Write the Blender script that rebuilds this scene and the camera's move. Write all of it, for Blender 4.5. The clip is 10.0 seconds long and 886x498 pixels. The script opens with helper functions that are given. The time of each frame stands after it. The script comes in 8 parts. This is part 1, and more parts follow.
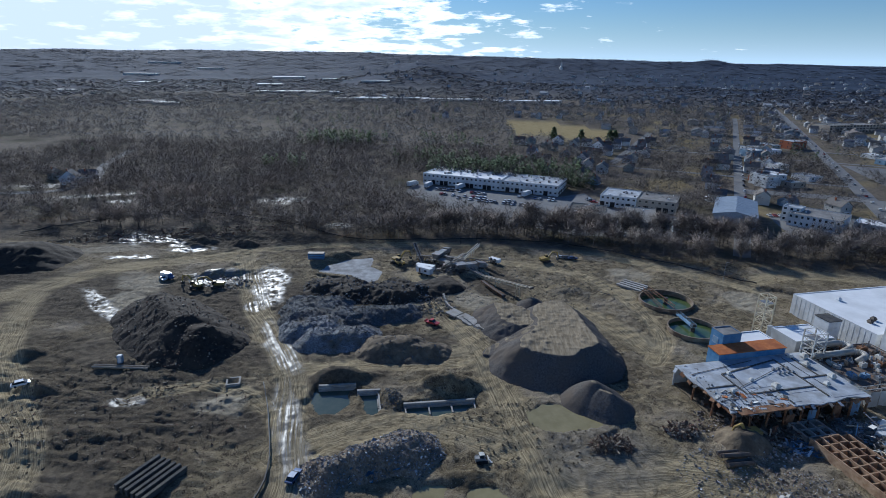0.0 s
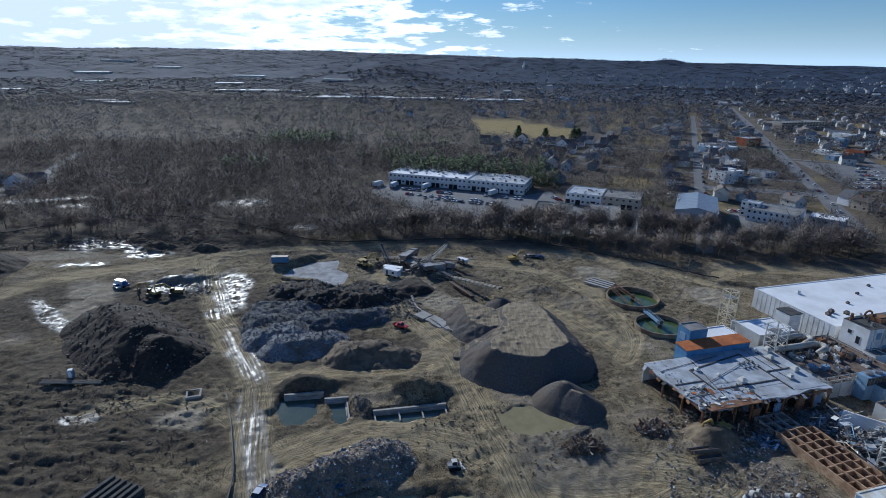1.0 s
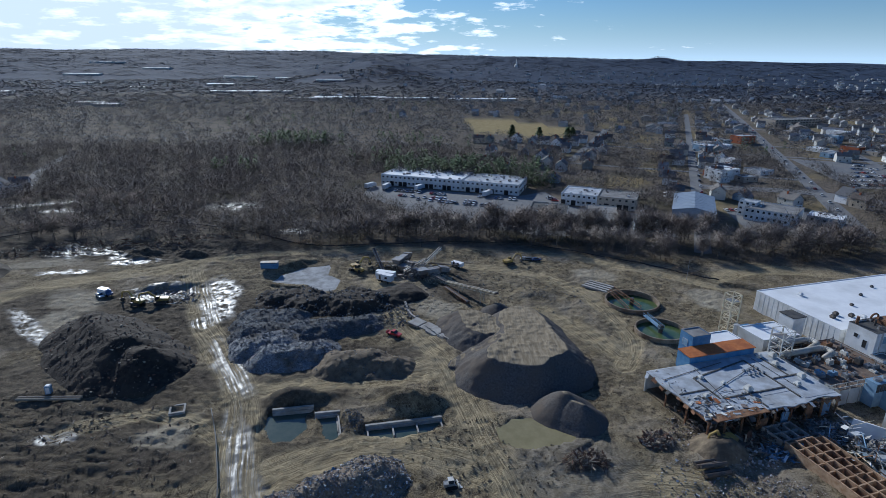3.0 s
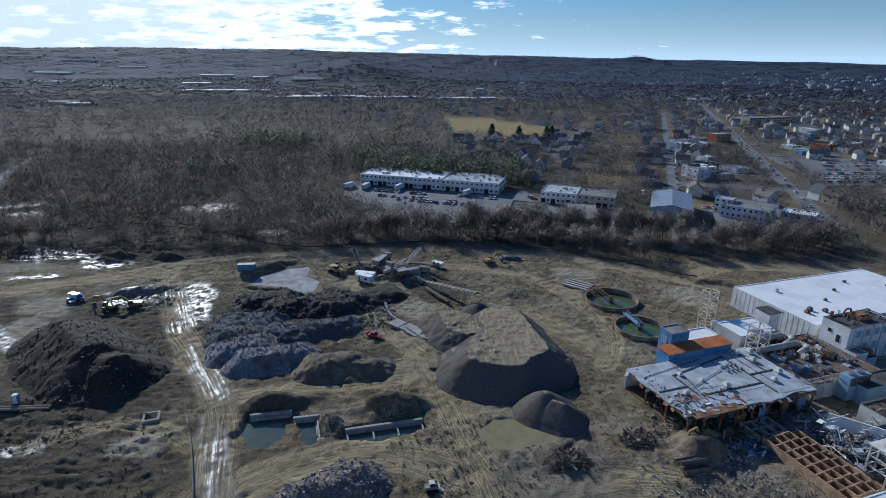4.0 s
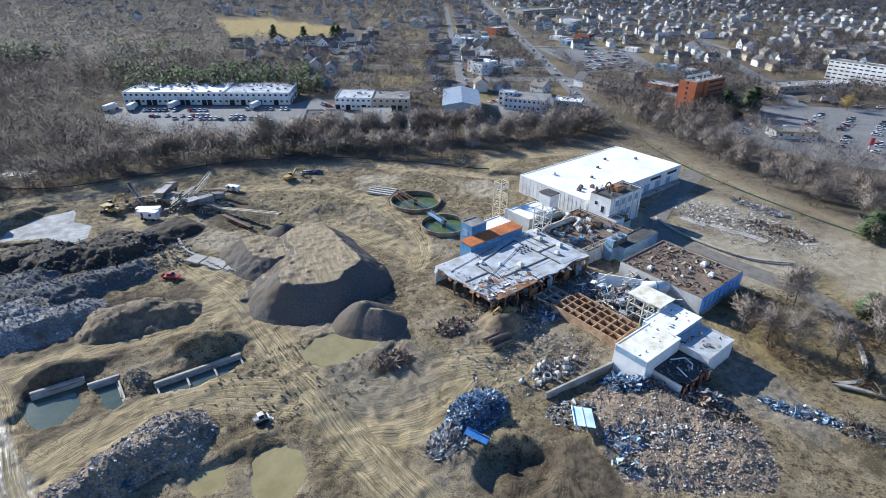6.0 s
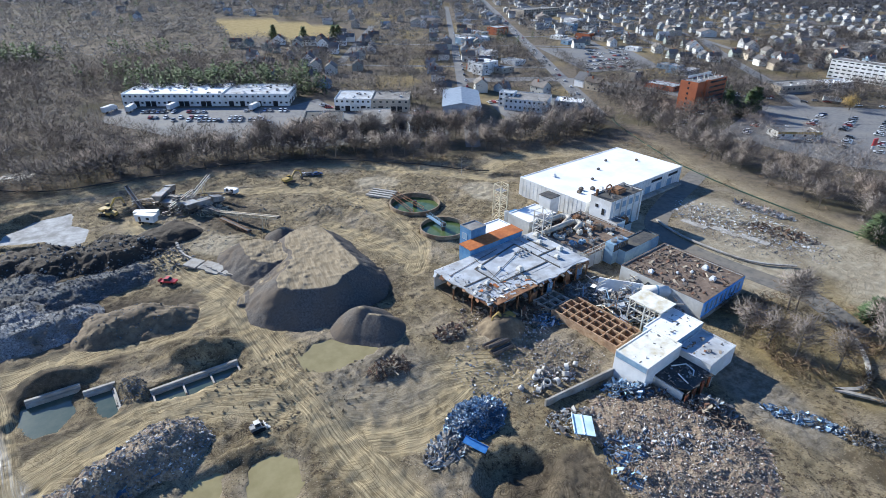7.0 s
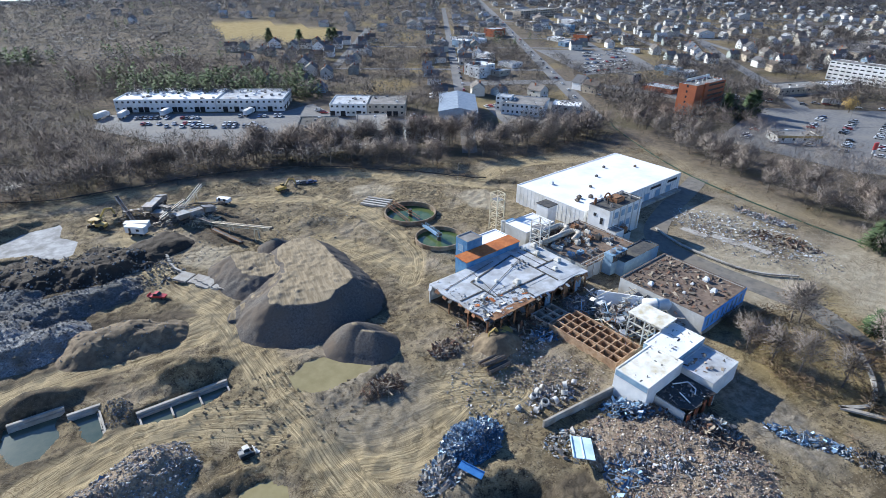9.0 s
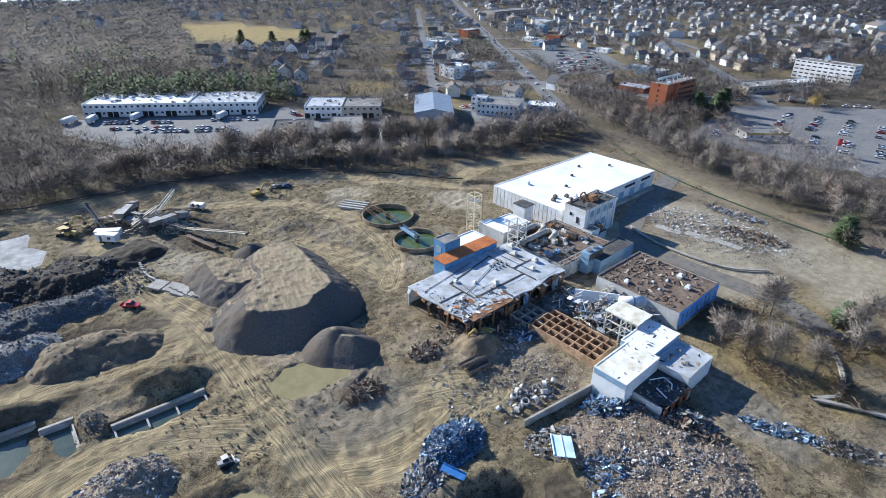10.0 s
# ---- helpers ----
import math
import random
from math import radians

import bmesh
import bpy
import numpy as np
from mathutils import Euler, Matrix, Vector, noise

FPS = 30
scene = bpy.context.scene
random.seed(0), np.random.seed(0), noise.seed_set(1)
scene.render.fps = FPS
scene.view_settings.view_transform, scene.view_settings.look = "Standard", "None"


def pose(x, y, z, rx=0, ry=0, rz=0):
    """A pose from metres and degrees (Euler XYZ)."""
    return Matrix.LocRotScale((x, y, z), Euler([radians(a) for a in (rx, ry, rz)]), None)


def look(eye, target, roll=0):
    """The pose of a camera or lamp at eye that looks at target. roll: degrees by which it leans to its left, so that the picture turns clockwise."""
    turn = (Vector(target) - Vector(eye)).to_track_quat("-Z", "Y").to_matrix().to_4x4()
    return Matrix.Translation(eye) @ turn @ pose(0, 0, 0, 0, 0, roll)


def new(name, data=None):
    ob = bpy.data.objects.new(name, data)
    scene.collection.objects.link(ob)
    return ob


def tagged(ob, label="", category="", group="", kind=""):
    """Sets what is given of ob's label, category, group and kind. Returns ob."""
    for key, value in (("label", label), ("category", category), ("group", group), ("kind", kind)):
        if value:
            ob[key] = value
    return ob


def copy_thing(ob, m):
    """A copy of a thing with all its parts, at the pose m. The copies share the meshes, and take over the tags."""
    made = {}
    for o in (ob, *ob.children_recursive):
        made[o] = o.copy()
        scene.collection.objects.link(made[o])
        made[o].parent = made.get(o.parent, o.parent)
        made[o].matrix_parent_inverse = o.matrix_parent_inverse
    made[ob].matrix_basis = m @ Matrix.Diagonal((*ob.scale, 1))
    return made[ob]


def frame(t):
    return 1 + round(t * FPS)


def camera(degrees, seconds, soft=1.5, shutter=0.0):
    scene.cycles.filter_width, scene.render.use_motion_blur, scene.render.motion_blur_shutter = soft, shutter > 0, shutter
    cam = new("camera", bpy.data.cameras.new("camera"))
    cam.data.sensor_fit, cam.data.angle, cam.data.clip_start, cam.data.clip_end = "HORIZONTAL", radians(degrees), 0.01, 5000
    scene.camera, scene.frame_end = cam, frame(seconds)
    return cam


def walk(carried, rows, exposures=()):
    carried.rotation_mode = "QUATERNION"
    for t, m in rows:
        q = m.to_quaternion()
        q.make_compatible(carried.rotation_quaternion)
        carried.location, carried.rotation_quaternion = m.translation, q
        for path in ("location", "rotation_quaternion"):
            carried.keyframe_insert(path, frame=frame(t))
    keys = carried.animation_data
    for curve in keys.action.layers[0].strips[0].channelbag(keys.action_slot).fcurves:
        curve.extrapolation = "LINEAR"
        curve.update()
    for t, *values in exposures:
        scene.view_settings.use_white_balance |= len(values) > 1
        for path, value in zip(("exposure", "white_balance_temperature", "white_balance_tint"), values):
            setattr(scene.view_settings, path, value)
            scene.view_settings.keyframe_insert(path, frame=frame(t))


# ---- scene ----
cam = camera(77.0, 10.0, soft=0.5)
PATH = [
    (0, (-2.126, -12.011, 88.571), (-2.304, -10.123, 87.936), 0.9),
    (0.5, (-2.473, -10.46, 88.483), (-2.53, -8.565, 87.847), 0.9),
    (1, (-2.674, -8.727, 88.362), (-2.733, -6.832, 87.725), 1.0),
    (1.5, (-2.856, -6.837, 88.258), (-2.92, -4.943, 87.62), 0.9),
    (2, (-2.936, -4.977, 88.174), (-3.0, -3.083, 87.535), 0.9),
    (2.5, (-2.868, -3.481, 88.139), (-2.928, -1.587, 87.501), 0.8),
    (3.8, (-2.395, -1.055, 88.078), (-2.384, 0.84, 87.439), 0.7),
    (4, (-2.204, -0.877, 88.079), (-2.176, 1.017, 87.438), 0.7),
    (4.2, (-1.914, -0.827, 88.101), (-1.813, 1.065, 87.46), 0.7),
    (4.3, (-1.757, -0.818, 88.111), (-1.576, 1.065, 87.461), 1.0),
    (4.5, (-1.458, -0.787, 88.146), (-1.045, 1.062, 87.503), 0.9),
    (4.8, (-1.142, -0.583, 88.263), (-0.459, 1.184, 87.622), 0.8),
    (5, (-0.939, -0.384, 88.332), (-0.21, 1.366, 87.694), 0.9),
    (5.5, (-0.357, 0.194, 88.527), (0.4, 1.915, 87.847), 1.0),
    (5.7, (-0.11, 0.573, 88.588), (0.627, 2.244, 87.773), 0.9),
    (5.9, (0.146, 1.038, 88.653), (0.817, 2.68, 87.728), 1.0),
    (6, (0.279, 1.255, 88.675), (0.936, 2.896, 87.74), 1.1),
    (6.2, (0.537, 1.611, 88.736), (1.192, 3.252, 87.8), 1.0),
    (7.3, (2.051, 3.313, 89.592), (2.702, 4.954, 88.652), 0.9),
    (7.5, (2.36, 3.737, 89.668), (3.01, 5.378, 88.727), 0.9),
    (8, (3.172, 5.15, 90.024), (3.825, 6.79, 89.083), 0.8),
    (8.5, (3.852, 6.411, 90.511), (4.507, 8.051, 89.572), 0.8),
    (9, (4.278, 7.012, 91.037), (4.935, 8.652, 90.099), 0.7),
    (9.2, (4.373, 7.07, 91.142), (5.064, 8.695, 90.204), 0.7),
    (9.5, (4.438, 7.021, 91.303), (5.16, 8.633, 90.365), 0.7),
    (10, (4.523, 6.985, 91.572), (5.25, 8.596, 90.636), 0.7),
]
# the camera opens up once it looks down, away from the bright sky
EXPOSURES = [(0, -0.28, 5400, 8), (4.5, -0.3, 5420, 8), (5.0, -0.15, 5480, 8), (5.5, -0.03, 5520, 8), (5.65, 0.25, 5650, 8), (5.9, 0.85, 5900, 8), (10, 0.85, 5900, 8)]
walk(cam, [(t, look(eye, at, roll)) for t, eye, at, roll in PATH], EXPOSURES)
SUN_AZ, SUN_EL = -30.0, 26.0      # degrees from +y towards +x, and above the horizon
world = bpy.data.worlds.new("sky")
scene.world = world
world.use_nodes = True


def nd(nt, kind, **kw):
    n = nt.nodes.new(kind)
    for k, v in kw.items():
        n.inputs[k.replace("_", " ")].default_value = v
    return n


def build_sky():
    nt = world.node_tree
    nt.nodes.clear()
    N, L = nt.nodes.new, nt.links.new
    out, bg, sky = N("ShaderNodeOutputWorld"), N("ShaderNodeBackground"), N("ShaderNodeTexSky")
    sky.sky_type, sky.sun_disc = "NISHITA", False
    sky.sun_elevation, sky.sun_rotation = radians(SUN_EL), radians(SUN_AZ)
    sky.altitude, sky.air_density, sky.dust_density, sky.ozone_density = 50, 1.25, 0.2, 4.0
    bg.inputs["Strength"].default_value = 0.06
    # broken cloud deck: noise on the plane the view direction meets
    tc, sep = N("ShaderNodeTexCoord"), N("ShaderNodeSeparateXYZ")
    L(tc.outputs["Generated"], sep.inputs[0])
    lift = N("ShaderNodeMath"); lift.operation = "ADD"; lift.inputs[1].default_value = 0.17
    L(sep.outputs["Z"], lift.inputs[0])
    low = N("ShaderNodeMath"); low.operation = "MAXIMUM"; low.inputs[1].default_value = 0.02
    L(lift.outputs[0], low.inputs[0])
    comb = N("ShaderNodeCombineXYZ")
    for k, ax in enumerate("XY"):
        d = N("ShaderNodeMath"); d.operation = "DIVIDE"
        L(sep.outputs[ax], d.inputs[0]); L(low.outputs[0], d.inputs[1]); L(d.outputs[0], comb.inputs[k])
    big, fine = N("ShaderNodeTexNoise"), N("ShaderNodeTexNoise")
    big.inputs["Scale"].default_value, big.inputs["Detail"].default_value = 0.3, 2
    fine.inputs["Scale"].default_value, fine.inputs["Detail"].default_value = 3.0, 9
    fine.inputs["Roughness"].default_value = 0.62
    off = N("ShaderNodeMapping"); off.inputs["Location"].default_value = (3.1, 0.4, 0)
    L(comb.outputs[0], off.inputs[0])
    L(off.outputs[0], big.inputs["Vector"]); L(comb.outputs[0], fine.inputs["Vector"])
    # the deck thins out away from the sun's side
    side = N("ShaderNodeMath"); side.operation = "MULTIPLY_ADD"
    side.inputs[1].default_value, side.inputs[2].default_value = -0.46, -0.03
    L(sep.outputs["X"], side.inputs[0])
    s1 = N("ShaderNodeMath"); s1.operation = "MULTIPLY_ADD"; s1.inputs[1].default_value = 0.45
    L(big.outputs["Fac"], s1.inputs[0]); L(side.outputs[0], s1.inputs[2])
    s2 = N("ShaderNodeMath"); s2.operation = "MULTIPLY_ADD"; s2.inputs[1].default_value = 1.05
    L(fine.outputs["Fac"], s2.inputs[0]); L(s1.outputs[0], s2.inputs[2])
    ramp = N("ShaderNodeValToRGB")
    ramp.color_ramp.elements[0].position, ramp.color_ramp.elements[1].position = 0.69, 0.80
    L(s2.outputs[0], ramp.inputs[0])
    # the bank lies far off, low over the horizon
    low_bank = nd(nt, "ShaderNodeMapRange", From_Min=0.26, From_Max=0.13)
    L(sep.outputs["Z"], low_bank.inputs["Value"])
    cover = N("ShaderNodeMath"); cover.operation = "MULTIPLY"
    L(ramp.outputs[0], cover.inputs[0]); L(low_bank.outputs[0], cover.inputs[1])
    # thick cores are greyer than the lit edges
    core = N("ShaderNodeValToRGB")
    core.color_ramp.elements[0].position, core.color_ramp.elements[1].position = 0.80, 0.98
    core.color_ramp.elements[0].color = (28.0, 27.5, 26.5, 1)
    core.color_ramp.elements[1].color = (16.0, 17.4, 19.6, 1)
    L(s2.outputs[0], core.inputs[0])
    # pale haze low over the horizon
    hz1 = N("ShaderNodeMath"); hz1.operation = "MULTIPLY"; hz1.inputs[1].default_value = -25.0
    L(sep.outputs["Z"], hz1.inputs[0])
    hz2 = N("ShaderNodeMath"); hz2.operation = "EXPONENT"
    L(hz1.outputs[0], hz2.inputs[0])
    hz3 = N("ShaderNodeMath"); hz3.operation = "MINIMUM"; hz3.inputs[1].default_value = 0.8
    L(hz2.outputs[0], hz3.inputs[0])
    tint = N("ShaderNodeMix"); tint.data_type, tint.blend_type = "RGBA", "MULTIPLY"
    tint.inputs["Factor"].default_value = 1.0
    L(sky.outputs[0], tint.inputs["A"]); tint.inputs["B"].default_value = (0.82, 1.1, 1.5, 1)
    veil = N("ShaderNodeMix"); veil.data_type = "RGBA"
    L(hz3.outputs[0], veil.inputs["Factor"]); L(tint.outputs["Result"], veil.inputs["A"])
    veil.inputs["B"].default_value = (13.5, 17.2, 20.3, 1)
    mix = N("ShaderNodeMix"); mix.data_type = "RGBA"
    L(cover.outputs[0], mix.inputs["Factor"]); L(veil.outputs["Result"], mix.inputs["A"]); L(core.outputs[0], mix.inputs["B"])
    L(mix.outputs["Result"], bg.inputs["Color"]); L(bg.outputs[0], out.inputs[0])


build_sky()
sun_dir = Vector((math.sin(radians(SUN_AZ)) * math.cos(radians(SUN_EL)), math.cos(radians(SUN_AZ)) * math.cos(radians(SUN_EL)), math.sin(radians(SUN_EL))))
sun = new("sun", bpy.data.lights.new("sun", "SUN"))
sun.data.energy, sun.data.angle, sun.data.color = 5.0, radians(0.55), (1.0, 0.94, 0.83)
sun.matrix_world = look(sun_dir * 300, (0, 0, 0))


# ---- materials ----
def start(name):
    m = bpy.data.materials.new(name)
    m.use_nodes = True
    nt = m.node_tree
    return m, nt, nt.nodes["Principled BSDF"]


def blend(nt, fac, a, b, kind="MIX"):
    n = nt.nodes.new("ShaderNodeMix")
    n.data_type, n.blend_type = "RGBA", kind
    for key, v in (("Factor", fac), ("A", a), ("B", b)):
        if isinstance(v, (int, float)):
            n.inputs[key].default_value = v
        elif isinstance(v, tuple):
            n.inputs[key].default_value = (*v, 1)
        else:
            nt.links.new(v, n.inputs[key])
    return n.outputs["Result"]


def noise_fac(nt, vec, scale, lo=0.35, hi=0.65, detail=5, rough=0.6):
    t = nd(nt, "ShaderNodeTexNoise", Scale=scale, Detail=detail, Roughness=rough)
    nt.links.new(vec, t.inputs["Vector"])
    r = nd(nt, "ShaderNodeMapRange", From_Min=lo, From_Max=hi)
    nt.links.new(t.outputs["Fac"], r.inputs["Value"])
    return r.outputs[0]


def surf(name, c1, c2, scale=1.0, c3=None, scale3=0.1, rough=0.9, bump=0.3, dist=0.1, metal=0.0, spec=0.3, vary="", amount=0.3, hues=None):
    """A surface of two tones at one scale and a third at a larger one; vary: 'island' or 'object' brightness, or hues to pick from."""
    m, nt, b = start(name)
    geo = nt.nodes.new("ShaderNodeNewGeometry")
    vec = geo.outputs["Position"]
    f1 = noise_fac(nt, vec, scale)
    col = blend(nt, f1, c1, c2)
    if c3:
        col = blend(nt, noise_fac(nt, vec, scale3, 0.45, 0.7), col, c3)
    if vary:
        if vary == "object":
            rnd = nt.nodes.new("ShaderNodeObjectInfo").outputs["Random"]
        else:
            rnd = geo.outputs["Random Per Island"]
        if hues:
            ramp = nt.nodes.new("ShaderNodeValToRGB")
            ramp.color_ramp.interpolation = "CONSTANT"
            el = ramp.color_ramp.elements
            while len(el) < len(hues):
                el.new(0.5)
            for k, h in enumerate(hues):
                el[k].position, el[k].color = k / len(hues), (*h, 1)
            nt.links.new(rnd, ramp.inputs[0])
            col = blend(nt, 0.72, col, ramp.outputs[0])
        mul = nd(nt, "ShaderNodeMapRange", To_Min=1 - amount, To_Max=1 + amount)
        nt.links.new(rnd, mul.inputs["Value"])
        col = blend(nt, 1.0, col, mul.outputs[0], "MULTIPLY")
    nt.links.new(col, b.inputs["Base Color"])
    b.inputs["Roughness"].default_value, b.inputs["Metallic"].default_value = rough, metal
    b.inputs["Specular IOR Level"].default_value = spec
    if bump:
        bp = nd(nt, "ShaderNodeBump", Strength=bump, Distance=dist)
        t = nd(nt, "ShaderNodeTexNoise", Scale=scale * 2.3, Detail=6)
        nt.links.new(vec, t.inputs["Vector"]); nt.links.new(t.outputs["Fac"], bp.inputs["Height"])
        nt.links.new(bp.outputs[0], b.inputs["Normal"])
    return m


def water_mat(name, tone, tone2):
    m, nt, b = start(name)
    vec = nt.nodes.new("ShaderNodeNewGeometry").outputs["Position"]
    nt.links.new(blend(nt, noise_fac(nt, vec, 0.25), tone, tone2), b.inputs["Base Color"])
    b.inputs["Roughness"].default_value, b.inputs["Specular IOR Level"].default_value = 0.12, 0.5
    bp = nd(nt, "ShaderNodeBump", Strength=0.06, Distance=0.05)
    t = nd(nt, "ShaderNodeTexNoise", Scale=2.0, Detail=3)
    nt.links.new(vec, t.inputs["Vector"]); nt.links.new(t.outputs["Fac"], bp.inputs["Height"]); nt.links.new(bp.outputs[0], b.inputs["Normal"])
    return m


def ground_mat():
    m, nt, b = start("site_ground")
    L = nt.links.new
    vec = nt.nodes.new("ShaderNodeNewGeometry").outputs["Position"]

    def attr(n):
        a = nt.nodes.new("ShaderNodeAttribute")
        a.attribute_name = n
        return a.outputs["Fac"]
    soil = blend(nt, noise_fac(nt, vec, 0.22, 0.32, 0.68, 9, 0.7), (0.135, 0.105, 0.062), (0.38, 0.308, 0.188))
    soil = blend(nt, noise_fac(nt, vec, 0.55, 0.5, 0.58, 9, 0.8), soil, (0.07, 0.052, 0.036))
    soil = blend(nt, noise_fac(nt, vec, 0.045, 0.48, 0.66), soil, (0.33, 0.275, 0.2))
    # stones and scraps
    vor = nd(nt, "ShaderNodeTexVoronoi", Scale=1.6)
    L(vec, vor.inputs["Vector"])
    st = nd(nt, "ShaderNodeMapRange", From_Min=0.16, From_Max=0.10)
    L(vor.outputs["Distance"], st.inputs["Value"])
    stm = nt.nodes.new("ShaderNodeMath"); stm.operation = "MULTIPLY"
    L(st.outputs[0], stm.inputs[0]); L(noise_fac(nt, vec, 0.12, 0.5, 0.62), stm.inputs[1])
    soil = blend(nt, stm.outputs[0], soil, (0.36, 0.34, 0.30))
    dark = blend(nt, noise_fac(nt, vec, 0.5, 0.35, 0.65, 8), (0.045, 0.037, 0.029), (0.15, 0.121, 0.085))
    # old wheel marks that curve over the open ground
    wave = nd(nt, "ShaderNodeTexNoise", Scale=0.085, Detail=2.0, Roughness=0.4, Distortion=1.2)
    L(vec, wave.inputs["Vector"])
    rep = nt.nodes.new("ShaderNodeMath"); rep.operation = "PINGPONG"; rep.inputs[1].default_value = 0.02
    L(wave.outputs["Fac"], rep.inputs[0])
    mark = nd(nt, "ShaderNodeMapRange", From_Min=0.009, From_Max=0.002)
    L(rep.outputs[0], mark.inputs["Value"])
    markm = nt.nodes.new("ShaderNodeMath"); markm.operation = "MULTIPLY"
    L(mark.outputs[0], markm.inputs[0]); L(noise_fac(nt, vec, 0.07, 0.45, 0.6, 5), markm.inputs[1])
    soil = blend(nt, noise_fac(nt, vec, 0.075, 0.50, 0.64, 8, 0.75), soil, (0.12, 0.095, 0.06))
    # clods and small stones
    soil = blend(nt, noise_fac(nt, vec, 2.2, 0.54, 0.7, 4, 0.7), soil, (0.06, 0.047, 0.032))
    soil = blend(nt, noise_fac(nt, vec, 3.4, 0.60, 0.70, 3, 0.6), soil, (0.40, 0.35, 0.27))
    dark = blend(nt, noise_fac(nt, vec, 2.2, 0.56, 0.68, 4, 0.7), dark, (0.20, 0.165, 0.12))
    col = blend(nt, attr("dark"), soil, dark)
    # trodden tracks: streaks along the way
    cx = nt.nodes.new("ShaderNodeCombineXYZ")
    sc1 = nt.nodes.new("ShaderNodeMath"); sc1.operation = "MULTIPLY"; sc1.inputs[1].default_value = 0.03
    L(attr("along"), sc1.inputs[0]); L(sc1.outputs[0], cx.inputs[0])
    swerve = nd(nt, "ShaderNodeTexNoise", Scale=0.022, Detail=1.0)
    L(vec, swerve.inputs["Vector"])
    sw = nt.nodes.new("ShaderNodeMath"); sw.operation = "MULTIPLY_ADD"; sw.inputs[1].default_value = 9.0
    L(swerve.outputs["Fac"], sw.inputs[0]); L(attr("across"), sw.inputs[2]); L(sw.outputs[0], cx.inputs[1])
    rut = noise_fac(nt, cx.outputs[0], 2.3, 0.36, 0.6, 7, 0.75)
    finerut = noise_fac(nt, cx.outputs[0], 6.0, 0.40, 0.56, 4, 0.6)
    way = blend(nt, rut, (0.24, 0.188, 0.11), (0.58, 0.475, 0.29))
    way = blend(nt, finerut, blend(nt, 1.0, way, (0.6, 0.58, 0.55), "MULTIPLY"), way)
    way = blend(nt, noise_fac(nt, vec, 0.09, 0.5, 0.8), way, (0.37, 0.305, 0.195))
    way = blend(nt, noise_fac(nt, vec, 1.4, 0.6, 0.76, 5, 0.7), way, (0.18, 0.14, 0.095))
    lane = nd(nt, "ShaderNodeTexNoise", Scale=0.55, Detail=2.5, Roughness=0.5)
    L(cx.outputs[0], lane.inputs["Vector"])
    fold = nt.nodes.new("ShaderNodeMath"); fold.operation = "PINGPONG"; fold.inputs[1].default_value = 0.07
    L(lane.outputs["Fac"], fold.inputs[0])
    groove = nd(nt, "ShaderNodeMapRange", From_Min=0.022, From_Max=0.006, To_Max=0.8)
    L(fold.outputs[0], groove.inputs["Value"])
    worn = nt.nodes.new("ShaderNodeMath"); worn.operation = "MULTIPLY"
    L(groove.outputs[0], worn.inputs[0]); L(noise_fac(nt, vec, 0.1, 0.4, 0.58, 5), worn.inputs[1])
    way = blend(nt, worn.outputs[0], way, (0.13, 0.1, 0.062))
    trk = nt.nodes.new("ShaderNodeMath"); trk.operation = "MULTIPLY"
    L(attr("track"), trk.inputs[0]); trk.inputs[1].default_value = 0.92
    col = blend(nt, trk.outputs[0], col, way)
    grey = blend(nt, noise_fac(nt, vec, 0.5, 0.38, 0.64, 9, 0.75), (0.14, 0.12, 0.09), (0.33, 0.29, 0.23))
    col = blend(nt, attr("grey"), col, grey)
    pale = blend(nt, noise_fac(nt, vec, 0.35, 0.35, 0.65, 8, 0.7), (0.28, 0.235, 0.165), (0.44, 0.385, 0.285))
    col = blend(nt, attr("pale"), col, pale)
    col = blend(nt, markm.outputs[0], col, blend(nt, 1.0, col, (0.62, 0.6, 0.57), "MULTIPLY"))
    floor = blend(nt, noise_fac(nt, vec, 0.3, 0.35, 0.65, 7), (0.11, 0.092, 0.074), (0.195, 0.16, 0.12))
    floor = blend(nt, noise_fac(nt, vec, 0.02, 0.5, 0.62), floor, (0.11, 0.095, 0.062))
    # aerial haze painted in: the floor colour turns blue with distance
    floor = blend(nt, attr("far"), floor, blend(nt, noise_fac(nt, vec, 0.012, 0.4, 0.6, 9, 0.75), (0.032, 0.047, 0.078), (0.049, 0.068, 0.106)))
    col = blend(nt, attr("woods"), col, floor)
    lawn = blend(nt, noise_fac(nt, vec, 0.15, 0.35, 0.65, 6), (0.27, 0.20, 0.085), (0.36, 0.28, 0.13))
    col = blend(nt, attr("grass"), col, lawn)
    wetm = nt.nodes.new("ShaderNodeMath"); wetm.operation = "MULTIPLY"
    wn = nt.nodes.new("ShaderNodeMix")
    L(attr("track"), wn.inputs["Factor"]); L(noise_fac(nt, vec, 0.3, 0.43, 0.52, 9, 0.75), wn.inputs["A"]); L(noise_fac(nt, cx.outputs[0], 0.9, 0.44, 0.56, 6, 0.7), wn.inputs["B"])
    L(attr("wet"), wetm.inputs[0]); L(wn.outputs["Result"], wetm.inputs[1])
    col = blend(nt, wetm.outputs[0], col, (0.16, 0.15, 0.135))
    L(col, b.inputs["Base Color"])
    ro = nd(nt, "ShaderNodeMapRange", To_Min=0.95, To_Max=0.46)
    L(wetm.outputs[0], ro.inputs["Value"]); L(ro.outputs[0], b.inputs["Roughness"])
    sp = nd(nt, "ShaderNodeMapRange", To_Min=0.1, To_Max=0.45)
    L(wetm.outputs[0], sp.inputs["Value"]); L(sp.outputs[0], b.inputs["Specular IOR Level"])
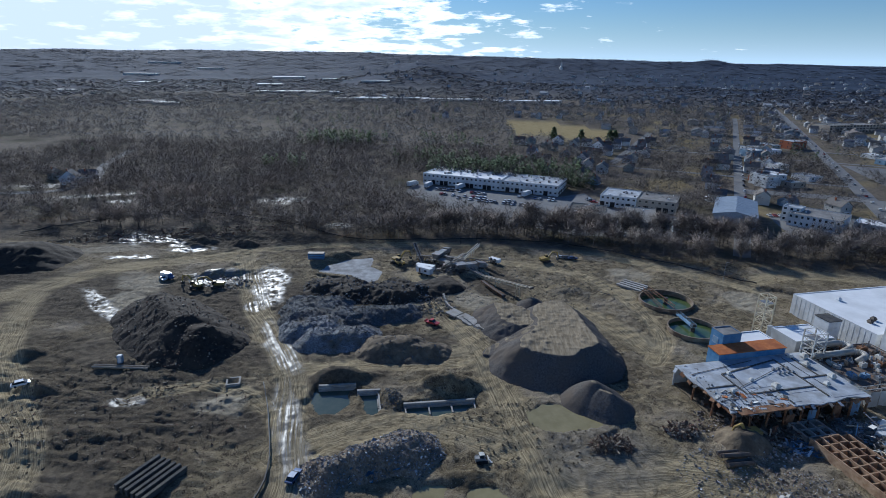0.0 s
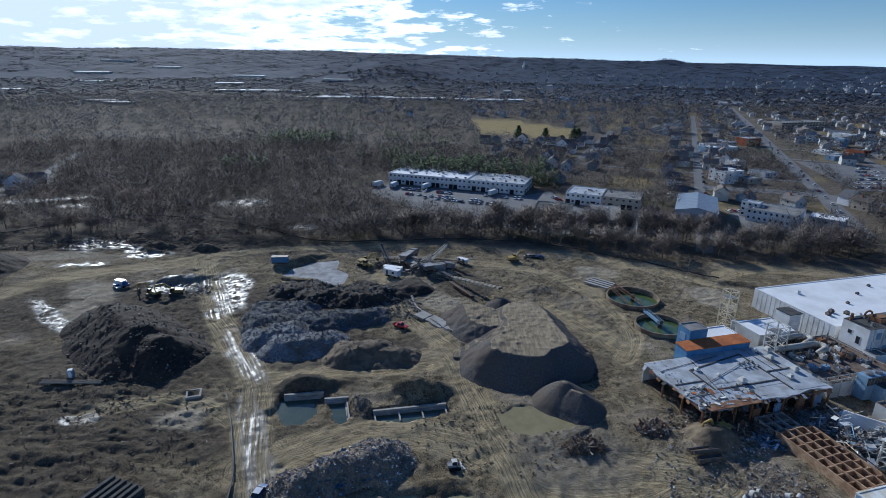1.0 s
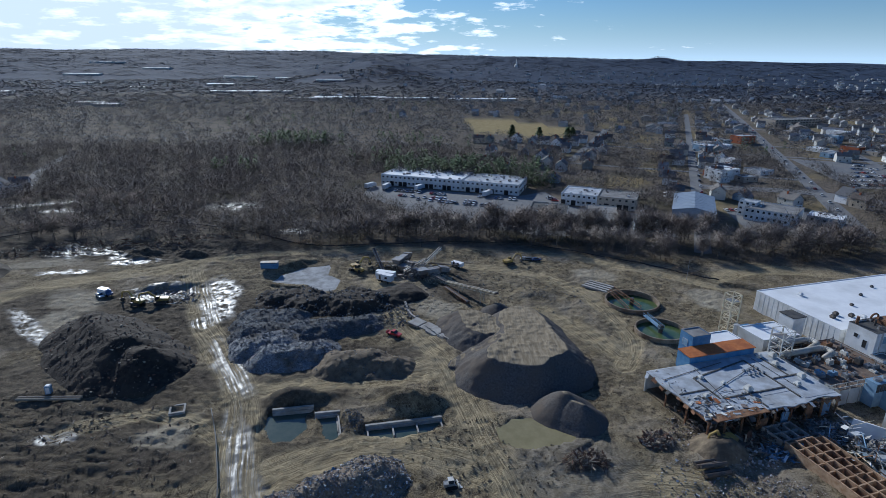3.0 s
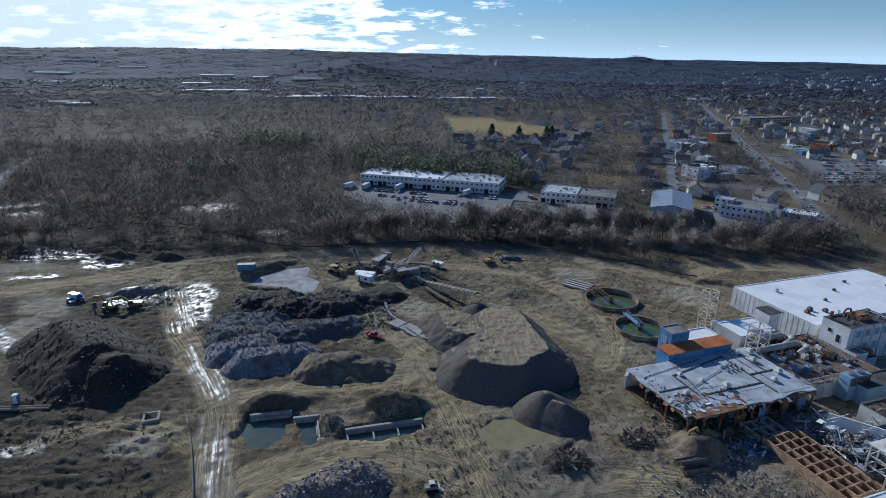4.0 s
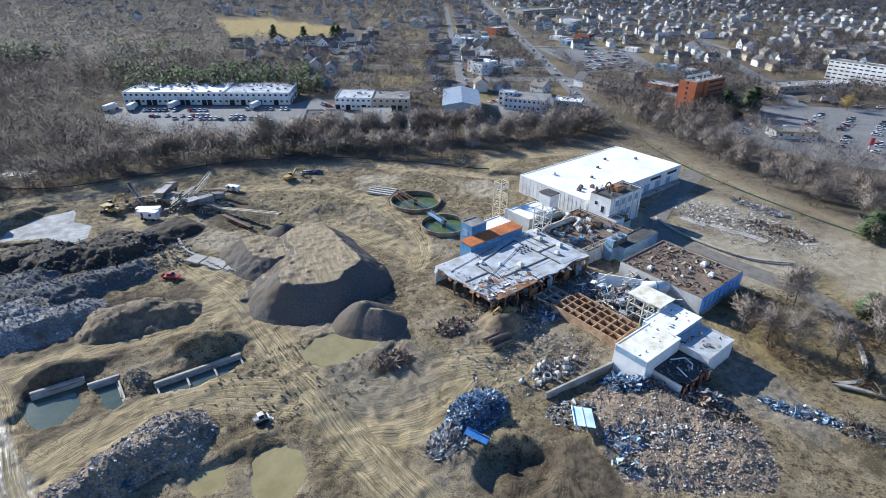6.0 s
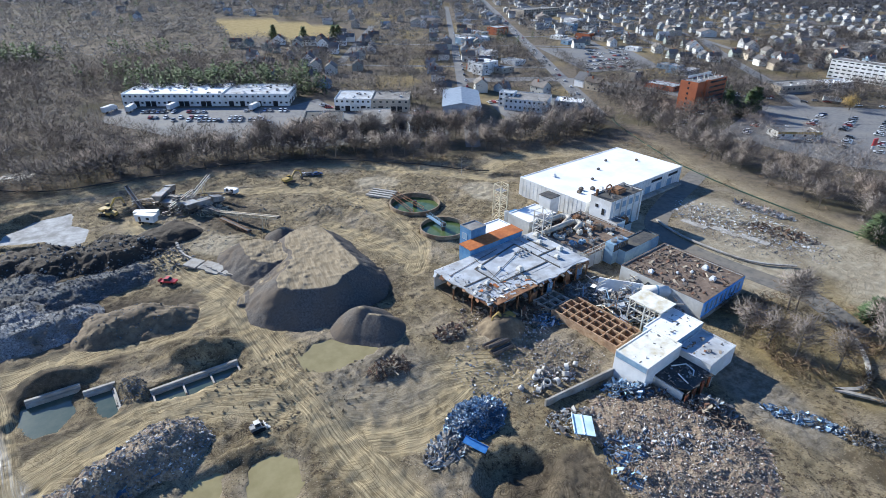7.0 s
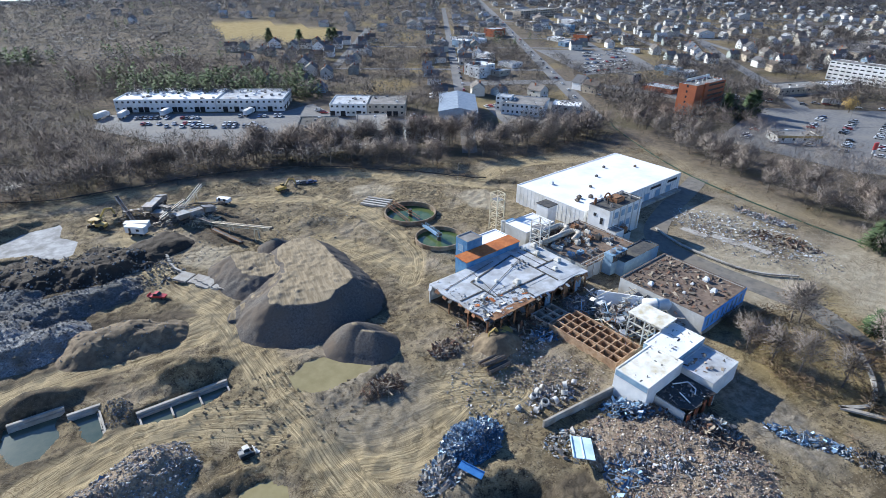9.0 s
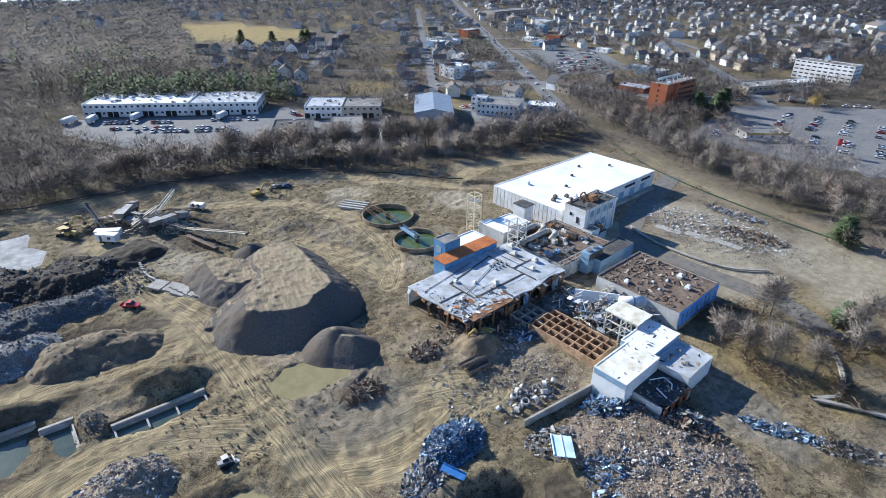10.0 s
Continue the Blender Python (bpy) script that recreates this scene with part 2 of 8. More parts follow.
    t1 = nd(nt, "ShaderNodeTexNoise", Scale=0.45, Detail=10, Roughness=0.78)
    L(vec, t1.inputs["Vector"])
    add = nt.nodes.new("ShaderNodeMath"); add.operation = "MULTIPLY_ADD"
    rsmall = nt.nodes.new("ShaderNodeMath"); rsmall.operation = "MULTIPLY"; rsmall.inputs[1].default_value = 0.13
    L(rut, rsmall.inputs[0])
    calm = nt.nodes.new("ShaderNodeMath"); calm.operation = "MULTIPLY_ADD"; calm.inputs[1].default_value, calm.inputs[2].default_value = -0.7, 1.0
    L(attr("track"), calm.inputs[0])
    rough = nt.nodes.new("ShaderNodeMath"); rough.operation = "MULTIPLY"
    L(t1.outputs["Fac"], rough.inputs[0]); L(calm.outputs[0], rough.inputs[1])
    L(rsmall.outputs[0], add.inputs[0]); L(attr("track"), add.inputs[1]); L(rough.outputs[0], add.inputs[2])
    bp = nd(nt, "ShaderNodeBump", Strength=0.9, Distance=1.3)
    L(add.outputs[0], bp.inputs["Height"])
    bf = nt.nodes.new("ShaderNodeMath"); bf.operation = "MULTIPLY_ADD"
    L(wetm.outputs[0], bf.inputs[0]); bf.inputs[1].default_value, bf.inputs[2].default_value = -0.75, 0.85
    L(bf.outputs[0], bp.inputs["Strength"])
    L(bp.outputs[0], b.inputs["Normal"])
    return m


def gravel_mat():
    """Grey gravel on the faces, tan driven earth where the top lies level."""
    m, nt, b = start("gravel")
    L = nt.links.new
    geo = nt.nodes.new("ShaderNodeNewGeometry")
    vec = geo.outputs["Position"]
    stone = blend(nt, noise_fac(nt, vec, 1.8, 0.35, 0.65, 8, 0.7), (0.066, 0.06, 0.056), (0.145, 0.132, 0.12))
    stone = blend(nt, noise_fac(nt, vec, 0.12, 0.42, 0.66), stone, (0.12, 0.097, 0.077))
    stretch = nt.nodes.new("ShaderNodeMapping")
    stretch.inputs["Rotation"].default_value, stretch.inputs["Scale"].default_value = (0, 0, radians(-32)), (1.0, 0.12, 1.0)
    L(vec, stretch.inputs[0])
    earth = blend(nt, noise_fac(nt, stretch.outputs[0], 1.1, 0.4, 0.6, 6, 0.7), (0.2, 0.16, 0.105), (0.31, 0.255, 0.175))
    sepn = nt.nodes.new("ShaderNodeSeparateXYZ")
    L(geo.outputs["Normal"], sepn.inputs[0])
    lev = nd(nt, "ShaderNodeMapRange", From_Min=0.925, From_Max=0.97)
    L(sepn.outputs["Z"], lev.inputs["Value"])
    L(blend(nt, lev.outputs[0], stone, earth), b.inputs["Base Color"])
    b.inputs["Roughness"].default_value, b.inputs["Specular IOR Level"].default_value = 0.95, 0.1
    t = nd(nt, "ShaderNodeTexNoise", Scale=0.9, Detail=9, Roughness=0.72)
    L(vec, t.inputs["Vector"])
    bp = nd(nt, "ShaderNodeBump", Strength=0.5, Distance=0.12)
    L(t.outputs["Fac"], bp.inputs["Height"]); L(bp.outputs[0], b.inputs["Normal"])
    return m


M = {
    "ground": ground_mat(),
    "gravel": gravel_mat(),
    "darksoil": surf("dark_soil", (0.022, 0.017, 0.013), (0.052, 0.039, 0.028), 0.8, (0.066, 0.05, 0.035), 0.12, bump=0.7, dist=0.4),
    "soil": surf("soil", (0.12, 0.09, 0.058), (0.22, 0.17, 0.11), 0.7, (0.09, 0.07, 0.05), 0.15, bump=0.6, dist=0.35),
    "rubble": surf("rubble", (0.075, 0.08, 0.085), (0.22, 0.225, 0.23), 2.2, (0.10, 0.086, 0.068), 0.2, vary="island", amount=0.45, bump=0.8, dist=0.3),
    "concmix": surf("mixed_rubble", (0.2, 0.2, 0.2), (0.42, 0.42, 0.42), 2.0, rough=0.8, vary="island", amount=0.45,
                    hues=[(0.22, 0.22, 0.215), (0.10, 0.10, 0.10), (0.30, 0.30, 0.30), (0.15, 0.17, 0.20), (0.2, 0.17, 0.135), (0.06, 0.055, 0.05), (0.42, 0.42, 0.42), (0.16, 0.10, 0.07)]),
    "rubearth": surf("rubble_earth", (0.14, 0.105, 0.07), (0.33, 0.27, 0.2), 1.6, (0.19, 0.14, 0.10), 0.16, bump=0.8, dist=0.4),
    "paleblue": surf("pale_blue_sheet", (0.50, 0.66, 0.74), (0.62, 0.74, 0.80), 0.6, (0.36, 0.5, 0.6), 0.3, rough=0.5, bump=0.05),
    "brickrub": surf("brick_rubble", (0.25, 0.2, 0.16), (0.36, 0.31, 0.27), 1.0, vary="island", amount=0.4,
                     hues=[(0.25, 0.195, 0.14), (0.27, 0.165, 0.115), (0.27, 0.225, 0.17), (0.13, 0.1, 0.075), (0.3, 0.2, 0.145), (0.24, 0.235, 0.225), (0.45, 0.42, 0.38), (0.19, 0.145, 0.105)]),
    "scrap": surf("scrap_metal", (0.10, 0.17, 0.26), (0.25, 0.32, 0.4), 1.5, rough=0.5, metal=0.35, spec=0.5, vary="island", amount=0.4,
                  hues=[(0.035, 0.11, 0.24), (0.06, 0.13, 0.24), (0.2, 0.235, 0.27), (0.03, 0.035, 0.045), (0.08, 0.2, 0.36), (0.5, 0.53, 0.55), (0.10, 0.08, 0.06), (0.04, 0.07, 0.12), (0.2, 0.3, 0.4)]),
    "junk": surf("mixed_debris", (0.2, 0.19, 0.18), (0.4, 0.39, 0.37), 1.5, rough=0.7, vary="island", amount=0.4,
                 hues=[(0.5, 0.5, 0.49), (0.09, 0.08, 0.075), (0.22, 0.19, 0.15), (0.17, 0.25, 0.32), (0.14, 0.085, 0.055), (0.3, 0.29, 0.27), (0.06, 0.055, 0.05)]),
    "timber": surf("broken_timber", (0.12, 0.085, 0.06), (0.26, 0.21, 0.16), 1.5, vary="island", amount=0.45,
                   hues=[(0.2, 0.15, 0.11), (0.12, 0.05, 0.03), (0.3, 0.26, 0.2), (0.07, 0.055, 0.045)]),
    "asphalt": surf("asphalt", (0.13, 0.131, 0.135), (0.2, 0.198, 0.195), 0.5, (0.21, 0.2, 0.185), 0.06, bump=0.1),
    "yardtar": surf("old_tar_yard", (0.12, 0.113, 0.103), (0.2, 0.185, 0.16), 0.4, (0.19, 0.165, 0.13), 0.1, bump=0.3, dist=0.2),
    "vividblue": surf("vivid_blue_panel", (0.1, 0.35, 0.82), (0.17, 0.44, 0.9), 0.6, (0.3, 0.52, 0.84), 0.2, rough=0.55, bump=0.1),
    "dustyroad": surf("dusty_asphalt", (0.17, 0.15, 0.125), (0.30, 0.265, 0.215), 0.3, (0.13, 0.11, 0.085), 0.09, bump=0.3, dist=0.3),
    "concrete": surf("concrete", (0.31, 0.29, 0.26), (0.43, 0.41, 0.37), 0.7, (0.24, 0.21, 0.17), 0.2, bump=0.2),
    "whiteroof": surf("white_membrane", (0.77, 0.77, 0.77), (0.84, 0.84, 0.83), 0.3, (0.66, 0.66, 0.65), 0.09, rough=0.7, bump=0.05),
    "oldroof": surf("weathered_white_roof", (0.38, 0.405, 0.43), (0.5, 0.52, 0.545), 0.4, (0.27, 0.265, 0.255), 0.22, rough=0.75, bump=0.1),
    "greymembrane": surf("grey_roof_membrane", (0.37, 0.395, 0.43), (0.48, 0.505, 0.535), 0.35, (0.22, 0.22, 0.22), 0.15, rough=0.75, bump=0.1),
    "yellowroof": surf("stained_white_roof", (0.68, 0.67, 0.62), (0.80, 0.79, 0.75), 0.35, (0.52, 0.45, 0.29), 0.33, rough=0.75, bump=0.1),
    "brownroof": surf("brown_gravel_roof", (0.14, 0.10, 0.075), (0.22, 0.165, 0.125), 0.8, (0.10, 0.075, 0.06), 0.25, bump=0.3),
    "darkroof": surf("dark_roof", (0.045, 0.045, 0.048), (0.085, 0.083, 0.08), 0.8, (0.12, 0.11, 0.09), 0.25, bump=0.2),
    "greyroof": surf("grey_gravel_roof", (0.19, 0.18, 0.17), (0.29, 0.28, 0.26), 0.5, (0.15, 0.14, 0.13), 0.12, bump=0.1),
    "rust": surf("rusted_roof", (0.40, 0.12, 0.035), (0.52, 0.19, 0.06), 0.8, (0.30, 0.10, 0.04), 0.25, rough=0.85, bump=0.2),
    "ruststeel": surf("rusty_steel", (0.13, 0.062, 0.032), (0.25, 0.12, 0.06), 1.2, (0.33, 0.2, 0.11), 0.35, rough=0.85, bump=0.3),
    "orangegrid": surf("rust_stained_concrete", (0.33, 0.2, 0.11), (0.48, 0.34, 0.22), 1.0, (0.20, 0.12, 0.075), 0.3, bump=0.3),
    "rim": surf("stained_rim_concrete", (0.20, 0.15, 0.10), (0.31, 0.25, 0.18), 0.8, (0.15, 0.10, 0.065), 0.3, bump=0.3),
    "meshfence": surf("green_mesh_fence", (0.03, 0.06, 0.045), (0.055, 0.09, 0.07), 1.0, bump=0),
    "whitewall": surf("white_panel_wall", (0.66, 0.67, 0.67), (0.76, 0.76, 0.75), 0.5, (0.52, 0.5, 0.46), 0.15, rough=0.6, bump=0.08),
    "blockwall": surf("painted_block_wall", (0.50, 0.50, 0.48), (0.62, 0.61, 0.58), 0.8, (0.38, 0.36, 0.32), 0.2, rough=0.8, bump=0.15),
    "bluewall": surf("blue_panel_wall", (0.06, 0.17, 0.33), (0.11, 0.24, 0.42), 0.6, (0.16, 0.28, 0.42), 0.2, rough=0.55, bump=0.1),
    "bluegrey": surf("faded_blue_panel", (0.20, 0.32, 0.44), (0.28, 0.39, 0.49), 0.7, (0.15, 0.24, 0.34), 0.2, rough=0.55, bump=0.1),
    "brick": surf("red_brick", (0.31, 0.095, 0.045), (0.39, 0.13, 0.06), 1.5, (0.27, 0.085, 0.045), 0.1, bump=0.1),
    "tan": surf("tan_wall", (0.40, 0.34, 0.27), (0.48, 0.42, 0.34), 0.5, rough=0.85, bump=0.05),
    "greywall": surf("grey_metal_wall", (0.36, 0.39, 0.42), (0.44, 0.47, 0.5), 0.4, rough=0.6, bump=0.05),
    "metalroof": surf("grey_metal_roof", (0.24, 0.28, 0.33), (0.31, 0.35, 0.40), 0.4, rough=0.5, metal=0.2, bump=0.05),
    "steel": surf("painted_steel", (0.62, 0.60, 0.54), (0.74, 0.72, 0.66), 1.0, (0.4, 0.33, 0.24), 0.5, rough=0.6, bump=0.1),
    "paleconc": surf("pale_concrete", (0.4, 0.4, 0.39), (0.54, 0.53, 0.51), 0.9, (0.36, 0.33, 0.28), 0.4, bump=0.15),
    "plaster": surf("broken_plaster", (0.4, 0.39, 0.36), (0.6, 0.59, 0.56), 1.0, vary="island", amount=0.35, rough=0.85,
                    hues=[(0.62, 0.62, 0.6), (0.45, 0.42, 0.36), (0.3, 0.26, 0.2), (0.66, 0.67, 0.67), (0.2, 0.16, 0.12), (0.42, 0.46, 0.5)]),
    "duct": surf("beige_duct_metal", (0.42, 0.39, 0.33), (0.54, 0.51, 0.45), 0.8, (0.3, 0.26, 0.2), 0.4, rough=0.55, bump=0.1),
    "cream": surf("cream_steel", (0.66, 0.57, 0.40), (0.76, 0.68, 0.50), 1.0, (0.45, 0.33, 0.2), 0.5, rough=0.6, bump=0.1),
    "darksteel": surf("dark_steel", (0.05, 0.05, 0.052), (0.11, 0.105, 0.10), 1.0, (0.14, 0.10, 0.07), 0.4, rough=0.6, metal=0.4, bump=0.1),
    "greysteel": surf("grey_steel", (0.22, 0.225, 0.23), (0.33, 0.335, 0.34), 1.0, (0.2, 0.15, 0.11), 0.4, rough=0.5, metal=0.4, bump=0.1),
    "yellow": surf("yellow_machine_paint", (0.40, 0.27, 0.07), (0.50, 0.35, 0.10), 1.0, (0.26, 0.19, 0.10), 0.6, rough=0.5, bump=0.05),
    "void": surf("dark_opening", (0.015, 0.016, 0.018), (0.03, 0.03, 0.032), 1.0, rough=0.8, bump=0),
    "glass": surf("window_glass", (0.02, 0.026, 0.032), (0.035, 0.04, 0.046), 0.5, rough=0.08, spec=0.6, bump=0),
    "rubber": surf("rubber", (0.018, 0.018, 0.018), (0.03, 0.03, 0.03), 2.0, rough=0.85, bump=0),
    "bark": surf("bark", (0.11, 0.09, 0.075), (0.19, 0.165, 0.14), 2.0, vary="object", amount=0.25, bump=0.3),
    "twig": surf("bare_twigs", (0.155, 0.137, 0.127), (0.31, 0.272, 0.25), 0.13, (0.235, 0.188, 0.16), 0.02, vary="island", amount=0.35, bump=0),
    "woodtwig": surf("wood_twigs", (0.082, 0.076, 0.077), (0.155, 0.142, 0.142), 0.13, (0.128, 0.108, 0.1), 0.02, vary="island", amount=0.25, bump=0),
    # next three woods grow bluer with distance: aerial haze put into base colour
    "hazed_midtwig": surf("hazed_bare_crowns", (0.07, 0.072, 0.08), (0.13, 0.13, 0.14), 0.09, (0.125, 0.108, 0.102), 0.01, vary="island", amount=0.2, bump=0),
    "hazed_farwood": surf("far_woods", (0.05, 0.058, 0.076), (0.085, 0.095, 0.12), 0.04, (0.085, 0.086, 0.095), 0.006, vary="island", amount=0.15, bump=0),
    "hazed_distwood": surf("hazed_distant_woods", (0.034, 0.047, 0.074), (0.056, 0.073, 0.106), 0.012, (0.05, 0.06, 0.08), 0.004, vary="island", amount=0.25, bump=0),
    "shrub": surf("red_brown_scrub", (0.135, 0.09, 0.058), (0.23, 0.165, 0.105), 0.3, (0.2, 0.155, 0.095), 0.05, vary="island", amount=0.3, bump=0),
    "pine": surf("pine_needles", (0.035, 0.07, 0.032), (0.095, 0.135, 0.06), 0.3, (0.10, 0.12, 0.06), 0.1, vary="island", amount=0.4, bump=0),
    "willow": surf("yellow_willow", (0.33, 0.225, 0.075), (0.42, 0.3, 0.11), 0.5, vary="island", amount=0.3, bump=0),
    "pond": water_mat("murky_pond", (0.23, 0.19, 0.085), (0.29, 0.245, 0.12)),
    "basin": water_mat("green_basin_water", (0.05, 0.072, 0.056), (0.085, 0.10, 0.072)),
    "tankwater": water_mat("algae_water", (0.045, 0.085, 0.03), (0.10, 0.13, 0.05)),
    "slurry": surf("pale_slurry", (0.28, 0.28, 0.275), (0.46, 0.46, 0.455), 0.3, (0.2, 0.195, 0.18), 0.16, rough=0.9, spec=0.1, bump=0.1),
    "tarp": surf("dark_tarp", (0.03, 0.03, 0.032), (0.06, 0.058, 0.055), 1.0, rough=0.7, bump=0.2),
    "bluepaint": surf("bright_blue_paint", (0.04, 0.16, 0.42), (0.07, 0.22, 0.5), 1.0, rough=0.45, bump=0.05),
    "redpaint": surf("red_paint", (0.42, 0.03, 0.035), (0.5, 0.05, 0.05), 1.0, rough=0.35, spec=0.5, bump=0),
}
CARPAINT = [surf("car_paint", c, tuple(v * 1.1 for v in c), 1.0, rough=0.3, spec=0.6, metal=0.1, bump=0) for c in
            ((0.62, 0.63, 0.64), (0.03, 0.03, 0.035), (0.30, 0.31, 0.33), (0.05, 0.09, 0.2), (0.14, 0.145, 0.15), (0.7, 0.7, 0.7), (0.3, 0.03, 0.03))]
HOUSEWALL = [surf("house_siding", c, tuple(v * 1.12 for v in c), 0.6, rough=0.8, bump=0.05) for c in
             ((0.66, 0.66, 0.64), (0.5, 0.49, 0.45), (0.24, 0.34, 0.45), (0.40, 0.34, 0.26), (0.72, 0.72, 0.72), (0.28, 0.31, 0.29))]
HOUSEROOF = [surf("shingle_roof", c, tuple(v * 1.35 for v in c), 0.8, rough=0.9, bump=0.2) for c in
             ((0.10, 0.10, 0.105), (0.16, 0.145, 0.13), (0.20, 0.2, 0.205), (0.09, 0.075, 0.065))]


# ---- mesh tools ----
class Geo:
    """Collects faces of one mesh."""
    def __init__(self):
        self.v, self.f = [], []

    def add(self, verts, faces):
        o = len(self.v)
        self.v.extend([tuple(p) for p in verts])
        self.f.extend([tuple(i + o for i in f) for f in faces])
        return self

    def hexa(self, p):
        return self.add(p, [(3, 2, 1, 0), (4, 5, 6, 7), (0, 1, 5, 4), (1, 2, 6, 5), (2, 3, 7, 6), (3, 0, 4, 7)])

    def box(self, x0, x1, y0, y1, z0, z1, taper=0.0):
        t = taper
        return self.hexa([(x0, y0, z0), (x1, y0, z0), (x1, y1, z0), (x0, y1, z0),
                          (x0 + t, y0 + t, z1), (x1 - t, y0 + t, z1), (x1 - t, y1 - t, z1), (x0 + t, y1 - t, z1)])

    def turned(self, m, sx, sy, sz):
        """A box of full sizes sx, sy, sz about the origin of m."""
        c = [m @ Vector((a * sx / 2, b * sy / 2, d * sz / 2)) for d in (-1, 1) for a, b in ((-1, -1), (1, -1), (1, 1), (-1, 1))]
        return self.hexa(c)

    def beam(self, p, q, w, h=None):
        p, q = Vector(p), Vector(q)
        d = q - p
        m = Matrix.Translation((p + q) / 2) @ d.to_track_quat("Z", "Y").to_matrix().to_4x4()
        return self.turned(m, w, h or w, d.length)

    def tube(self, p, q, r0, r1=None, n=8, caps=True):
        p, q = Vector(p), Vector(q)
        r1 = r0 if r1 is None else r1
        rot = (q - p).to_track_quat("Z", "Y")
        ring = [Vector((math.cos(2 * math.pi * k / n), math.sin(2 * math.pi * k / n), 0)) for k in range(n)]
        vs = [p + rot @ (c * r0) for c in ring] + [q + rot @ (c * r1) for c in ring]
        fs = [(k, (k + 1) % n, n + (k + 1) % n, n + k) for k in range(n)]
        if caps:
            fs += [tuple(range(n - 1, -1, -1)), tuple(range(n, 2 * n))]
        return self.add(vs, fs)

    def prism(self, poly, z0, z1):
        n = len(poly)
        vs = [(x, y, z0) for x, y in poly] + [(x, y, z1) for x, y in poly]
        return self.add(vs, [tuple(range(n - 1, -1, -1)), tuple(range(n, 2 * n))] + [(k, (k + 1) % n, n + (k + 1) % n, n + k) for k in range(n)])

    def profile(self, pts, y0, y1):
        """An outline in x and z, drawn out along y."""
        n = len(pts)
        vs = [(x, y0, z) for x, z in pts] + [(x, y1, z) for x, z in pts]
        return self.add(vs, [tuple(range(n)), tuple(range(2 * n - 1, n - 1, -1))] + [((k + 1) % n, k, n + k, n + (k + 1) % n) for k in range(n)])

    def mesh(self, name, mat, smooth=False):
        me = bpy.data.meshes.new(name)
        me.from_pydata(self.v, [], self.f)
        me.materials.append(mat)
        if smooth:
            me.polygons.foreach_set("use_smooth", [True] * len(me.polygons))
        me.update()
        return me


def thing(name, label, category, m=None, group="", kind=""):
    e = new(name)
    e.empty_display_size = 0.5
    if m is not None:
        e.matrix_world = m
    return tagged(e, label, category, group, kind)


def part(name, g, mat, parent, label="", smooth=False):
    me = g.mesh(name, mat, smooth) if isinstance(g, Geo) else g
    ob = new(name, me)
    ob.parent = parent
    if label:
        ob["label"] = label
    return ob


def solid(name, g, mat, label, category, m=None, group="", kind="", smooth=False):
    ob = new(name, g.mesh(name, mat, smooth) if isinstance(g, Geo) else g)
    if m is not None:
        ob.matrix_world = m
    return tagged(ob, label, category, group, kind)


def big_mesh(name, v, f, mat, smooth=False):
    """A mesh from numpy arrays of points and equal-sized faces."""
    me = bpy.data.meshes.new(name)
    n, k = f.shape
    me.vertices.add(len(v))
    me.vertices.foreach_set("co", v.astype(np.float32).ravel())
    me.loops.add(n * k)
    me.loops.foreach_set("vertex_index", f.astype(np.int32).ravel())
    me.polygons.add(n)
    me.polygons.foreach_set("loop_start", np.arange(0, n * k, k, dtype=np.int32))
    me.polygons.foreach_set("loop_total", np.full(n, k, dtype=np.int32))
    me.polygons.foreach_set("use_smooth", np.full(n, bool(smooth)))
    me.materials.append(mat)
    me.update(calc_edges=True)
    return me


# ---- lie of the land ----
rng = np.random.default_rng(7)
LAT = rng.random((256, 256))


def vnoise(x, y):
    xi, yi = np.floor(x).astype(int), np.floor(y).astype(int)
    fx, fy = x - xi, y - yi
    fx, fy = fx * fx * (3 - 2 * fx), fy * fy * (3 - 2 * fy)
    a, b = LAT[xi & 255, yi & 255], LAT[(xi + 1) & 255, yi & 255]
    c, d = LAT[xi & 255, (yi + 1) & 255], LAT[(xi + 1) & 255, (yi + 1) & 255]
    return (a * (1 - fx) + b * fx) * (1 - fy) + (c * (1 - fx) + d * fx) * fy - 0.5


def fbm(x, y, scale, octaves=4, gain=0.5):
    s, a, f = np.zeros_like(x, dtype=float), 1.0, 1.0 / scale
    for k in range(octaves):
        s += a * vnoise(x * f + 17.3 * k, y * f - 9.1 * k)
        a, f = a * gain, f * 2.03
    return s


def smooth(a, b, x):
    t = np.clip((x - a) / (b - a), 0, 1)
    return t * t * (3 - 2 * t)


def inside(poly, x, y):
    """Signed-free test: 1 inside the polygon."""
    hit = np.zeros(x.shape, dtype=bool)
    n = len(poly)
    for k in range(n):
        (x0, y0), (x1, y1) = poly[k], poly[(k + 1) % n]
        if y0 == y1:
            continue
        c = ((y0 > y) != (y1 > y)) & (x < (x1 - x0) * (y - y0) / (y1 - y0) + x0)
        hit ^= c
    return hit


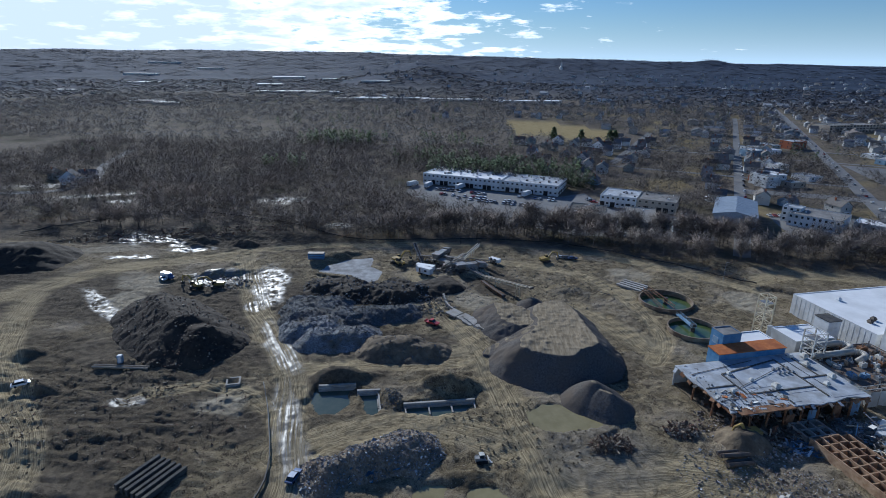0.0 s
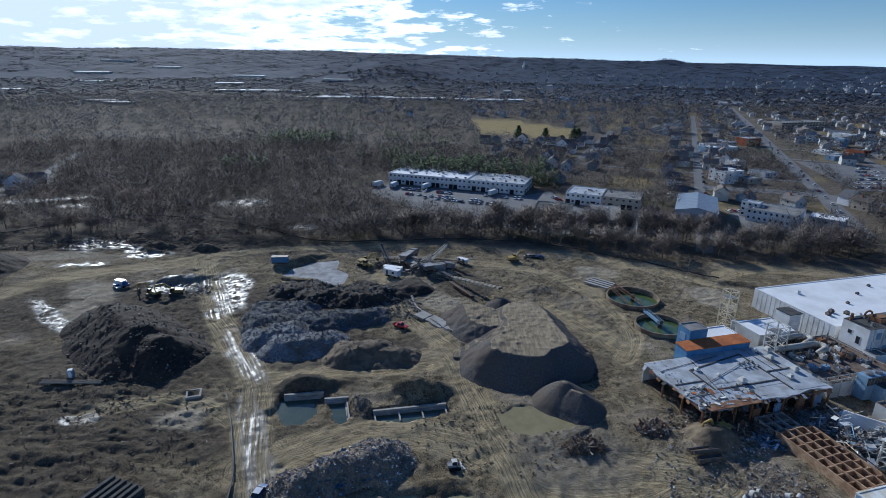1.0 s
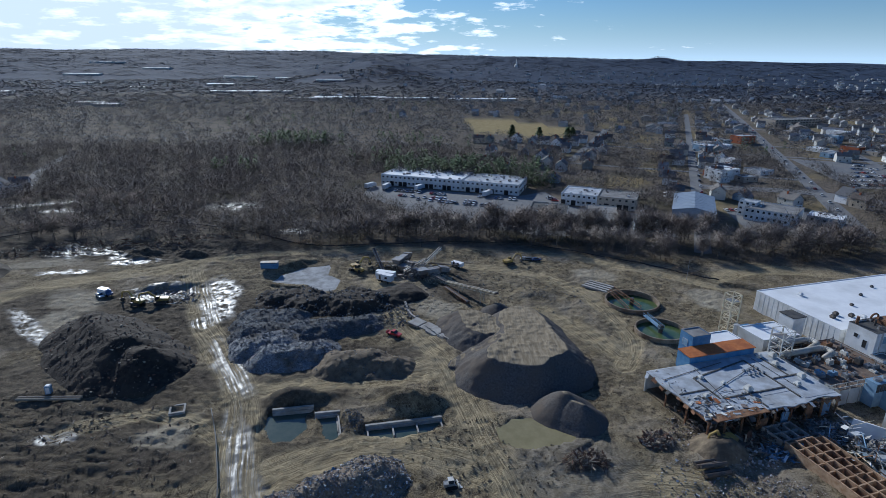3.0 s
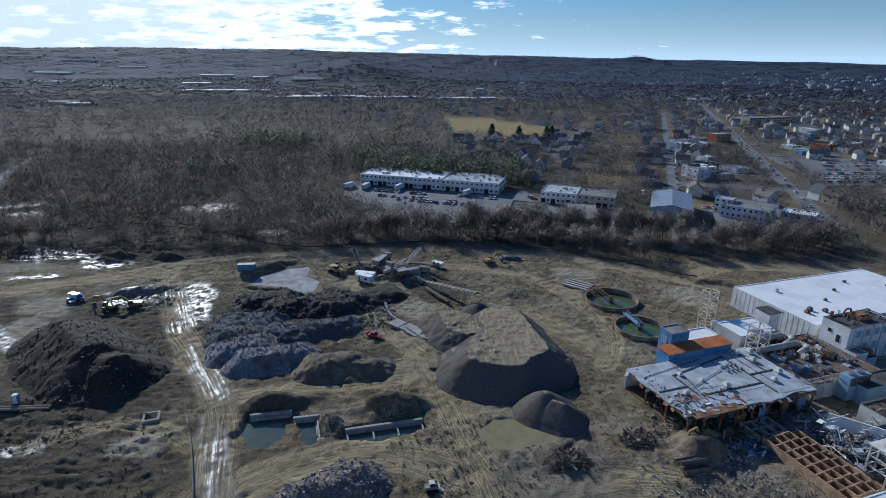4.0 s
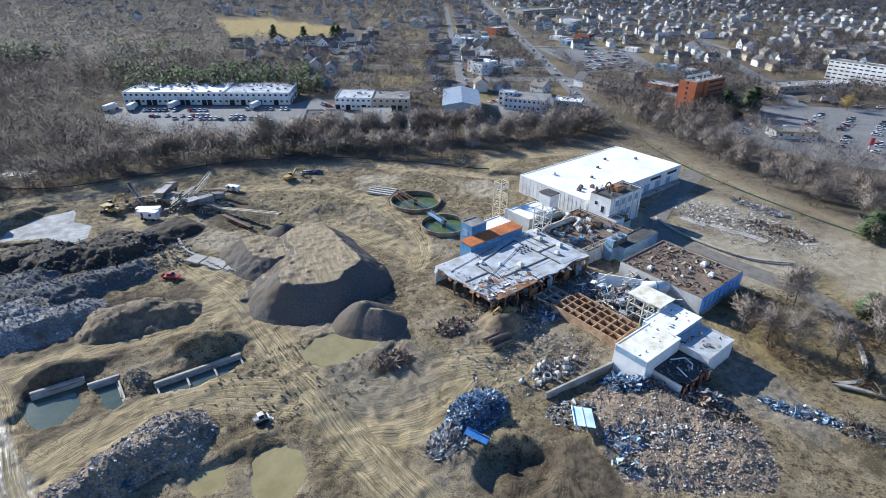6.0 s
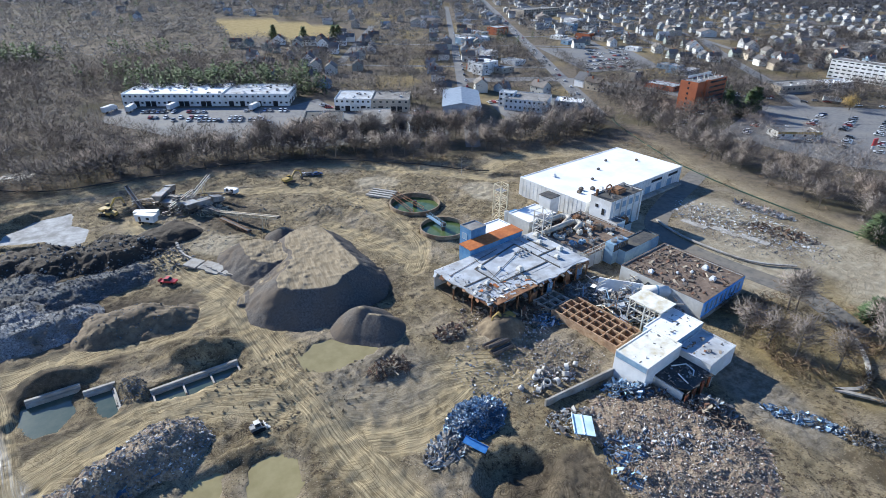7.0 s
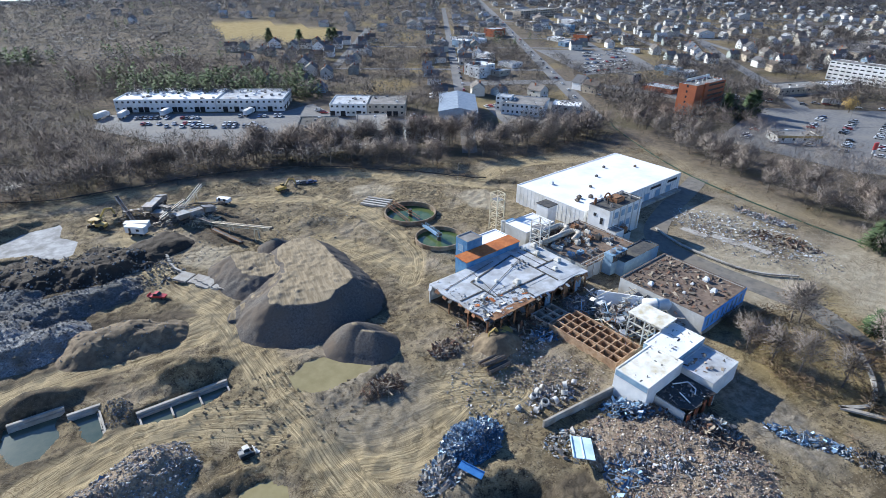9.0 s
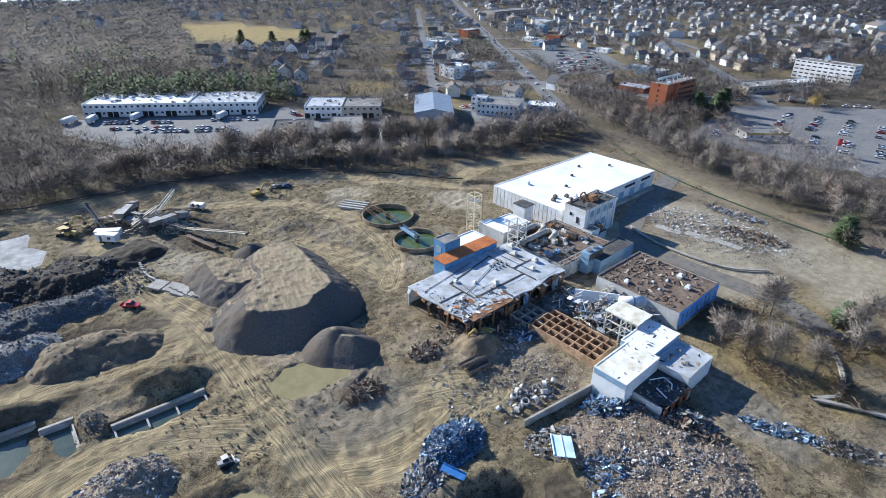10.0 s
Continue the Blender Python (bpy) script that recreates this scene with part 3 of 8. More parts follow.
def along_way(pts, x, y):
    """Distance from a way of straight pieces, signed distance across it and length along it."""
    best = np.full(x.shape, 1e9)
    acr, alg = np.zeros(x.shape), np.zeros(x.shape)
    run = 0.0
    for (x0, y0), (x1, y1) in zip(pts, pts[1:]):
        dx, dy = x1 - x0, y1 - y0
        ln = math.hypot(dx, dy)
        s = np.clip(((x - x0) * dx + (y - y0) * dy) / ln ** 2, 0, 1)
        ex, ey = x - x0 - s * dx, y - y0 - s * dy
        d = np.hypot(ex, ey)
        near = d < best
        best = np.where(near, d, best)
        acr = np.where(near, d * np.sign(dx * ey - dy * ex), acr)
        alg = np.where(near, run + s * ln, alg)
        run += ln
    return best, acr, alg


def curve_way(pts, n=6):
    """The way rounded off through its points."""
    out = []
    p = [pts[0]] + list(pts) + [pts[-1]]
    for k in range(1, len(p) - 2):
        for j in range(n):
            t = j / n
            out.append(tuple(0.5 * (2 * p[k][i] + (p[k + 1][i] - p[k - 1][i]) * t + (2 * p[k - 1][i] - 5 * p[k][i] + 4 * p[k + 1][i] - p[k + 2][i]) * t * t
                                    + (3 * p[k][i] - p[k - 1][i] - 3 * p[k + 1][i] + p[k + 2][i]) * t ** 3) for i in (0, 1)))
    return out + [pts[-1]]


# dirt ways of the site: points and width
WAYS = [(curve_way(w), wd) for w, wd in (
    (((-41, 70), (-45, 88), (-54, 108), (-60, 128), (-75, 151), (-86, 167), (-106, 203), (-120, 229)), 8.5),
    (((-135, 226), (-110, 242), (-63, 253), (-7, 263), (36, 259), (74, 241), (98, 224), (112, 215)), 6.5),
    (((-215, 150), (-190, 172), (-170, 203), (-146, 219), (-120, 230)), 11),
    (((-98, 60), (-104, 75), (-114, 91), (-149, 125), (-171, 154), (-184, 180)), 8.5),
    (((-36, 216), (-22, 181), (-7, 156), (1, 132), (8, 107), (14, 88), (22, 66)), 8.5),
    (((-58, 132), (-38, 138), (-18, 142), (-5, 147)), 7.5),
    (((-50, 94), (-33, 105), (-15, 109), (1, 105), (12, 97)), 10),
    (((12, 100), (26, 95), (42, 99), (56, 96)), 12),
    (((-4, 144), (6, 152), (14, 163)), 7),
    (((30, 190), (42, 174), (52, 158)), 9),
    (((233, 300), (224, 274), (209, 190), (213, 134), (222, 90), (236, 40)), 7),
    (((112, 228), (135, 238), (170, 234)), 9),
    (((14, 88), (30, 84), (48, 93), (58, 100)), 8),
    (((50, 150), (58, 170), (50, 205), (36, 228)), 6),
    (((4, 150), (-10, 151), (-30, 141)), 5),
    (((-20, 240), (10, 236), (40, 222), (58, 196)), 6),
    (((-100, 112), (-84, 120), (-72, 118), (-60, 112)), 5),
)]
# pits (negative) and earth banks: x, y, half length, half width, turn in degrees, height
BUMPS = [
    (-44.5, 117.5, 7.0, 6.4, 10, -2.2), (-34, 118, 3.4, 5, 20, -1.8), (-14.5, 117.5, 10.5, 3.0, 14, -2.0), (20, 115.5, 12.5, 5.5, -8, -1.0),
    (-44, 129, 10, 3.6, 10, 3.2), (-14, 127.5, 11, 4.6, 12, 4.4), (-29, 121, 3, 4.5, 0, 1.6),
    (-1, 83, 7, 6, 14, -1.0), (-13, 85.5, 5, 3, 10, -1.0), (-6, 91.5, 9, 2, 14, 0.9), (44, 67, 8, 6, 0, -3.0), (38, 75, 8, 2.2, 20, 0.9), (47, 73, 6, 2, -40, 1.2),
    (-77, 230, 14, 4.5, 45, 2.8), (-30, 228, 12, 6, 0, -2.0), (22, 136, 17, 5, 10, -0.6),
    (-192, 252, 10, 6, 0, 2.5), (-150, 244, 9, 5, 0, 3.0), (-128, 245, 8, 4, 0, 2.4), (-110, 262, 26, 8, 0, 1.5),
    (-146, 130, 5, 4, 0, 2.5), (-128, 113, 6, 3.5, 0, 2.0), (-118, 205, 16, 4, 25, 2.4), (-172, 198, 8, 4, 20, 0.8),
    (-64, 217, 15, 16, 0, -0.6), (30, 206, 10, 6, 0, 1.5), (120, 214, 10, 5, -30, -1.5), (53, 100, 7, 4, 0, 0.5), (60, 108, 5, 4, 0, 1.6),
]


# standing water: shore line and level
PONDS = {
    "gravel": ([(10, 118.5), (13, 122.5), (18, 122.5), (28, 118), (30, 116), (25, 112.5), (19, 111.5), (14, 109.5), (11, 113)], -0.42),
    "wide": ([(-47, 112), (-43, 110.5), (-41, 115), (-38, 121), (-38, 124), (-46, 125), (-51.5, 123.5), (-50, 117)], -1.35),
    "narrow": ([(-38, 121.5), (-34, 123), (-32.6, 121), (-30, 112), (-32.5, 112.5), (-36, 118.5)], -1.3),
    "long": ([(-24.5, 113.5), (-20, 113.5), (-15, 115), (-8, 117.5), (-5, 121.5), (-9, 123), (-24.5, 118)], -1.25),
    "mud_a": ([(-17, 85), (-15, 88.5), (-10.5, 88.5), (-11, 83), (-15, 81)], -0.85),
    "mud_b": ([(-6, 80), (-5, 87), (-1, 90), (4, 86), (4.5, 80), (1, 75), (-4, 75)], -0.8),
    "slurry": ([(-78, 213), (-77, 219), (-70, 229), (-59, 234), (-57, 222), (-51, 216), (-50, 206), (-57, 203), (-63, 211), (-71, 211)], -0.2),
}
PALE = [(160, 122, 12, 20, 10), (194, 108, 22, 15, 20), (178, 156, 22, 12, -60), (150, 100, 9, 8, 0), (141, 150, 8, 14, 0), (60, 228, 12, 9, 0), (100, 205, 8, 12, 0), (-142, 172, 9, 11, 30), (-72, 111, 7, 5, 0), (-11, 190, 9, 8, 0), (-146, 190, 15, 9, -35), (183, 92, 20, 12, 30), (205, 98, 14, 10, 0), (-190, 228, 20, 5, 20), (168, 140, 10, 4, -60), (185, 128, 12, 4, -65)]
TANKS = ((66.9, 198.4, 10.2), (69.5, 174.0, 8.6))


def hgt(x, y):
    """Height of the ground."""
    x, y = np.asarray(x, dtype=float), np.asarray(y, dtype=float)
    r = np.hypot(x, y)
    site = smooth(-260, -235, x) * smooth(135, 105, x) * smooth(275, 255, y) * smooth(20, 45, y)
    z = site * (0.7 * fbm(x, y, 22, 3) + 0.9 * (0.5 - np.abs(fbm(x + 3 * vnoise(x / 9, y / 9), y, 6, 4))) - 0.45 + 0.4 * fbm(x, y, 1.6, 2))
    rough = smooth(-60, -66, x) * smooth(135, 122, y) + smooth(-100, -140, x) * smooth(228, 240, y)
    z += site * rough * (1.1 * fbm(x * 0.45, y * 1.3, 5.0, 4) + 1.1 * (0.25 - np.abs(fbm(x * 0.22 + 0.15 * y, y * 1.1, 2.8, 3))))
    for bx, by, a, b, turn, h in BUMPS:
        far_off = 1.8 * max(a, b)
        if x.max() < bx - far_off or x.min() > bx + far_off or y.max() < by - far_off or y.min() > by + far_off:
            continue
        c, s = math.cos(radians(turn)), math.sin(radians(turn))
        u, v = ((x - bx) * c + (y - by) * s) / a, (-(x - bx) * s + (y - by) * c) / b
        d = np.hypot(u, v) + 0.35 * fbm(x, y, 7, 3)
        z += h * (smooth(1.25, 0.72, d) if h < 0 else smooth(1.3, 0.15, d))
    for poly, zp in PONDS.values():
        px, py = [p[0] for p in poly], [p[1] for p in poly]
        if x.max() < min(px) - 7 or x.min() > max(px) + 7 or y.max() < min(py) - 7 or y.min() > max(py) + 7:
            continue
        d = along_way(poly + [poly[0]], x, y)[0]
        d = np.where(inside(poly, x, y), -d, d) + 0.9 * fbm(x, y, 3.5, 3)
        z = np.where(d < 0, np.minimum(z, np.maximum(zp - 0.03 + 0.4 * d, zp - 1.3)), z)
        z = np.where((d >= 0) & (d < 5), np.maximum(z, zp + 0.03 + 0.1 * d - 1.2 * np.maximum(d - 3, 0)), z)
    for bx, by, rad in TANKS:
        z = np.where(np.hypot(x - bx, y - by) < rad - 0.2, -2.2, z)
    # far land: level, then rising to the ridges
    az = np.degrees(np.arctan2(x, y))
    ridge = np.interp(az, [-180, -60, -41, -29, -14, -4, 7, 22, 33, 42, 57, 90, 180], [0.4, 0.45, 0.50, 0.66, 0.60, 0.47, 0.36, 0.22, 0.12, 0.02, -0.02, 0.0, 0.3])
    up = 88 + 4700 * np.tan(np.radians(ridge)) + 26 * fbm(x, y, 900, 4)
    z += smooth(1500, 4700, r) ** 1.7 * up
    z += 78 * np.exp(-(((az + 8.5) / 6.2) ** 2) - ((r - 2600) / 420) ** 2) * (1 + 0.7 * fbm(x, y, 260, 3))
    z += 34 * np.exp(-(((az - 19.0) / 1.1) ** 2) - ((r - 4450) / 260) ** 2)
    z += smooth(700, 1600, r) * 7 * fbm(x, y, 420, 3)
    return z


def gz(x, y):
    return float(hgt(np.array([x]), np.array([y]))[0])


def axis(fine0, fine1, step, far0, far1):
    a = list(np.arange(fine0, fine1 + 1e-6, step))
    d, x = step, fine1
    while x < far1:
        d = min(d * 1.09, 110)
        x += d
        a.append(x)
    d, x = step, fine0
    while x > far0:
        d = min(d * 1.09, 110)
        x -= d
        a.insert(0, x)
    return np.array(a)


SHEET_X, SHEET_Y = axis(-150, 126, 0.6, -4900, 4900), axis(58, 262, 0.6, -900, 4850)
WET = [(-93, 195, 7, 22, 22), (-70, 146, 18, 5, -58), (-50, 100, 26, 3.6, -66), (-176, 243, 15, 5, 20), (-150, 234, 11, 3, 15), (-109, 134.5, 15, 2.4, -24), (-147, 166, 21, 3.4, -40), (-118, 200, 14, 7, 10), (-182, 246, 12, 6, 30), (-160, 240, 6, 4, -40), (-170, 220, 12, 3, 10), (-90, 176, 5, 5, 0), (-100, 110, 5, 3, 0),
       (-140, 336, 18, 8, 0), (-272, 330, 30, 5, 30), (-242, 318, 12, 6, 10), (-90, 285, 8, 5, 0), (-330, 352, 22, 7, 25)]
LAWN = [((9, 905), (23, 725), (139, 684), (168, 790), (71, 925))]


def ground_sheet():
    X, Y = np.meshgrid(SHEET_X, SHEET_Y, indexing="ij")
    x, y = X.ravel(), Y.ravel()
    z = hgt(x, y)
    trk, acr, alg = np.zeros(len(x)), np.zeros(len(x)), np.zeros(len(x))
    wob = 1.6 * fbm(x, y, 9, 3)
    for w, wd in WAYS:
        d, a, l = along_way(w, x, y)
        m = smooth(wd * 0.72, wd * 0.42, d + 0.8 * wob)
        acr, alg = np.where(m > trk, a, acr), np.where(m > trk, l, alg)
        trk = np.maximum(trk, m)
    z = z - trk * 0.18 + trk * 0.14 * fbm(acr * 1.0 + wob + 40, alg * 0.015, 3.2, 1)
    nx, ny = len(SHEET_X), len(SHEET_Y)
    i = np.arange(nx * ny).reshape(nx, ny)
    f = np.stack([i[:-1, :-1], i[1:, :-1], i[1:, 1:], i[:-1, 1:]], -1).reshape(-1, 4)
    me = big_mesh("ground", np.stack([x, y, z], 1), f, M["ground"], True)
    wet = np.zeros(len(x))
    for wx, wy, a, b, turn in WET:
        c, s = math.cos(radians(turn)), math.sin(radians(turn))
        d = np.hypot(((x - wx) * c + (y - wy) * s) / a, (-(x - wx) * s + (y - wy) * c) / b) + 0.5 * fbm(x, y, 6, 3)
        wet = np.maximum(wet, smooth(1.25, 0.8, d))
    n1 = fbm(x, y, 30, 3)
    site = smooth(-265, -250, x) * smooth(266, 258, y + 0.10 * x * (x > 0) + 5 * n1) * smooth(222, 210, x) * (y > -100)
    dark = np.clip(smooth(-66, -78, x) * smooth(150, 140, y) * 0.75 + smooth(-62, -90, x) * smooth(231, 240, y) + smooth(-30, -50, x) * smooth(150, 156, y) * smooth(205, 190, y) * 0.9 + 0.9 * smooth(0.12, 0.35, n1) * (x < 60), 0, 1)
    grey = np.clip(smooth(24, 14, np.hypot(x - 18, (y - 160) * 0.7)) * 0.6 + smooth(18, 10, np.hypot(x - 26, y - 104)) * 0.7 + smooth(150, 165, x) * site * 0.3 + smooth(0.9, 0.5, np.hypot((x - 108) / 11, (y - 66) / 24) + 0.25 * n1), 0, 1)
    pale = np.zeros(len(x))
    for wx, wy, a, b, turn in PALE:
        c, s = math.cos(radians(turn)), math.sin(radians(turn))
        d = np.hypot(((x - wx) * c + (y - wy) * s) / a, (-(x - wx) * s + (y - wy) * c) / b) + 0.7 * fbm(x, y, 8, 4)
        pale = np.maximum(pale, smooth(1.2, 0.6, d))
    grass = np.zeros(len(x))
    for p in LAWN:
        grass = np.maximum(grass, inside(p, x, y))
    yards = 0.8 * smooth(0.12, 0.3, fbm(x, y, 45, 3)) * smooth(300, 340, y) * smooth(1500, 900, y) * smooth(-40, 60, x - 0.1 * y)
    grass = np.maximum(grass, 0.75 * yards)
    rough_grass = smooth(112, 122, x) * smooth(178, 160, x) * smooth(104, 94, y) * smooth(10, 30, y)
    grass = np.maximum(grass, 0.6 * rough_grass * smooth(-0.2, 0.25, fbm(x, y, 12, 4)))
    # "far" grows with distance and drives the haze tint in the ground colour
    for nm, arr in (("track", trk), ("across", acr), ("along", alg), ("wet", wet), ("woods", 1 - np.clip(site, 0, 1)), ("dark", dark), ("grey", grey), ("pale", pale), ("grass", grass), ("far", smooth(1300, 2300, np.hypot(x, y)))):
        at = me.attributes.new(nm, "FLOAT", "POINT")
        at.data.foreach_set("value", arr.astype(np.float32))
    ob = new("ground", me)
    tagged(ob, "brown churned earth of a demolition site among winter woods", "ground", kind="structure")


ground_sheet()


def slab(name, poly, z, mat, label, category, kind="structure"):
    g = Geo().prism(poly, z - 0.4, z)
    return solid(name, g, M[mat], label, category, kind=kind)


def ribbon(name, way, width, z, mat, label, category, lift=0.0):
    w = curve_way(way)
    g = Geo()
    L_, R_ = [], []
    lie = hgt(np.array([q[0] for q in w]), np.array([q[1] for q in w])) if lift else [0.0] * len(w)
    for k, (x, y) in enumerate(w):
        x0, y0 = w[max(k - 1, 0)]
        x1, y1 = w[min(k + 1, len(w) - 1)]
        n = math.hypot(x1 - x0, y1 - y0)
        ox, oy = -(y1 - y0) / n * width / 2, (x1 - x0) / n * width / 2
        zz = z + float(lie[k])
        L_.append((x + ox, y + oy, zz)); R_.append((x - ox, y - oy, zz))
    n = len(w)
    low = [(a, b, c - 0.5) for a, b, c in L_ + R_]
    vs = L_ + R_ + low
    g.add(vs, [(k, n + k, n + k + 1, k + 1) for k in range(n - 1)] + [(k, k + 1, 2 * n + k + 1, 2 * n + k) for k in range(n - 1)] + [(n + k + 1, n + k, 3 * n + k, 3 * n + k + 1) for k in range(n - 1)])
    return solid(name, g, M[mat], label, category, kind="structure")


E1, E2, TOWN0 = (0.351, 0.936), (0.936, -0.351), (239, 339)


def town_at(u, v):
    """A place in the town: u along the main street, v across it."""
    return (TOWN0[0] + u * E1[0] + v * E2[0], TOWN0[1] + u * E1[1] + v * E2[1])


def straight(v, u0, u1):
    n = max(2, round((u1 - u0) / 45))
    return tuple(town_at(u0 + (u1 - u0) * k / n, v) for k in range(n + 1))


def cross(u, v0, v1):
    n = max(2, round((v1 - v0) / 45))
    return tuple(town_at(u, v0 + (v1 - v0) * k / n) for k in range(n + 1))


ROW_STREETS = ((-190, 130, 420), (-83, -60, 760), (0, -48, 1500), (78, 150, 900), (150, 150, 900), (225, 120, 1000), (305, 130, 1000), (385, 160, 1000), (470, 200, 1000), (560, 200, 1000))
CROSS_STREETS = ((118, -190, 0), (250, -190, 150), (330, 0, 560), (520, -83, 560), (740, -83, 560))
AVOID = [((town_at(u0, v), town_at(u1, v)), 11 if v == 0 else 7.5) for v, u0, u1 in ROW_STREETS] + [((town_at(u, v0), town_at(u, v1)), 7.0) for u, v0, v1 in CROSS_STREETS]
STREETS = [(straight(v, u0, u1), 11 if v == 0 else 7.5, "grey asphalt main street through the town" if v == 0 else "grey asphalt street between small houses") for v, u0, u1 in ROW_STREETS]
STREETS += [(cross(u, v0, v1), 7.0, "grey asphalt cross street of the town") for u, v0, v1 in CROSS_STREETS]
STREETS += [(((120, 260), (132, 290), (150, 335), (160, 360)), 8, "grey asphalt lane beside a metal shed"),
            (((180, 420), (260, 400), (310, 340), (332, 268), (350, 240), (408, 216), (500, 180), (700, 110)), 16, "wide grey asphalt road with traffic"),
            (((-380, 318), (-330, 328), (-304, 342), (-306, 376), (-340, 439), (-370, 520)), 8, "pale wet lane through the winter woods"),
            (((296, 150), (318, 190), (345, 232), (385, 290), (420, 340), (480, 440), (560, 560)), 11, "grey asphalt cross street")]
AVOID += [(way, wide) for way, wide, _ in STREETS[-4:]]
for way, wide, label in STREETS:
    ribbon("road", way, wide, 0.13 + 0.01 * (len(label) % 7) + wide * 0.003, "asphalt", label, "road", lift=1.0)
slab("car_park", [(-66, 404), (40, 376), (62, 392), (72, 350), (120, 330), (118, 285), (40, 285), (-30, 330), (-66, 372)], 0.14, "asphalt", "worn asphalt car park beside long white warehouse", "car park")
slab("car_park", [(262, 236), (282, 172), (330, 128), (470, 196), (452, 228), (390, 262), (345, 282)], 0.12, "asphalt", "asphalt car park of a shopping strip", "car park")
slab("car_park", [(300, 420), (380, 420), (420, 520), (330, 560)], 0.12, "asphalt", "asphalt car park among shops", "car park")
slab("car_park", [(160, 290), (215, 300), (235, 345), (170, 350)], 0.12, "asphalt", "asphalt yard beside workshop", "car park")
slab("car_park", [(395, 300), (470, 300), (480, 330), (400, 340)], 0.12, "asphalt", "asphalt car park beside low orange building", "car park")


# ---- woods and plants ----
def blades(n, h, spread, width, bole=0.25, seed=0, droop=0.0, reach=1.0):
    """A bare crown as slivers that fork outwards from a rounded mass over a bole: points (n, 3, 3)."""
    r = np.random.default_rng(seed)
    d = r.normal(0, 1, (n, 3))
    d /= np.linalg.norm(d, axis=1, keepdims=True)
    half = h * (1 - bole) / 2
    mid = np.array([0, 0, h * bole + half])
    rad = (0.1 + 0.78 * r.random(n) ** 0.55)[:, None]
    lump = (1 + 0.25 * np.sin(3 * np.arctan2(d[:, 1], d[:, 0]) + seed) + 0.15 * np.sin(5 * d[:, 2] + seed))[:, None]
    size = np.array([spread, spread, half])
    p0 = mid + d * rad * lump * size * 0.85
    way = 0.8 * d + np.stack([r.normal(0, 0.6, n), r.normal(0, 0.6, n), 0.45 + r.normal(0, 0.45, n)], 1)
    p1 = p0 + way * size * (0.22 + 0.24 * r.random(n))[:, None] * reach
    p1[:, 2] -= droop * h * r.random(n)
    p0[:, 2] = np.maximum(p0[:, 2], 0.0)
    p1[:, 2] = np.maximum(p1[:, 2], 0.05 * h)
    side = np.cross(way, r.normal(0, 1, (n, 3)))
    side *= width / np.linalg.norm(side, axis=1, keepdims=True)
    return np.stack([p0 - side, p0 + side, p1], 1)


def needle_crown(n, h, spread, width, seed, base=0.12):
    """A conifer's crown: tiers of short drooping sprays."""
    r = np.random.default_rng(seed)
    z = h * (base + (0.97 - base) * r.random(n) ** 1.15)
    ang = r.random(n) * 2 * math.pi
    lim = spread * (1.02 - z / h) ** 0.75 * (0.75 + 0.25 * np.sin(z / h * 26 + ang * 2))
    rad = lim * r.random(n) ** 0.45
    p = np.stack([rad * np.cos(ang), rad * np.sin(ang), z], 1)
    ln = spread * (0.22 + 0.2 * r.random(n))
    tip = p + np.stack([ln * np.cos(ang), ln * np.sin(ang), r.normal(0.05, 0.35, n) * ln], 1)
    side = np.stack([-np.sin(ang), np.cos(ang), r.normal(0, 0.4, n)], 1) * width
    return np.stack([p - side, p + side, tip], 1)


def crown_normals(tpl, lift=0.45):
    """Outward directions from the middle of a crown, and its slivers wound so that they face up."""
    p = tpl.reshape(-1, 3)
    lo, hi = p.min(0), p.max(0)
    n = (p - (lo + hi) / 2) / ((hi - lo) / 2)
    n = n / np.maximum(np.linalg.norm(n, axis=1, keepdims=True), 0.3) + np.array([0, 0, lift])
    n += np.random.default_rng(len(p)).normal(0, 0.28, n.shape)
    return (n / np.linalg.norm(n, axis=1, keepdims=True)).reshape(tpl.shape)


def face_up(tpl):
    up = np.cross(tpl[:, 1] - tpl[:, 0], tpl[:, 2] - tpl[:, 0])[:, 2] < 0
    out = tpl.copy()
    out[up] = out[up][:, ::-1]
    return out


def canopy(n, h, spread, size, seed, tilt=0.35):
    """The top of a far crown: ragged patches of twigs lying nearly level at uneven heights."""
    r = np.random.default_rng(seed)
    rad, ang = np.sqrt(r.random(n)), r.random(n) * 2 * math.pi
    c = np.stack([spread * rad * np.cos(ang), spread * rad * np.sin(ang), h * (1.0 - 0.35 * rad ** 2 - 0.25 * r.random(n))], 1)
    up = np.stack([r.normal(0, tilt, n), r.normal(0, tilt, n), np.ones(n)], 1)
    t = r.random(n) * 2 * math.pi
    a = np.cross(up, np.stack([np.cos(t), np.sin(t), np.zeros(n)], 1))
    a /= np.linalg.norm(a, axis=1, keepdims=True)
    b = np.cross(up / np.linalg.norm(up, axis=1, keepdims=True), a)
    k = size * r.uniform(0.5, 1.4, (n, 1))
    return np.stack([c + a * k, c - 0.6 * a * k + 0.8 * b * k, c - 0.5 * a * k - 0.7 * b * k], 1)


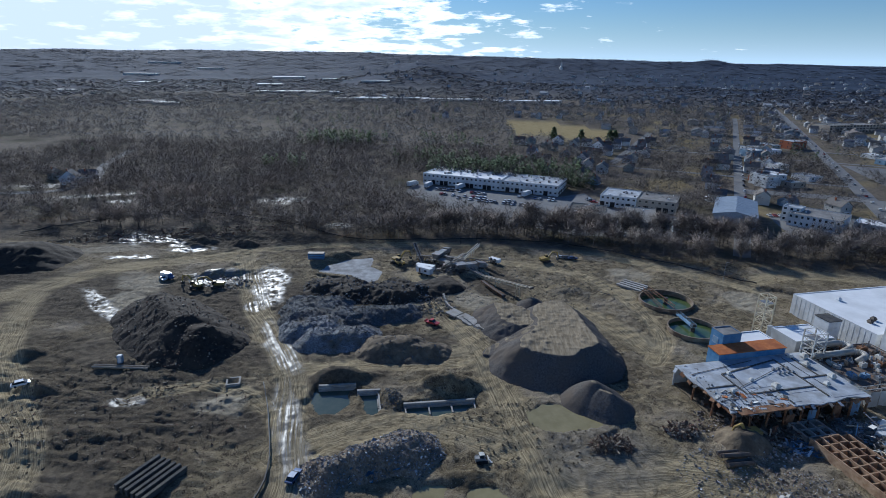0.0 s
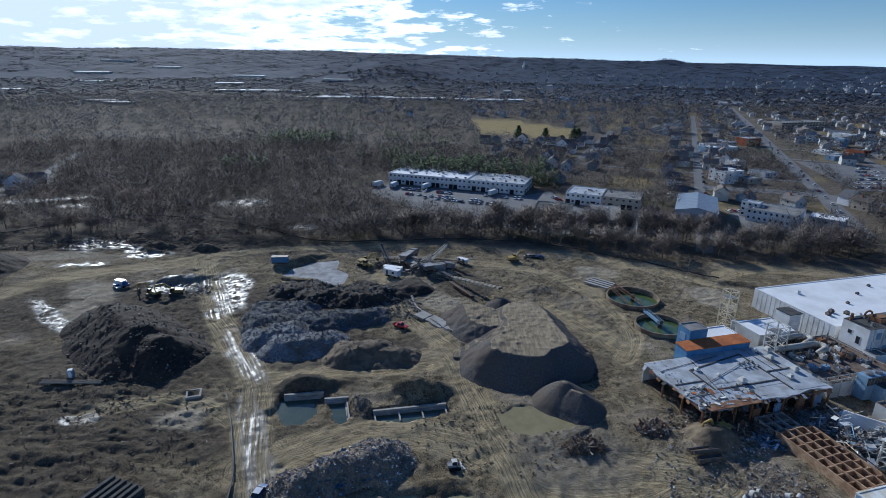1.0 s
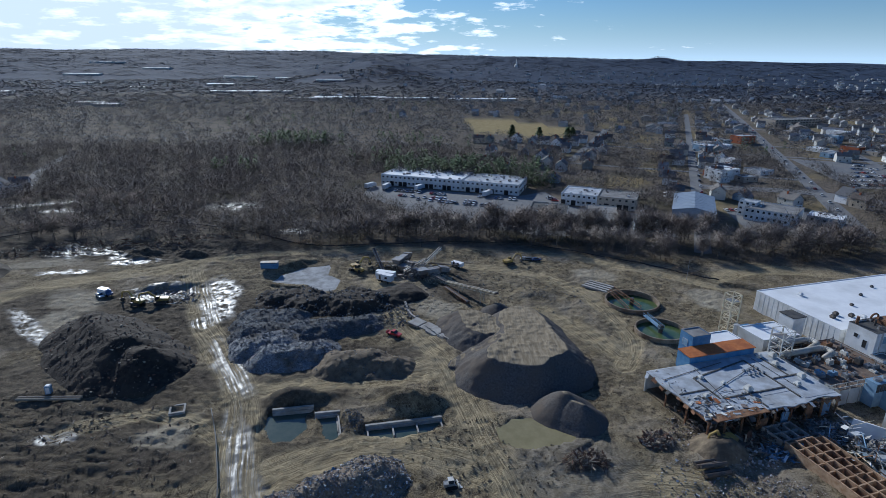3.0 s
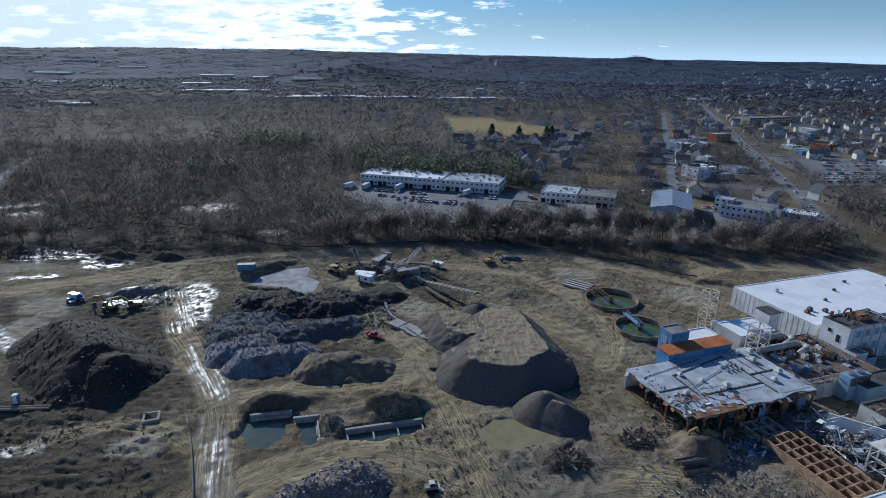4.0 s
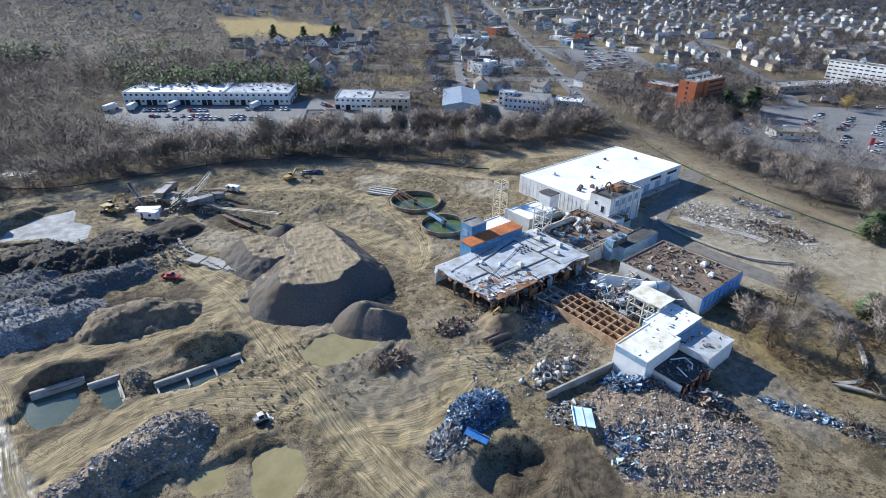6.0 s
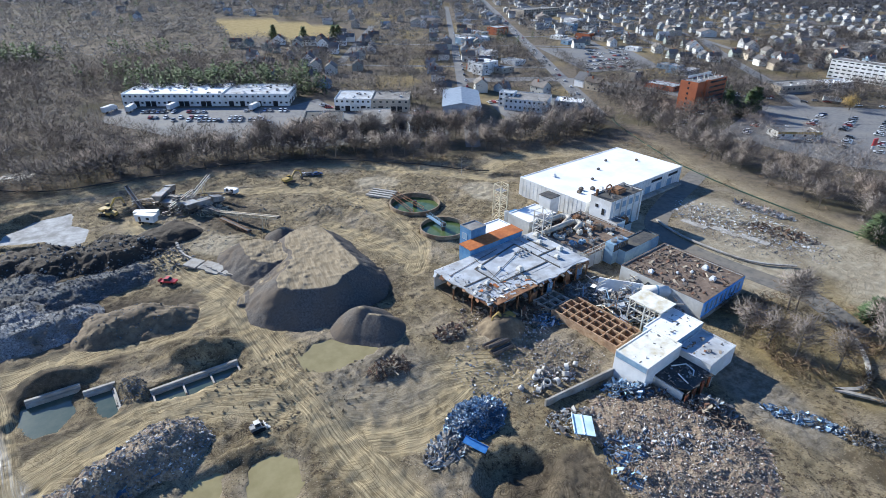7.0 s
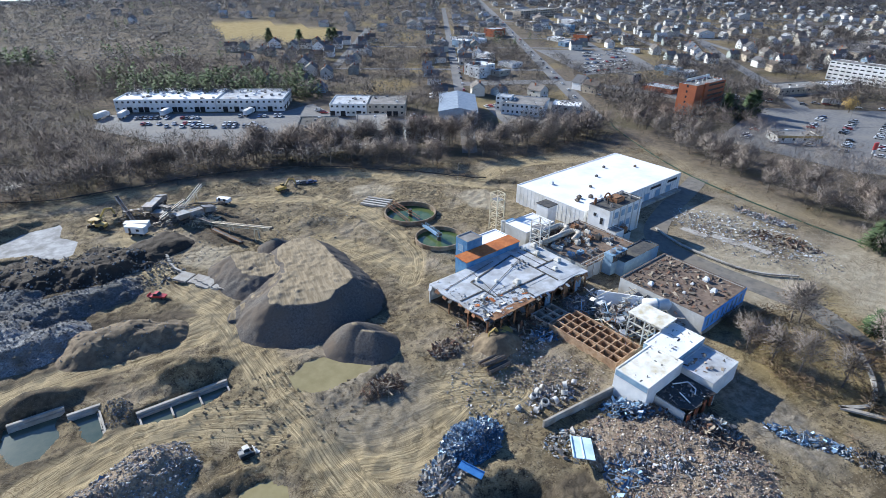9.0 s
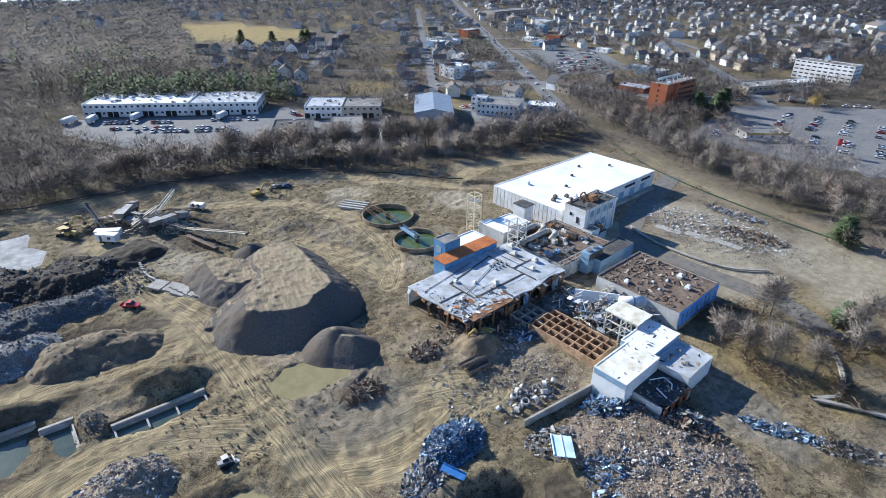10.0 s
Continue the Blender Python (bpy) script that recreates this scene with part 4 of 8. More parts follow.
def scatter_mesh(name, templates, spots, mat, label, category, lift=0.45):
    """Many small plants as one sheet of slivers. spots: x, y, z, scale."""
    tris, norms = [], []
    templates = [face_up(t) for t in templates]
    dirs = [crown_normals(t, lift) for t in templates]
    r = np.random.default_rng(11)
    pick = r.integers(0, len(templates), len(spots))
    turn = r.random(len(spots)) * 2 * math.pi
    for k, tpl in enumerate(templates):
        s = spots[pick == k]
        if not len(s):
            continue
        c, sn = np.cos(turn[pick == k]), np.sin(turn[pick == k])
        sc = s[:, 3]
        sx = tpl[None, :, :, 0] * c[:, None, None] - tpl[None, :, :, 1] * sn[:, None, None]
        sy = tpl[None, :, :, 0] * sn[:, None, None] + tpl[None, :, :, 1] * c[:, None, None]
        p = np.stack([sx, sy, np.broadcast_to(tpl[None, :, :, 2], sx.shape)], -1) * sc[:, None, None, None] + s[:, None, None, :3]
        tris.append(p.reshape(-1, 3))
        q = dirs[k]
        nx = q[None, :, :, 0] * c[:, None, None] - q[None, :, :, 1] * sn[:, None, None]
        ny = q[None, :, :, 0] * sn[:, None, None] + q[None, :, :, 1] * c[:, None, None]
        norms.append(np.stack([nx, ny, np.broadcast_to(q[None, :, :, 2], nx.shape)], -1).reshape(-1, 3))
    v = np.concatenate(tris)
    me = big_mesh(name, v, np.arange(len(v)).reshape(-1, 3), mat, True)
    me.normals_split_custom_set_from_vertices(np.concatenate(norms).astype(np.float32))
    return tagged(new(name, me), label, category, kind="stuff")


def tri_mesh(name, tris, mat):
    tris = face_up(tris)
    v = tris.reshape(-1, 3)
    me = big_mesh(name, v, np.arange(len(v)).reshape(-1, 3), mat, True)
    me.normals_split_custom_set_from_vertices(crown_normals(tris).reshape(-1, 3).astype(np.float32))
    return me


def trunk_geo(h, r0, limbs, seed, spread):
    """Tapered trunk with forking limbs."""
    r = random.Random(seed)
    g = Geo()
    x = y = 0.0
    pts = [(0.0, 0.0, -0.4)]
    for k in range(1, 4):
        x += r.uniform(-0.25, 0.25); y += r.uniform(-0.25, 0.25)
        pts.append((x, y, h * 0.75 * k / 3))
    for k in range(3):
        g.tube(pts[k], pts[k + 1], r0 * (1 - 0.27 * k), r0 * (1 - 0.27 * (k + 1)), 6, False)
    for k in range(limbs):
        t = r.uniform(0.25, 1.0)
        seg = min(int(t * 3), 2)
        a, b = Vector(pts[seg]), Vector(pts[seg + 1])
        p = a + (b - a) * (t * 3 - seg)
        ang = r.uniform(0, 2 * math.pi)
        ln = spread * r.uniform(0.45, 0.85)
        q = p + Vector((math.cos(ang) * ln * 0.6, math.sin(ang) * ln * 0.6, ln * r.uniform(0.5, 0.9)))
        g.tube(p, q, r0 * 0.4, r0 * 0.16, 5, False)
        for j in range(3):
            s = p + (q - p) * r.uniform(0.4, 1.0)
            e = s + Vector((r.uniform(-1, 1), r.uniform(-1, 1), r.uniform(0.3, 1))) * ln * 0.45
            g.tube(s, e, r0 * 0.15, r0 * 0.05, 4, False)
    return g


def bare_tree(k):
    h, sp = (11, 4.6) if k % 2 else (13, 5.2)
    t = thing("tree", "leafless grey-brown deciduous tree in winter", "tree", group="bare trees around the site")
    part("trunk", trunk_geo(h, 0.24, 7, k, sp), M["bark"], t)
    part("crown", tri_mesh("crown", blades(1200, h, sp, 0.055, 0.2, k, 0.0, 0.62), M["twig"]), None, t)
    return t


def pine_tree(k, h, sp, n, label):
    t = thing("pine_tree", label, "tree", group="evergreen trees")
    part("trunk", Geo().tube((0, 0, -0.3), (0.1, 0.1, h * 0.93), 0.28, 0.05, 7, False), M["bark"], t)
    part("crown", tri_mesh("crown", needle_crown(n, h, sp, 0.28, k), M["pine"]), None, t)
    return t


def keep_out(x, y):
    """Where no tree stands: site, lots, streets, buildings."""
    bad = (x > -262) & (x < 100) & (y > -50) & (y < 262)
    bad |= (x > 60) & (x < 205) & (y > 20) & (y < 222) & ~((x > 118) & (y < 96))
    for p in ([(-70, 428), (64, 398), (128, 340), (124, 296), (40, 285), (-30, 322), (-72, 366)], [(300, 238), (312, 180), (335, 150), (470, 196), (452, 228), (390, 262), (345, 282)],
              [(-160, 327), (-122, 324), (-118, 346), (-158, 348)], [(-305, 305), (-240, 330), (-226, 322), (-228, 308), (-300, 296)], [(-355, 340), (-312, 350), (-310, 364), (-352, 362)],
              [(120, 300), (180, 290), (240, 345), (150, 375)], [(9, 905), (18, 700), (134, 660), (168, 790), (71, 925)], [(270, 275), (330, 285), (325, 312), (268, 305)],
              [(300, 420), (380, 420), (420, 520), (330, 560)], [(478, 345), (490, 290), (515, 292), (508, 350)], [(395, 300), (490, 300), (490, 345), (400, 345)]):
        bad |= inside(p, x, y)
    for w, wd in AVOID:
        bad |= along_way(w, x, y)[0] < wd * 0.5 + (6 if wd > 10 else 3.5)
    bad |= along_way(((233, 300), (224, 274), (209, 190), (213, 134), (222, 90), (236, 40)), x, y)[0] < 6
    return bad


def spots_in(n, x0, x1, y0, y1, dens, s0, s1, seed):
    r = np.random.default_rng(seed)
    x, y = r.uniform(x0, x1, n), r.uniform(y0, y1, n)
    ok = (r.random(n) < dens(x, y)) & ~keep_out(x, y)
    x, y = x[ok], y[ok]
    return np.stack([x, y, hgt(x, y) - 0.2, r.uniform(s0, s1, len(x))], 1)


BARE = [blades(88, 11.5, 5.2, 0.11, 0.10, 20 + k) for k in range(6)]
BOLE = np.array([[[-0.14, 0, 0], [0.14, 0, 0], [0, 0, 5.5]], [[0, -0.14, 0], [0, 0.14, 0], [0, 0, 5.5]]])
BARE = [np.concatenate([b, BOLE]) for b in BARE]
CLUMP = [canopy(22, 9.0, 8.0, 2.4, 40 + k) for k in range(5)]
MIDTREE = [np.concatenate([canopy(10, 9.5, 4.2, 1.1, 70 + k), blades(28, 11, 5.4, 0.15, 0.06, 170 + k)]) for k in range(6)]
PINES = [needle_crown(100, 14, 4.2, 0.6, 60 + k) for k in range(4)]
SCRUB = [blades(44, 3.6, 2.8, 0.085, 0.0, 80 + k) for k in range(4)]


def town(x, y):
    """How built-up a place is, 0 to 1."""
    d = np.abs(np.degrees(np.arctan2(x, y)) - 30)
    return np.maximum(smooth(29, 17, d), 0.8 * (x > 18)) * smooth(380, 410, y + 0.2 * x) * smooth(2400, 900, y)


def wood_density(x, y):
    left = smooth(40, -30, x - 0.12 * (y - 300)) * smooth(262, 275, y)
    full = 0.95 * left * (0.75 + 0.6 * fbm(x, y, 60, 3)) + 0.85 * (1 - left) * (0.9 + 0.7 * fbm(x, y, 70, 3))
    return np.clip(full * (1 - (0.55 - 0.4 * smooth(480, 620, y)) * town(x, y)), 0, 1)


near_spots = spots_in(15500, -430, 800, 256, 560, wood_density, 0.7, 1.3, 1)
scatter_mesh("bare_woods", BARE, near_spots, M["woodtwig"], "grey-brown leafless winter woods beside the site", "woods")
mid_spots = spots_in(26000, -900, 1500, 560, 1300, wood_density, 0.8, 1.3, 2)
scatter_mesh("bare_woods", MIDTREE, mid_spots, M["hazed_midtwig"], "leafless woods and street trees of the town", "woods", 0.9)
right_spots = spots_in(2600, 205, 480, 40, 300, lambda x, y: np.where(x < 300, 0.62, 0.25) * smooth(200, 212, x), 0.7, 1.15, 3)
scatter_mesh("bare_woods", [blades(150, 12.5, 5.0, 0.05, 0.12, 120 + k, 0.0, 0.8) for k in range(5)], right_spots, M["twig"], "leafless trees along the old railway", "woods")


def far_spots(n, r0, r1, seed):
    r = np.random.default_rng(seed)
    rad, az = np.sqrt(r.uniform(r0 ** 2, r1 ** 2, n)), np.radians(r.uniform(-56, 72, n))
    x, y = rad * np.sin(az), rad * np.cos(az)
    ok = fbm(x, y, 300, 3) > -0.45
    ok &= (y > 350) & (r.random(n) < 1 - 0.2 * town(x, y))
    x, y = x[ok], y[ok]
    return np.stack([x, y, hgt(x, y) - 1.0, r.uniform(0.7, 1.25, len(x)) * (0.85 + rad[ok] / 9000)], 1)


# the haze over these woods is only the blue in their material colours
scatter_mesh("far_woods", CLUMP, far_spots(10000, 1200, 2400, 6), M["hazed_farwood"], "distant winter woods tinted bluish grey for haze", "woods", 1.4)
scatter_mesh("far_woods", [canopy(9, 4, 26, 6.0, 90 + k, 0.07) for k in range(5)], far_spots(8000, 2300, 4800, 7), M["hazed_distwood"], "distant wooded hills tinted blue for haze", "woods", 2.0)
pine_spots = np.concatenate([spots_in(250, -60, 70, 398, 475, lambda x, y: 0.8 * np.ones_like(x), 0.75, 1.15, 8), spots_in(1100, -220, 20, 420, 640, lambda x, y: 0.75 * smooth(0.0, 0.2, fbm(x, y, 60, 2)), 0.8, 1.15, 9),
                             spots_in(900, -500, 900, 450, 1200, lambda x, y: 0.5 * smooth(0.12, 0.3, fbm(x, y, 80, 2)), 0.7, 1.1, 10), spots_in(60, 300, 345, 255, 330, lambda x, y: 0.5 * np.ones_like(x), 0.6, 0.9, 12)])
scatter_mesh("pine_grove", PINES, pine_spots, M["pine"], "dark green pines among the bare woods", "woods")


def scrub_density(x, y):
    band = np.exp(-((along_way([(-260, 262), (-190, 330), (-75, 262), (-7, 272), (40, 268), (80, 250), (112, 232), (160, 252), (206, 268), (208, 190), (212, 134)], x, y)[0] / 9) ** 2))
    return np.clip(band * (0.8 + fbm(x, y, 14, 2)), 0, 1)


r_s = np.random.default_rng(13)
NS = 20000
sx, sy = r_s.uniform(-265, 240, NS), r_s.uniform(30, 345, NS)
verge = (sx > 113 + 0.12 * (sy - 45)) & (sx < 216) & (sy < 101) & (np.hypot((sx - 186) / 30, (sy - 93) / 16) > 1) & (fbm(sx, sy, 14, 2) > -0.12)
ok = (r_s.random(NS) < 0.5 * scrub_density(sx, sy)) | ((r_s.random(NS) < 0.45) & verge)
vx, vy = r_s.uniform(113, 217, 3600), r_s.uniform(30, 101, 3600)
sx, sy = np.concatenate([sx, vx]), np.concatenate([sy, vy])
ok = np.concatenate([ok, (vx > 115 + 0.14 * (vy - 45)) & (np.hypot((vx - 186) / 32, (vy - 93) / 17) > 1) & (r_s.random(3600) < 0.12 + 1.6 * fbm(vx, vy, 12, 2)) & (along_way([(148, 152), (146, 122), (152, 106), (156, 92), (152, 74)], vx, vy)[0] > 5)])
for w, wd in WAYS:
    ok &= along_way(w, sx, sy)[0] > wd * 0.6
sx, sy = sx[ok], sy[ok]
scatter_mesh("scrub", SCRUB, np.stack([sx, sy, hgt(sx, sy) - 0.1, r_s.uniform(0.5, 1.15, len(sx))], 1), M["shrub"], "reddish brown leafless scrub along the site's edge", "scrub")

# single trees: along the perimeter way, the railway and the paved drive
trees = [bare_tree(k) for k in range(6)]
tr = random.Random(4)
TREE_SPOTS = [(146, 90), (122, 86), (126, 74), (132, 67), (144, 91), (150, 68), (160, 60), (166, 76), (150, 56), (124, 80), (170, 68), (156, 74)]
for k in range(60):
    x = -60 + 165 * k / 60
    y = float(np.interp(x, [-75, -7, 40, 80, 112], [266, 276, 271, 255, 236])) + tr.uniform(0, 14)
    TREE_SPOTS.append((x + tr.uniform(-2, 2), y))
for k in range(40):
    TREE_SPOTS.append((118 + 85 * k / 40 + tr.uniform(-3, 3), 252 + 18 * k / 40 + tr.uniform(-6, 14)))
for k in range(70):
    y = 270 - 210 * k / 70
    TREE_SPOTS.append((float(np.interp(y, [40, 90, 134, 190, 274], [246, 232, 221, 217, 232])) + tr.uniform(0, 26), y + tr.uniform(-3, 3)))
for k in range(44):
    TREE_SPOTS.append((14 + 118 * k / 44 + tr.uniform(-3, 3), float(np.interp(14 + 118 * k / 44, [14, 60, 132], [284, 286, 276])) + tr.uniform(-6, 8)))
for k in range(24):
    TREE_SPOTS.append((-262 + tr.uniform(0, 90), 262 + tr.uniform(0, 70)))
first = {}
for k, (x, y) in enumerate(TREE_SPOTS):
    j = k % 6
    m, sc = pose(x, y, gz(x, y), 0, 0, tr.uniform(0, 360)), 1.08 if k < 12 else tr.uniform(1.05, 1.5) if 182 <= k < 226 else tr.uniform(0.75, 1.2)
    if j not in first:
        first[j] = trees[j]
        trees[j].matrix_world = m
        trees[j].scale = (sc, sc, sc)
    else:
        copy_thing(trees[j], m).scale = (sc, sc, sc)
pine_big = pine_tree(3, 11, 6.2, 1500, "broad dark green pine beside the old railway")
pine_big.matrix_world = pose(211, 112, gz(211, 112))
pine_b = pine_tree(4, 8, 4.6, 900, "dark green pine by the paved yard")
pine_b.matrix_world = pose(160, 78, 0)
pine_c = copy_thing(pine_b, pose(172, 60, 0, 0, 0, 80))
for x, y in ((66, 690), (96, 668), (130, 672), (136, 674), (300, 268), (312, 262), (326, 270), (318, 300)):
    copy_thing(pine_b, pose(x, y, 0, 0, 0, x)).scale = (1.5, 1.5, 2.0)
willow = thing("tree", "bare willow with yellow twigs by the road", "tree", pose(392, 252, 0))
part("trunk", trunk_geo(13, 0.4, 6, 31, 7), M["bark"], willow)
part("crown", tri_mesh("crown", blades(1100, 13, 6.5, 0.06, 0.15, 33, 0.3, 0.6), M["willow"]), None, willow)


# ---- heaps of earth, gravel and rubble ----
def heap_height(x, y, cones):
    """Cones at the angle of repose: x, y, top height, flat top half length, half width, turn, slope."""
    z = np.full(x.shape, -9.0)
    for cx, cy, h, a, b, turn, slope in cones:
        c, s = math.cos(radians(turn)), math.sin(radians(turn))
        u, v = (x - cx) * c + (y - cy) * s, -(x - cx) * s + (y - cy) * c
        d = np.hypot(np.maximum(np.abs(u) - a, 0), np.maximum(np.abs(v) - b, 0))
        z = np.maximum(z, h - slope * d)
    return z


def chunks(n, spots, size, flat=0.5, seed=0, long=1.0, cyl=0.0):
    """Broken lumps: irregular boxes at (x, y, z) with random turn."""
    r = np.random.default_rng(seed)
    base = np.array([(-1, -1, -1), (1, -1, -1), (1, 1, -1), (-1, 1, -1), (-1, -1, 1), (1, -1, 1), (1, 1, 1), (-1, 1, 1)], dtype=float) / 2
    faces = np.array([(3, 2, 1, 0), (4, 5, 6, 7), (0, 1, 5, 4), (1, 2, 6, 5), (2, 3, 7, 6), (3, 0, 4, 7)])
    s = size[0] + (size[1] - size[0]) * r.random(n) ** 4
    dims = np.stack([s * r.uniform(0.7, 1.3, n) * long, s * r.uniform(0.5, 1.0, n), s * flat * r.uniform(0.5, 1.2, n)], 1)
    c = base[None] * dims[:, None] * (1 + r.uniform(-0.18, 0.18, (n, 8, 3)))
    a, b, d = r.uniform(0, 2 * math.pi, n), r.normal(0, 0.5, n), r.normal(0, 0.5, n)
    for ang, (i, j) in ((d, (1, 2)), (b, (0, 2)), (a, (0, 1))):
        ca, sa = np.cos(ang)[:, None], np.sin(ang)[:, None]
        p, q = c[:, :, i].copy(), c[:, :, j].copy()
        c[:, :, i], c[:, :, j] = p * ca - q * sa, p * sa + q * ca
    c += spots[:, None, :]
    return c.reshape(-1, 3), (faces[None] + 8 * np.arange(n)[:, None, None]).reshape(-1, 4)


def heap(name, cones, mat, label, step=0.6, rough=0.35, scale=3.0, category="pile", gully=0.0, stones=0, stone_size=(0.1, 0.7), stone_mat="rubble", stone_label="loose grey lumps of concrete over a heap"):
    xs = [c[0] for c in cones]; ys = [c[1] for c in cones]
    rad = max(c[2] / c[6] + c[3] + c[4] for c in cones) + 3
    gx, gy = np.arange(min(xs) - rad, max(xs) + rad, step), np.arange(min(ys) - rad, max(ys) + rad, step)
    X, Y = np.meshgrid(gx, gy, indexing="ij")
    warp = (0.7 if mat == "gravel" else 1.6) * fbm(X, Y, 8, 2)
    z = heap_height(X + warp, Y - warp, cones)
    z = z + rough * fbm(X, Y, scale, 2 if mat == "gravel" else 4) * smooth(-1, 1.5, z)
    # slips and runnels down the faces
    if gully:
        cx, cy = cones[0][0], cones[0][1]
        z -= gully * np.abs(vnoise(np.arctan2(Y - cy, X - cx) * 7, X * 0)) * smooth(0, 2, z) * smooth(cones[0][2] + 0.5, cones[0][2] * 0.6, z)
    z = np.where(z > cones[0][2] - 0.6, cones[0][2] - 0.6 + (z - cones[0][2] + 0.6) * 0.55, z)
    zz = z + hgt(X, Y) * (0.3 if mat == "gravel" else 1.0)
    keep = z > -0.5
    i = np.arange(X.size).reshape(X.shape)
    f = np.stack([i[:-1, :-1], i[1:, :-1], i[1:, 1:], i[:-1, 1:]], -1).reshape(-1, 4)
    f = f[keep.ravel()[f].all(1)]
    used, inv = np.unique(f, return_inverse=True)
    v = np.stack([X.ravel(), Y.ravel(), zz.ravel()], 1)[used]
    me = big_mesh(name, v, inv.reshape(-1, 4), M[mat], True)
    ob = tagged(new(name, me), label, category, kind="stuff" if category == "rubble" else "")
    if stones:
        r = np.random.default_rng(len(v) + stones)
        pick = v[r.integers(0, len(v), stones)] + r.uniform(-0.3, 0.3, (stones, 3)) * np.array([1, 1, 0])
        pick[:, 2] += 0.05
        sv, sf = chunks(stones, pick, stone_size, 0.6, stones + 1, 1.2)
        tagged(new("loose_stones", big_mesh("loose_stones", sv, sf, M[stone_mat])), stone_label, "rubble", kind="stuff")
    return ob


def tipped_mound(name, rims, mat, label, step=0.45):
    """A tipped heap: level tops inside their rims, slopes of loose stone below. rims: outline, height, its fall along x and y from a point, slope."""
    px, py = [q[0] for w in rims for q in w[0]], [q[1] for w in rims for q in w[0]]
    X, Y = np.meshgrid(np.arange(min(px) - 14, max(px) + 14, step), np.arange(min(py) - 14, max(py) + 14, step), indexing="ij")
    z = np.full(X.shape, -9.0)
    wob = 0.9 * fbm(X, Y, 7, 3)
    for poly, h, fx, fy, (ox, oy), slope in rims:
        way = curve_way(list(poly) + [poly[0]], 4)
        d = along_way(way, X, Y)[0]
        top = np.clip(h + fx * (X - ox) + fy * (Y - oy), 0.2, h)
        d = np.maximum(np.where(inside(way, X, Y), -d, d) + wob, 0)
        z = np.maximum(z, top + 0.2 * fbm(X * 1.0, Y * 0.45, 4, 3) * (d <= 0) - slope * d + 0.12 * fbm(X * 0.6, Y, 2.2, 2) * (d > 0))
    keep = z > -0.6
    i = np.arange(X.size).reshape(X.shape)
    f = np.stack([i[:-1, :-1], i[1:, :-1], i[1:, 1:], i[:-1, 1:]], -1).reshape(-1, 4)
    f = f[keep.ravel()[f].all(1)]
    used, inv = np.unique(f, return_inverse=True)
    v = np.stack([X.ravel(), Y.ravel(), (z + np.clip(hgt(X, Y), -0.6, 0.6)).ravel()], 1)[used]
    return tagged(new(name, big_mesh(name, v, inv.reshape(-1, 4), M[mat], True)), label, "pile")


# the great gravel heap with its driven top, a ramp and a dug-out face, and the small cone at its foot
tipped_mound("gravel_mound", [
    (((8, 141), (13, 139), (19, 138), (23, 138.5), (26.5, 142.5), (32, 147), (31, 158), (29, 173), (26, 182), (20, 184), (15, 180), (13, 170), (15, 164), (12, 154), (8, 147)), 7.2, 0.0, -0.075, (20, 145), 0.78),
    (((-1, 178), (6, 178), (13, 171), (11.5, 163), (7, 161), (2, 167)), 4.6, 0.0, 0.0, (0, 170), 0.62),
    (((-3, 147), (-1, 152), (12, 159), (13, 149)), 6.4, 0.42, 0.0, (13, 150), 0.72)], "gravel", "large grey-brown gravel heap with a driven top")
heap("gravel_mound", [(27.4, 126, 5.9, 0.3, 0.3, 0, 0.7), (30, 122.8, 4.9, 1.5, 0.3, -30, 0.72)], "gravel", "conical heap of fine grey-brown gravel beside a pond", 0.45, 0.12, 3, gully=0.25)
heap("gravel_mound", [(14, 188, 3.6, 0.3, 0.3, 0, 0.66)], "gravel", "small dark gravel cone under the conveyor's end", 0.45, 0.15, 2)
heap("soil_mound", [(-108, 150, 9.5, 9, 2.0, -38, 0.62), (-119, 160, 8, 6, 2, -38, 0.6), (-98, 143, 7.5, 5, 2.5, -30, 0.62)], "darksoil", "long dark brown heap of soil", 0.5, 0.5, 3.0, gully=0.12, stones=1500, stone_mat="timber", stone_label="clods and roots over a dark heap")
heap("soil_mound", [(-222, 205, 8, 14, 3, 20, 0.5)], "darksoil", "dark heap of soil at the site's edge", 0.9, 0.6, 5)
heap("soil_mound", [(-33, 148, 4.0, 5, 1.5, 12, 0.55), (-25, 146.5, 3.0, 5, 1, 10, 0.5)], "soil", "low brown heap of soil", 0.5, 0.8, 2.5, stones=500, stone_size=(0.1, 0.5))
heap("rubble_mound", [(-52, 152, 3.9, 8, 2, 12, 0.55), (-62, 158, 3.2, 6, 3, 20, 0.5)], "rubble", "grey heap of crushed concrete", 0.4, 0.7, 3.0, stones=3200, stone_size=(0.1, 0.55))
heap("rubble_mound", [(-58, 168, 3.2, 14, 2, 8, 0.5), (-40, 173, 3.0, 8, 2, 15, 0.55), (-67, 176, 3.0, 7, 4, 0, 0.45)], "rubble", "long ridge of grey crushed concrete", 0.45, 0.9, 3.2, stones=4200, stone_size=(0.1, 0.6))
heap("rubble_mound", [(-24, 95, 4.2, 7, 1.2, 28, 0.7), (-33, 90, 3.0, 6, 1.5, 30, 0.6)], "rubearth", "heap of broken concrete and scrap beside a track", 0.4, 1.7, 3.6, stones=5200, stone_size=(0.07, 0.55), stone_mat="concmix")
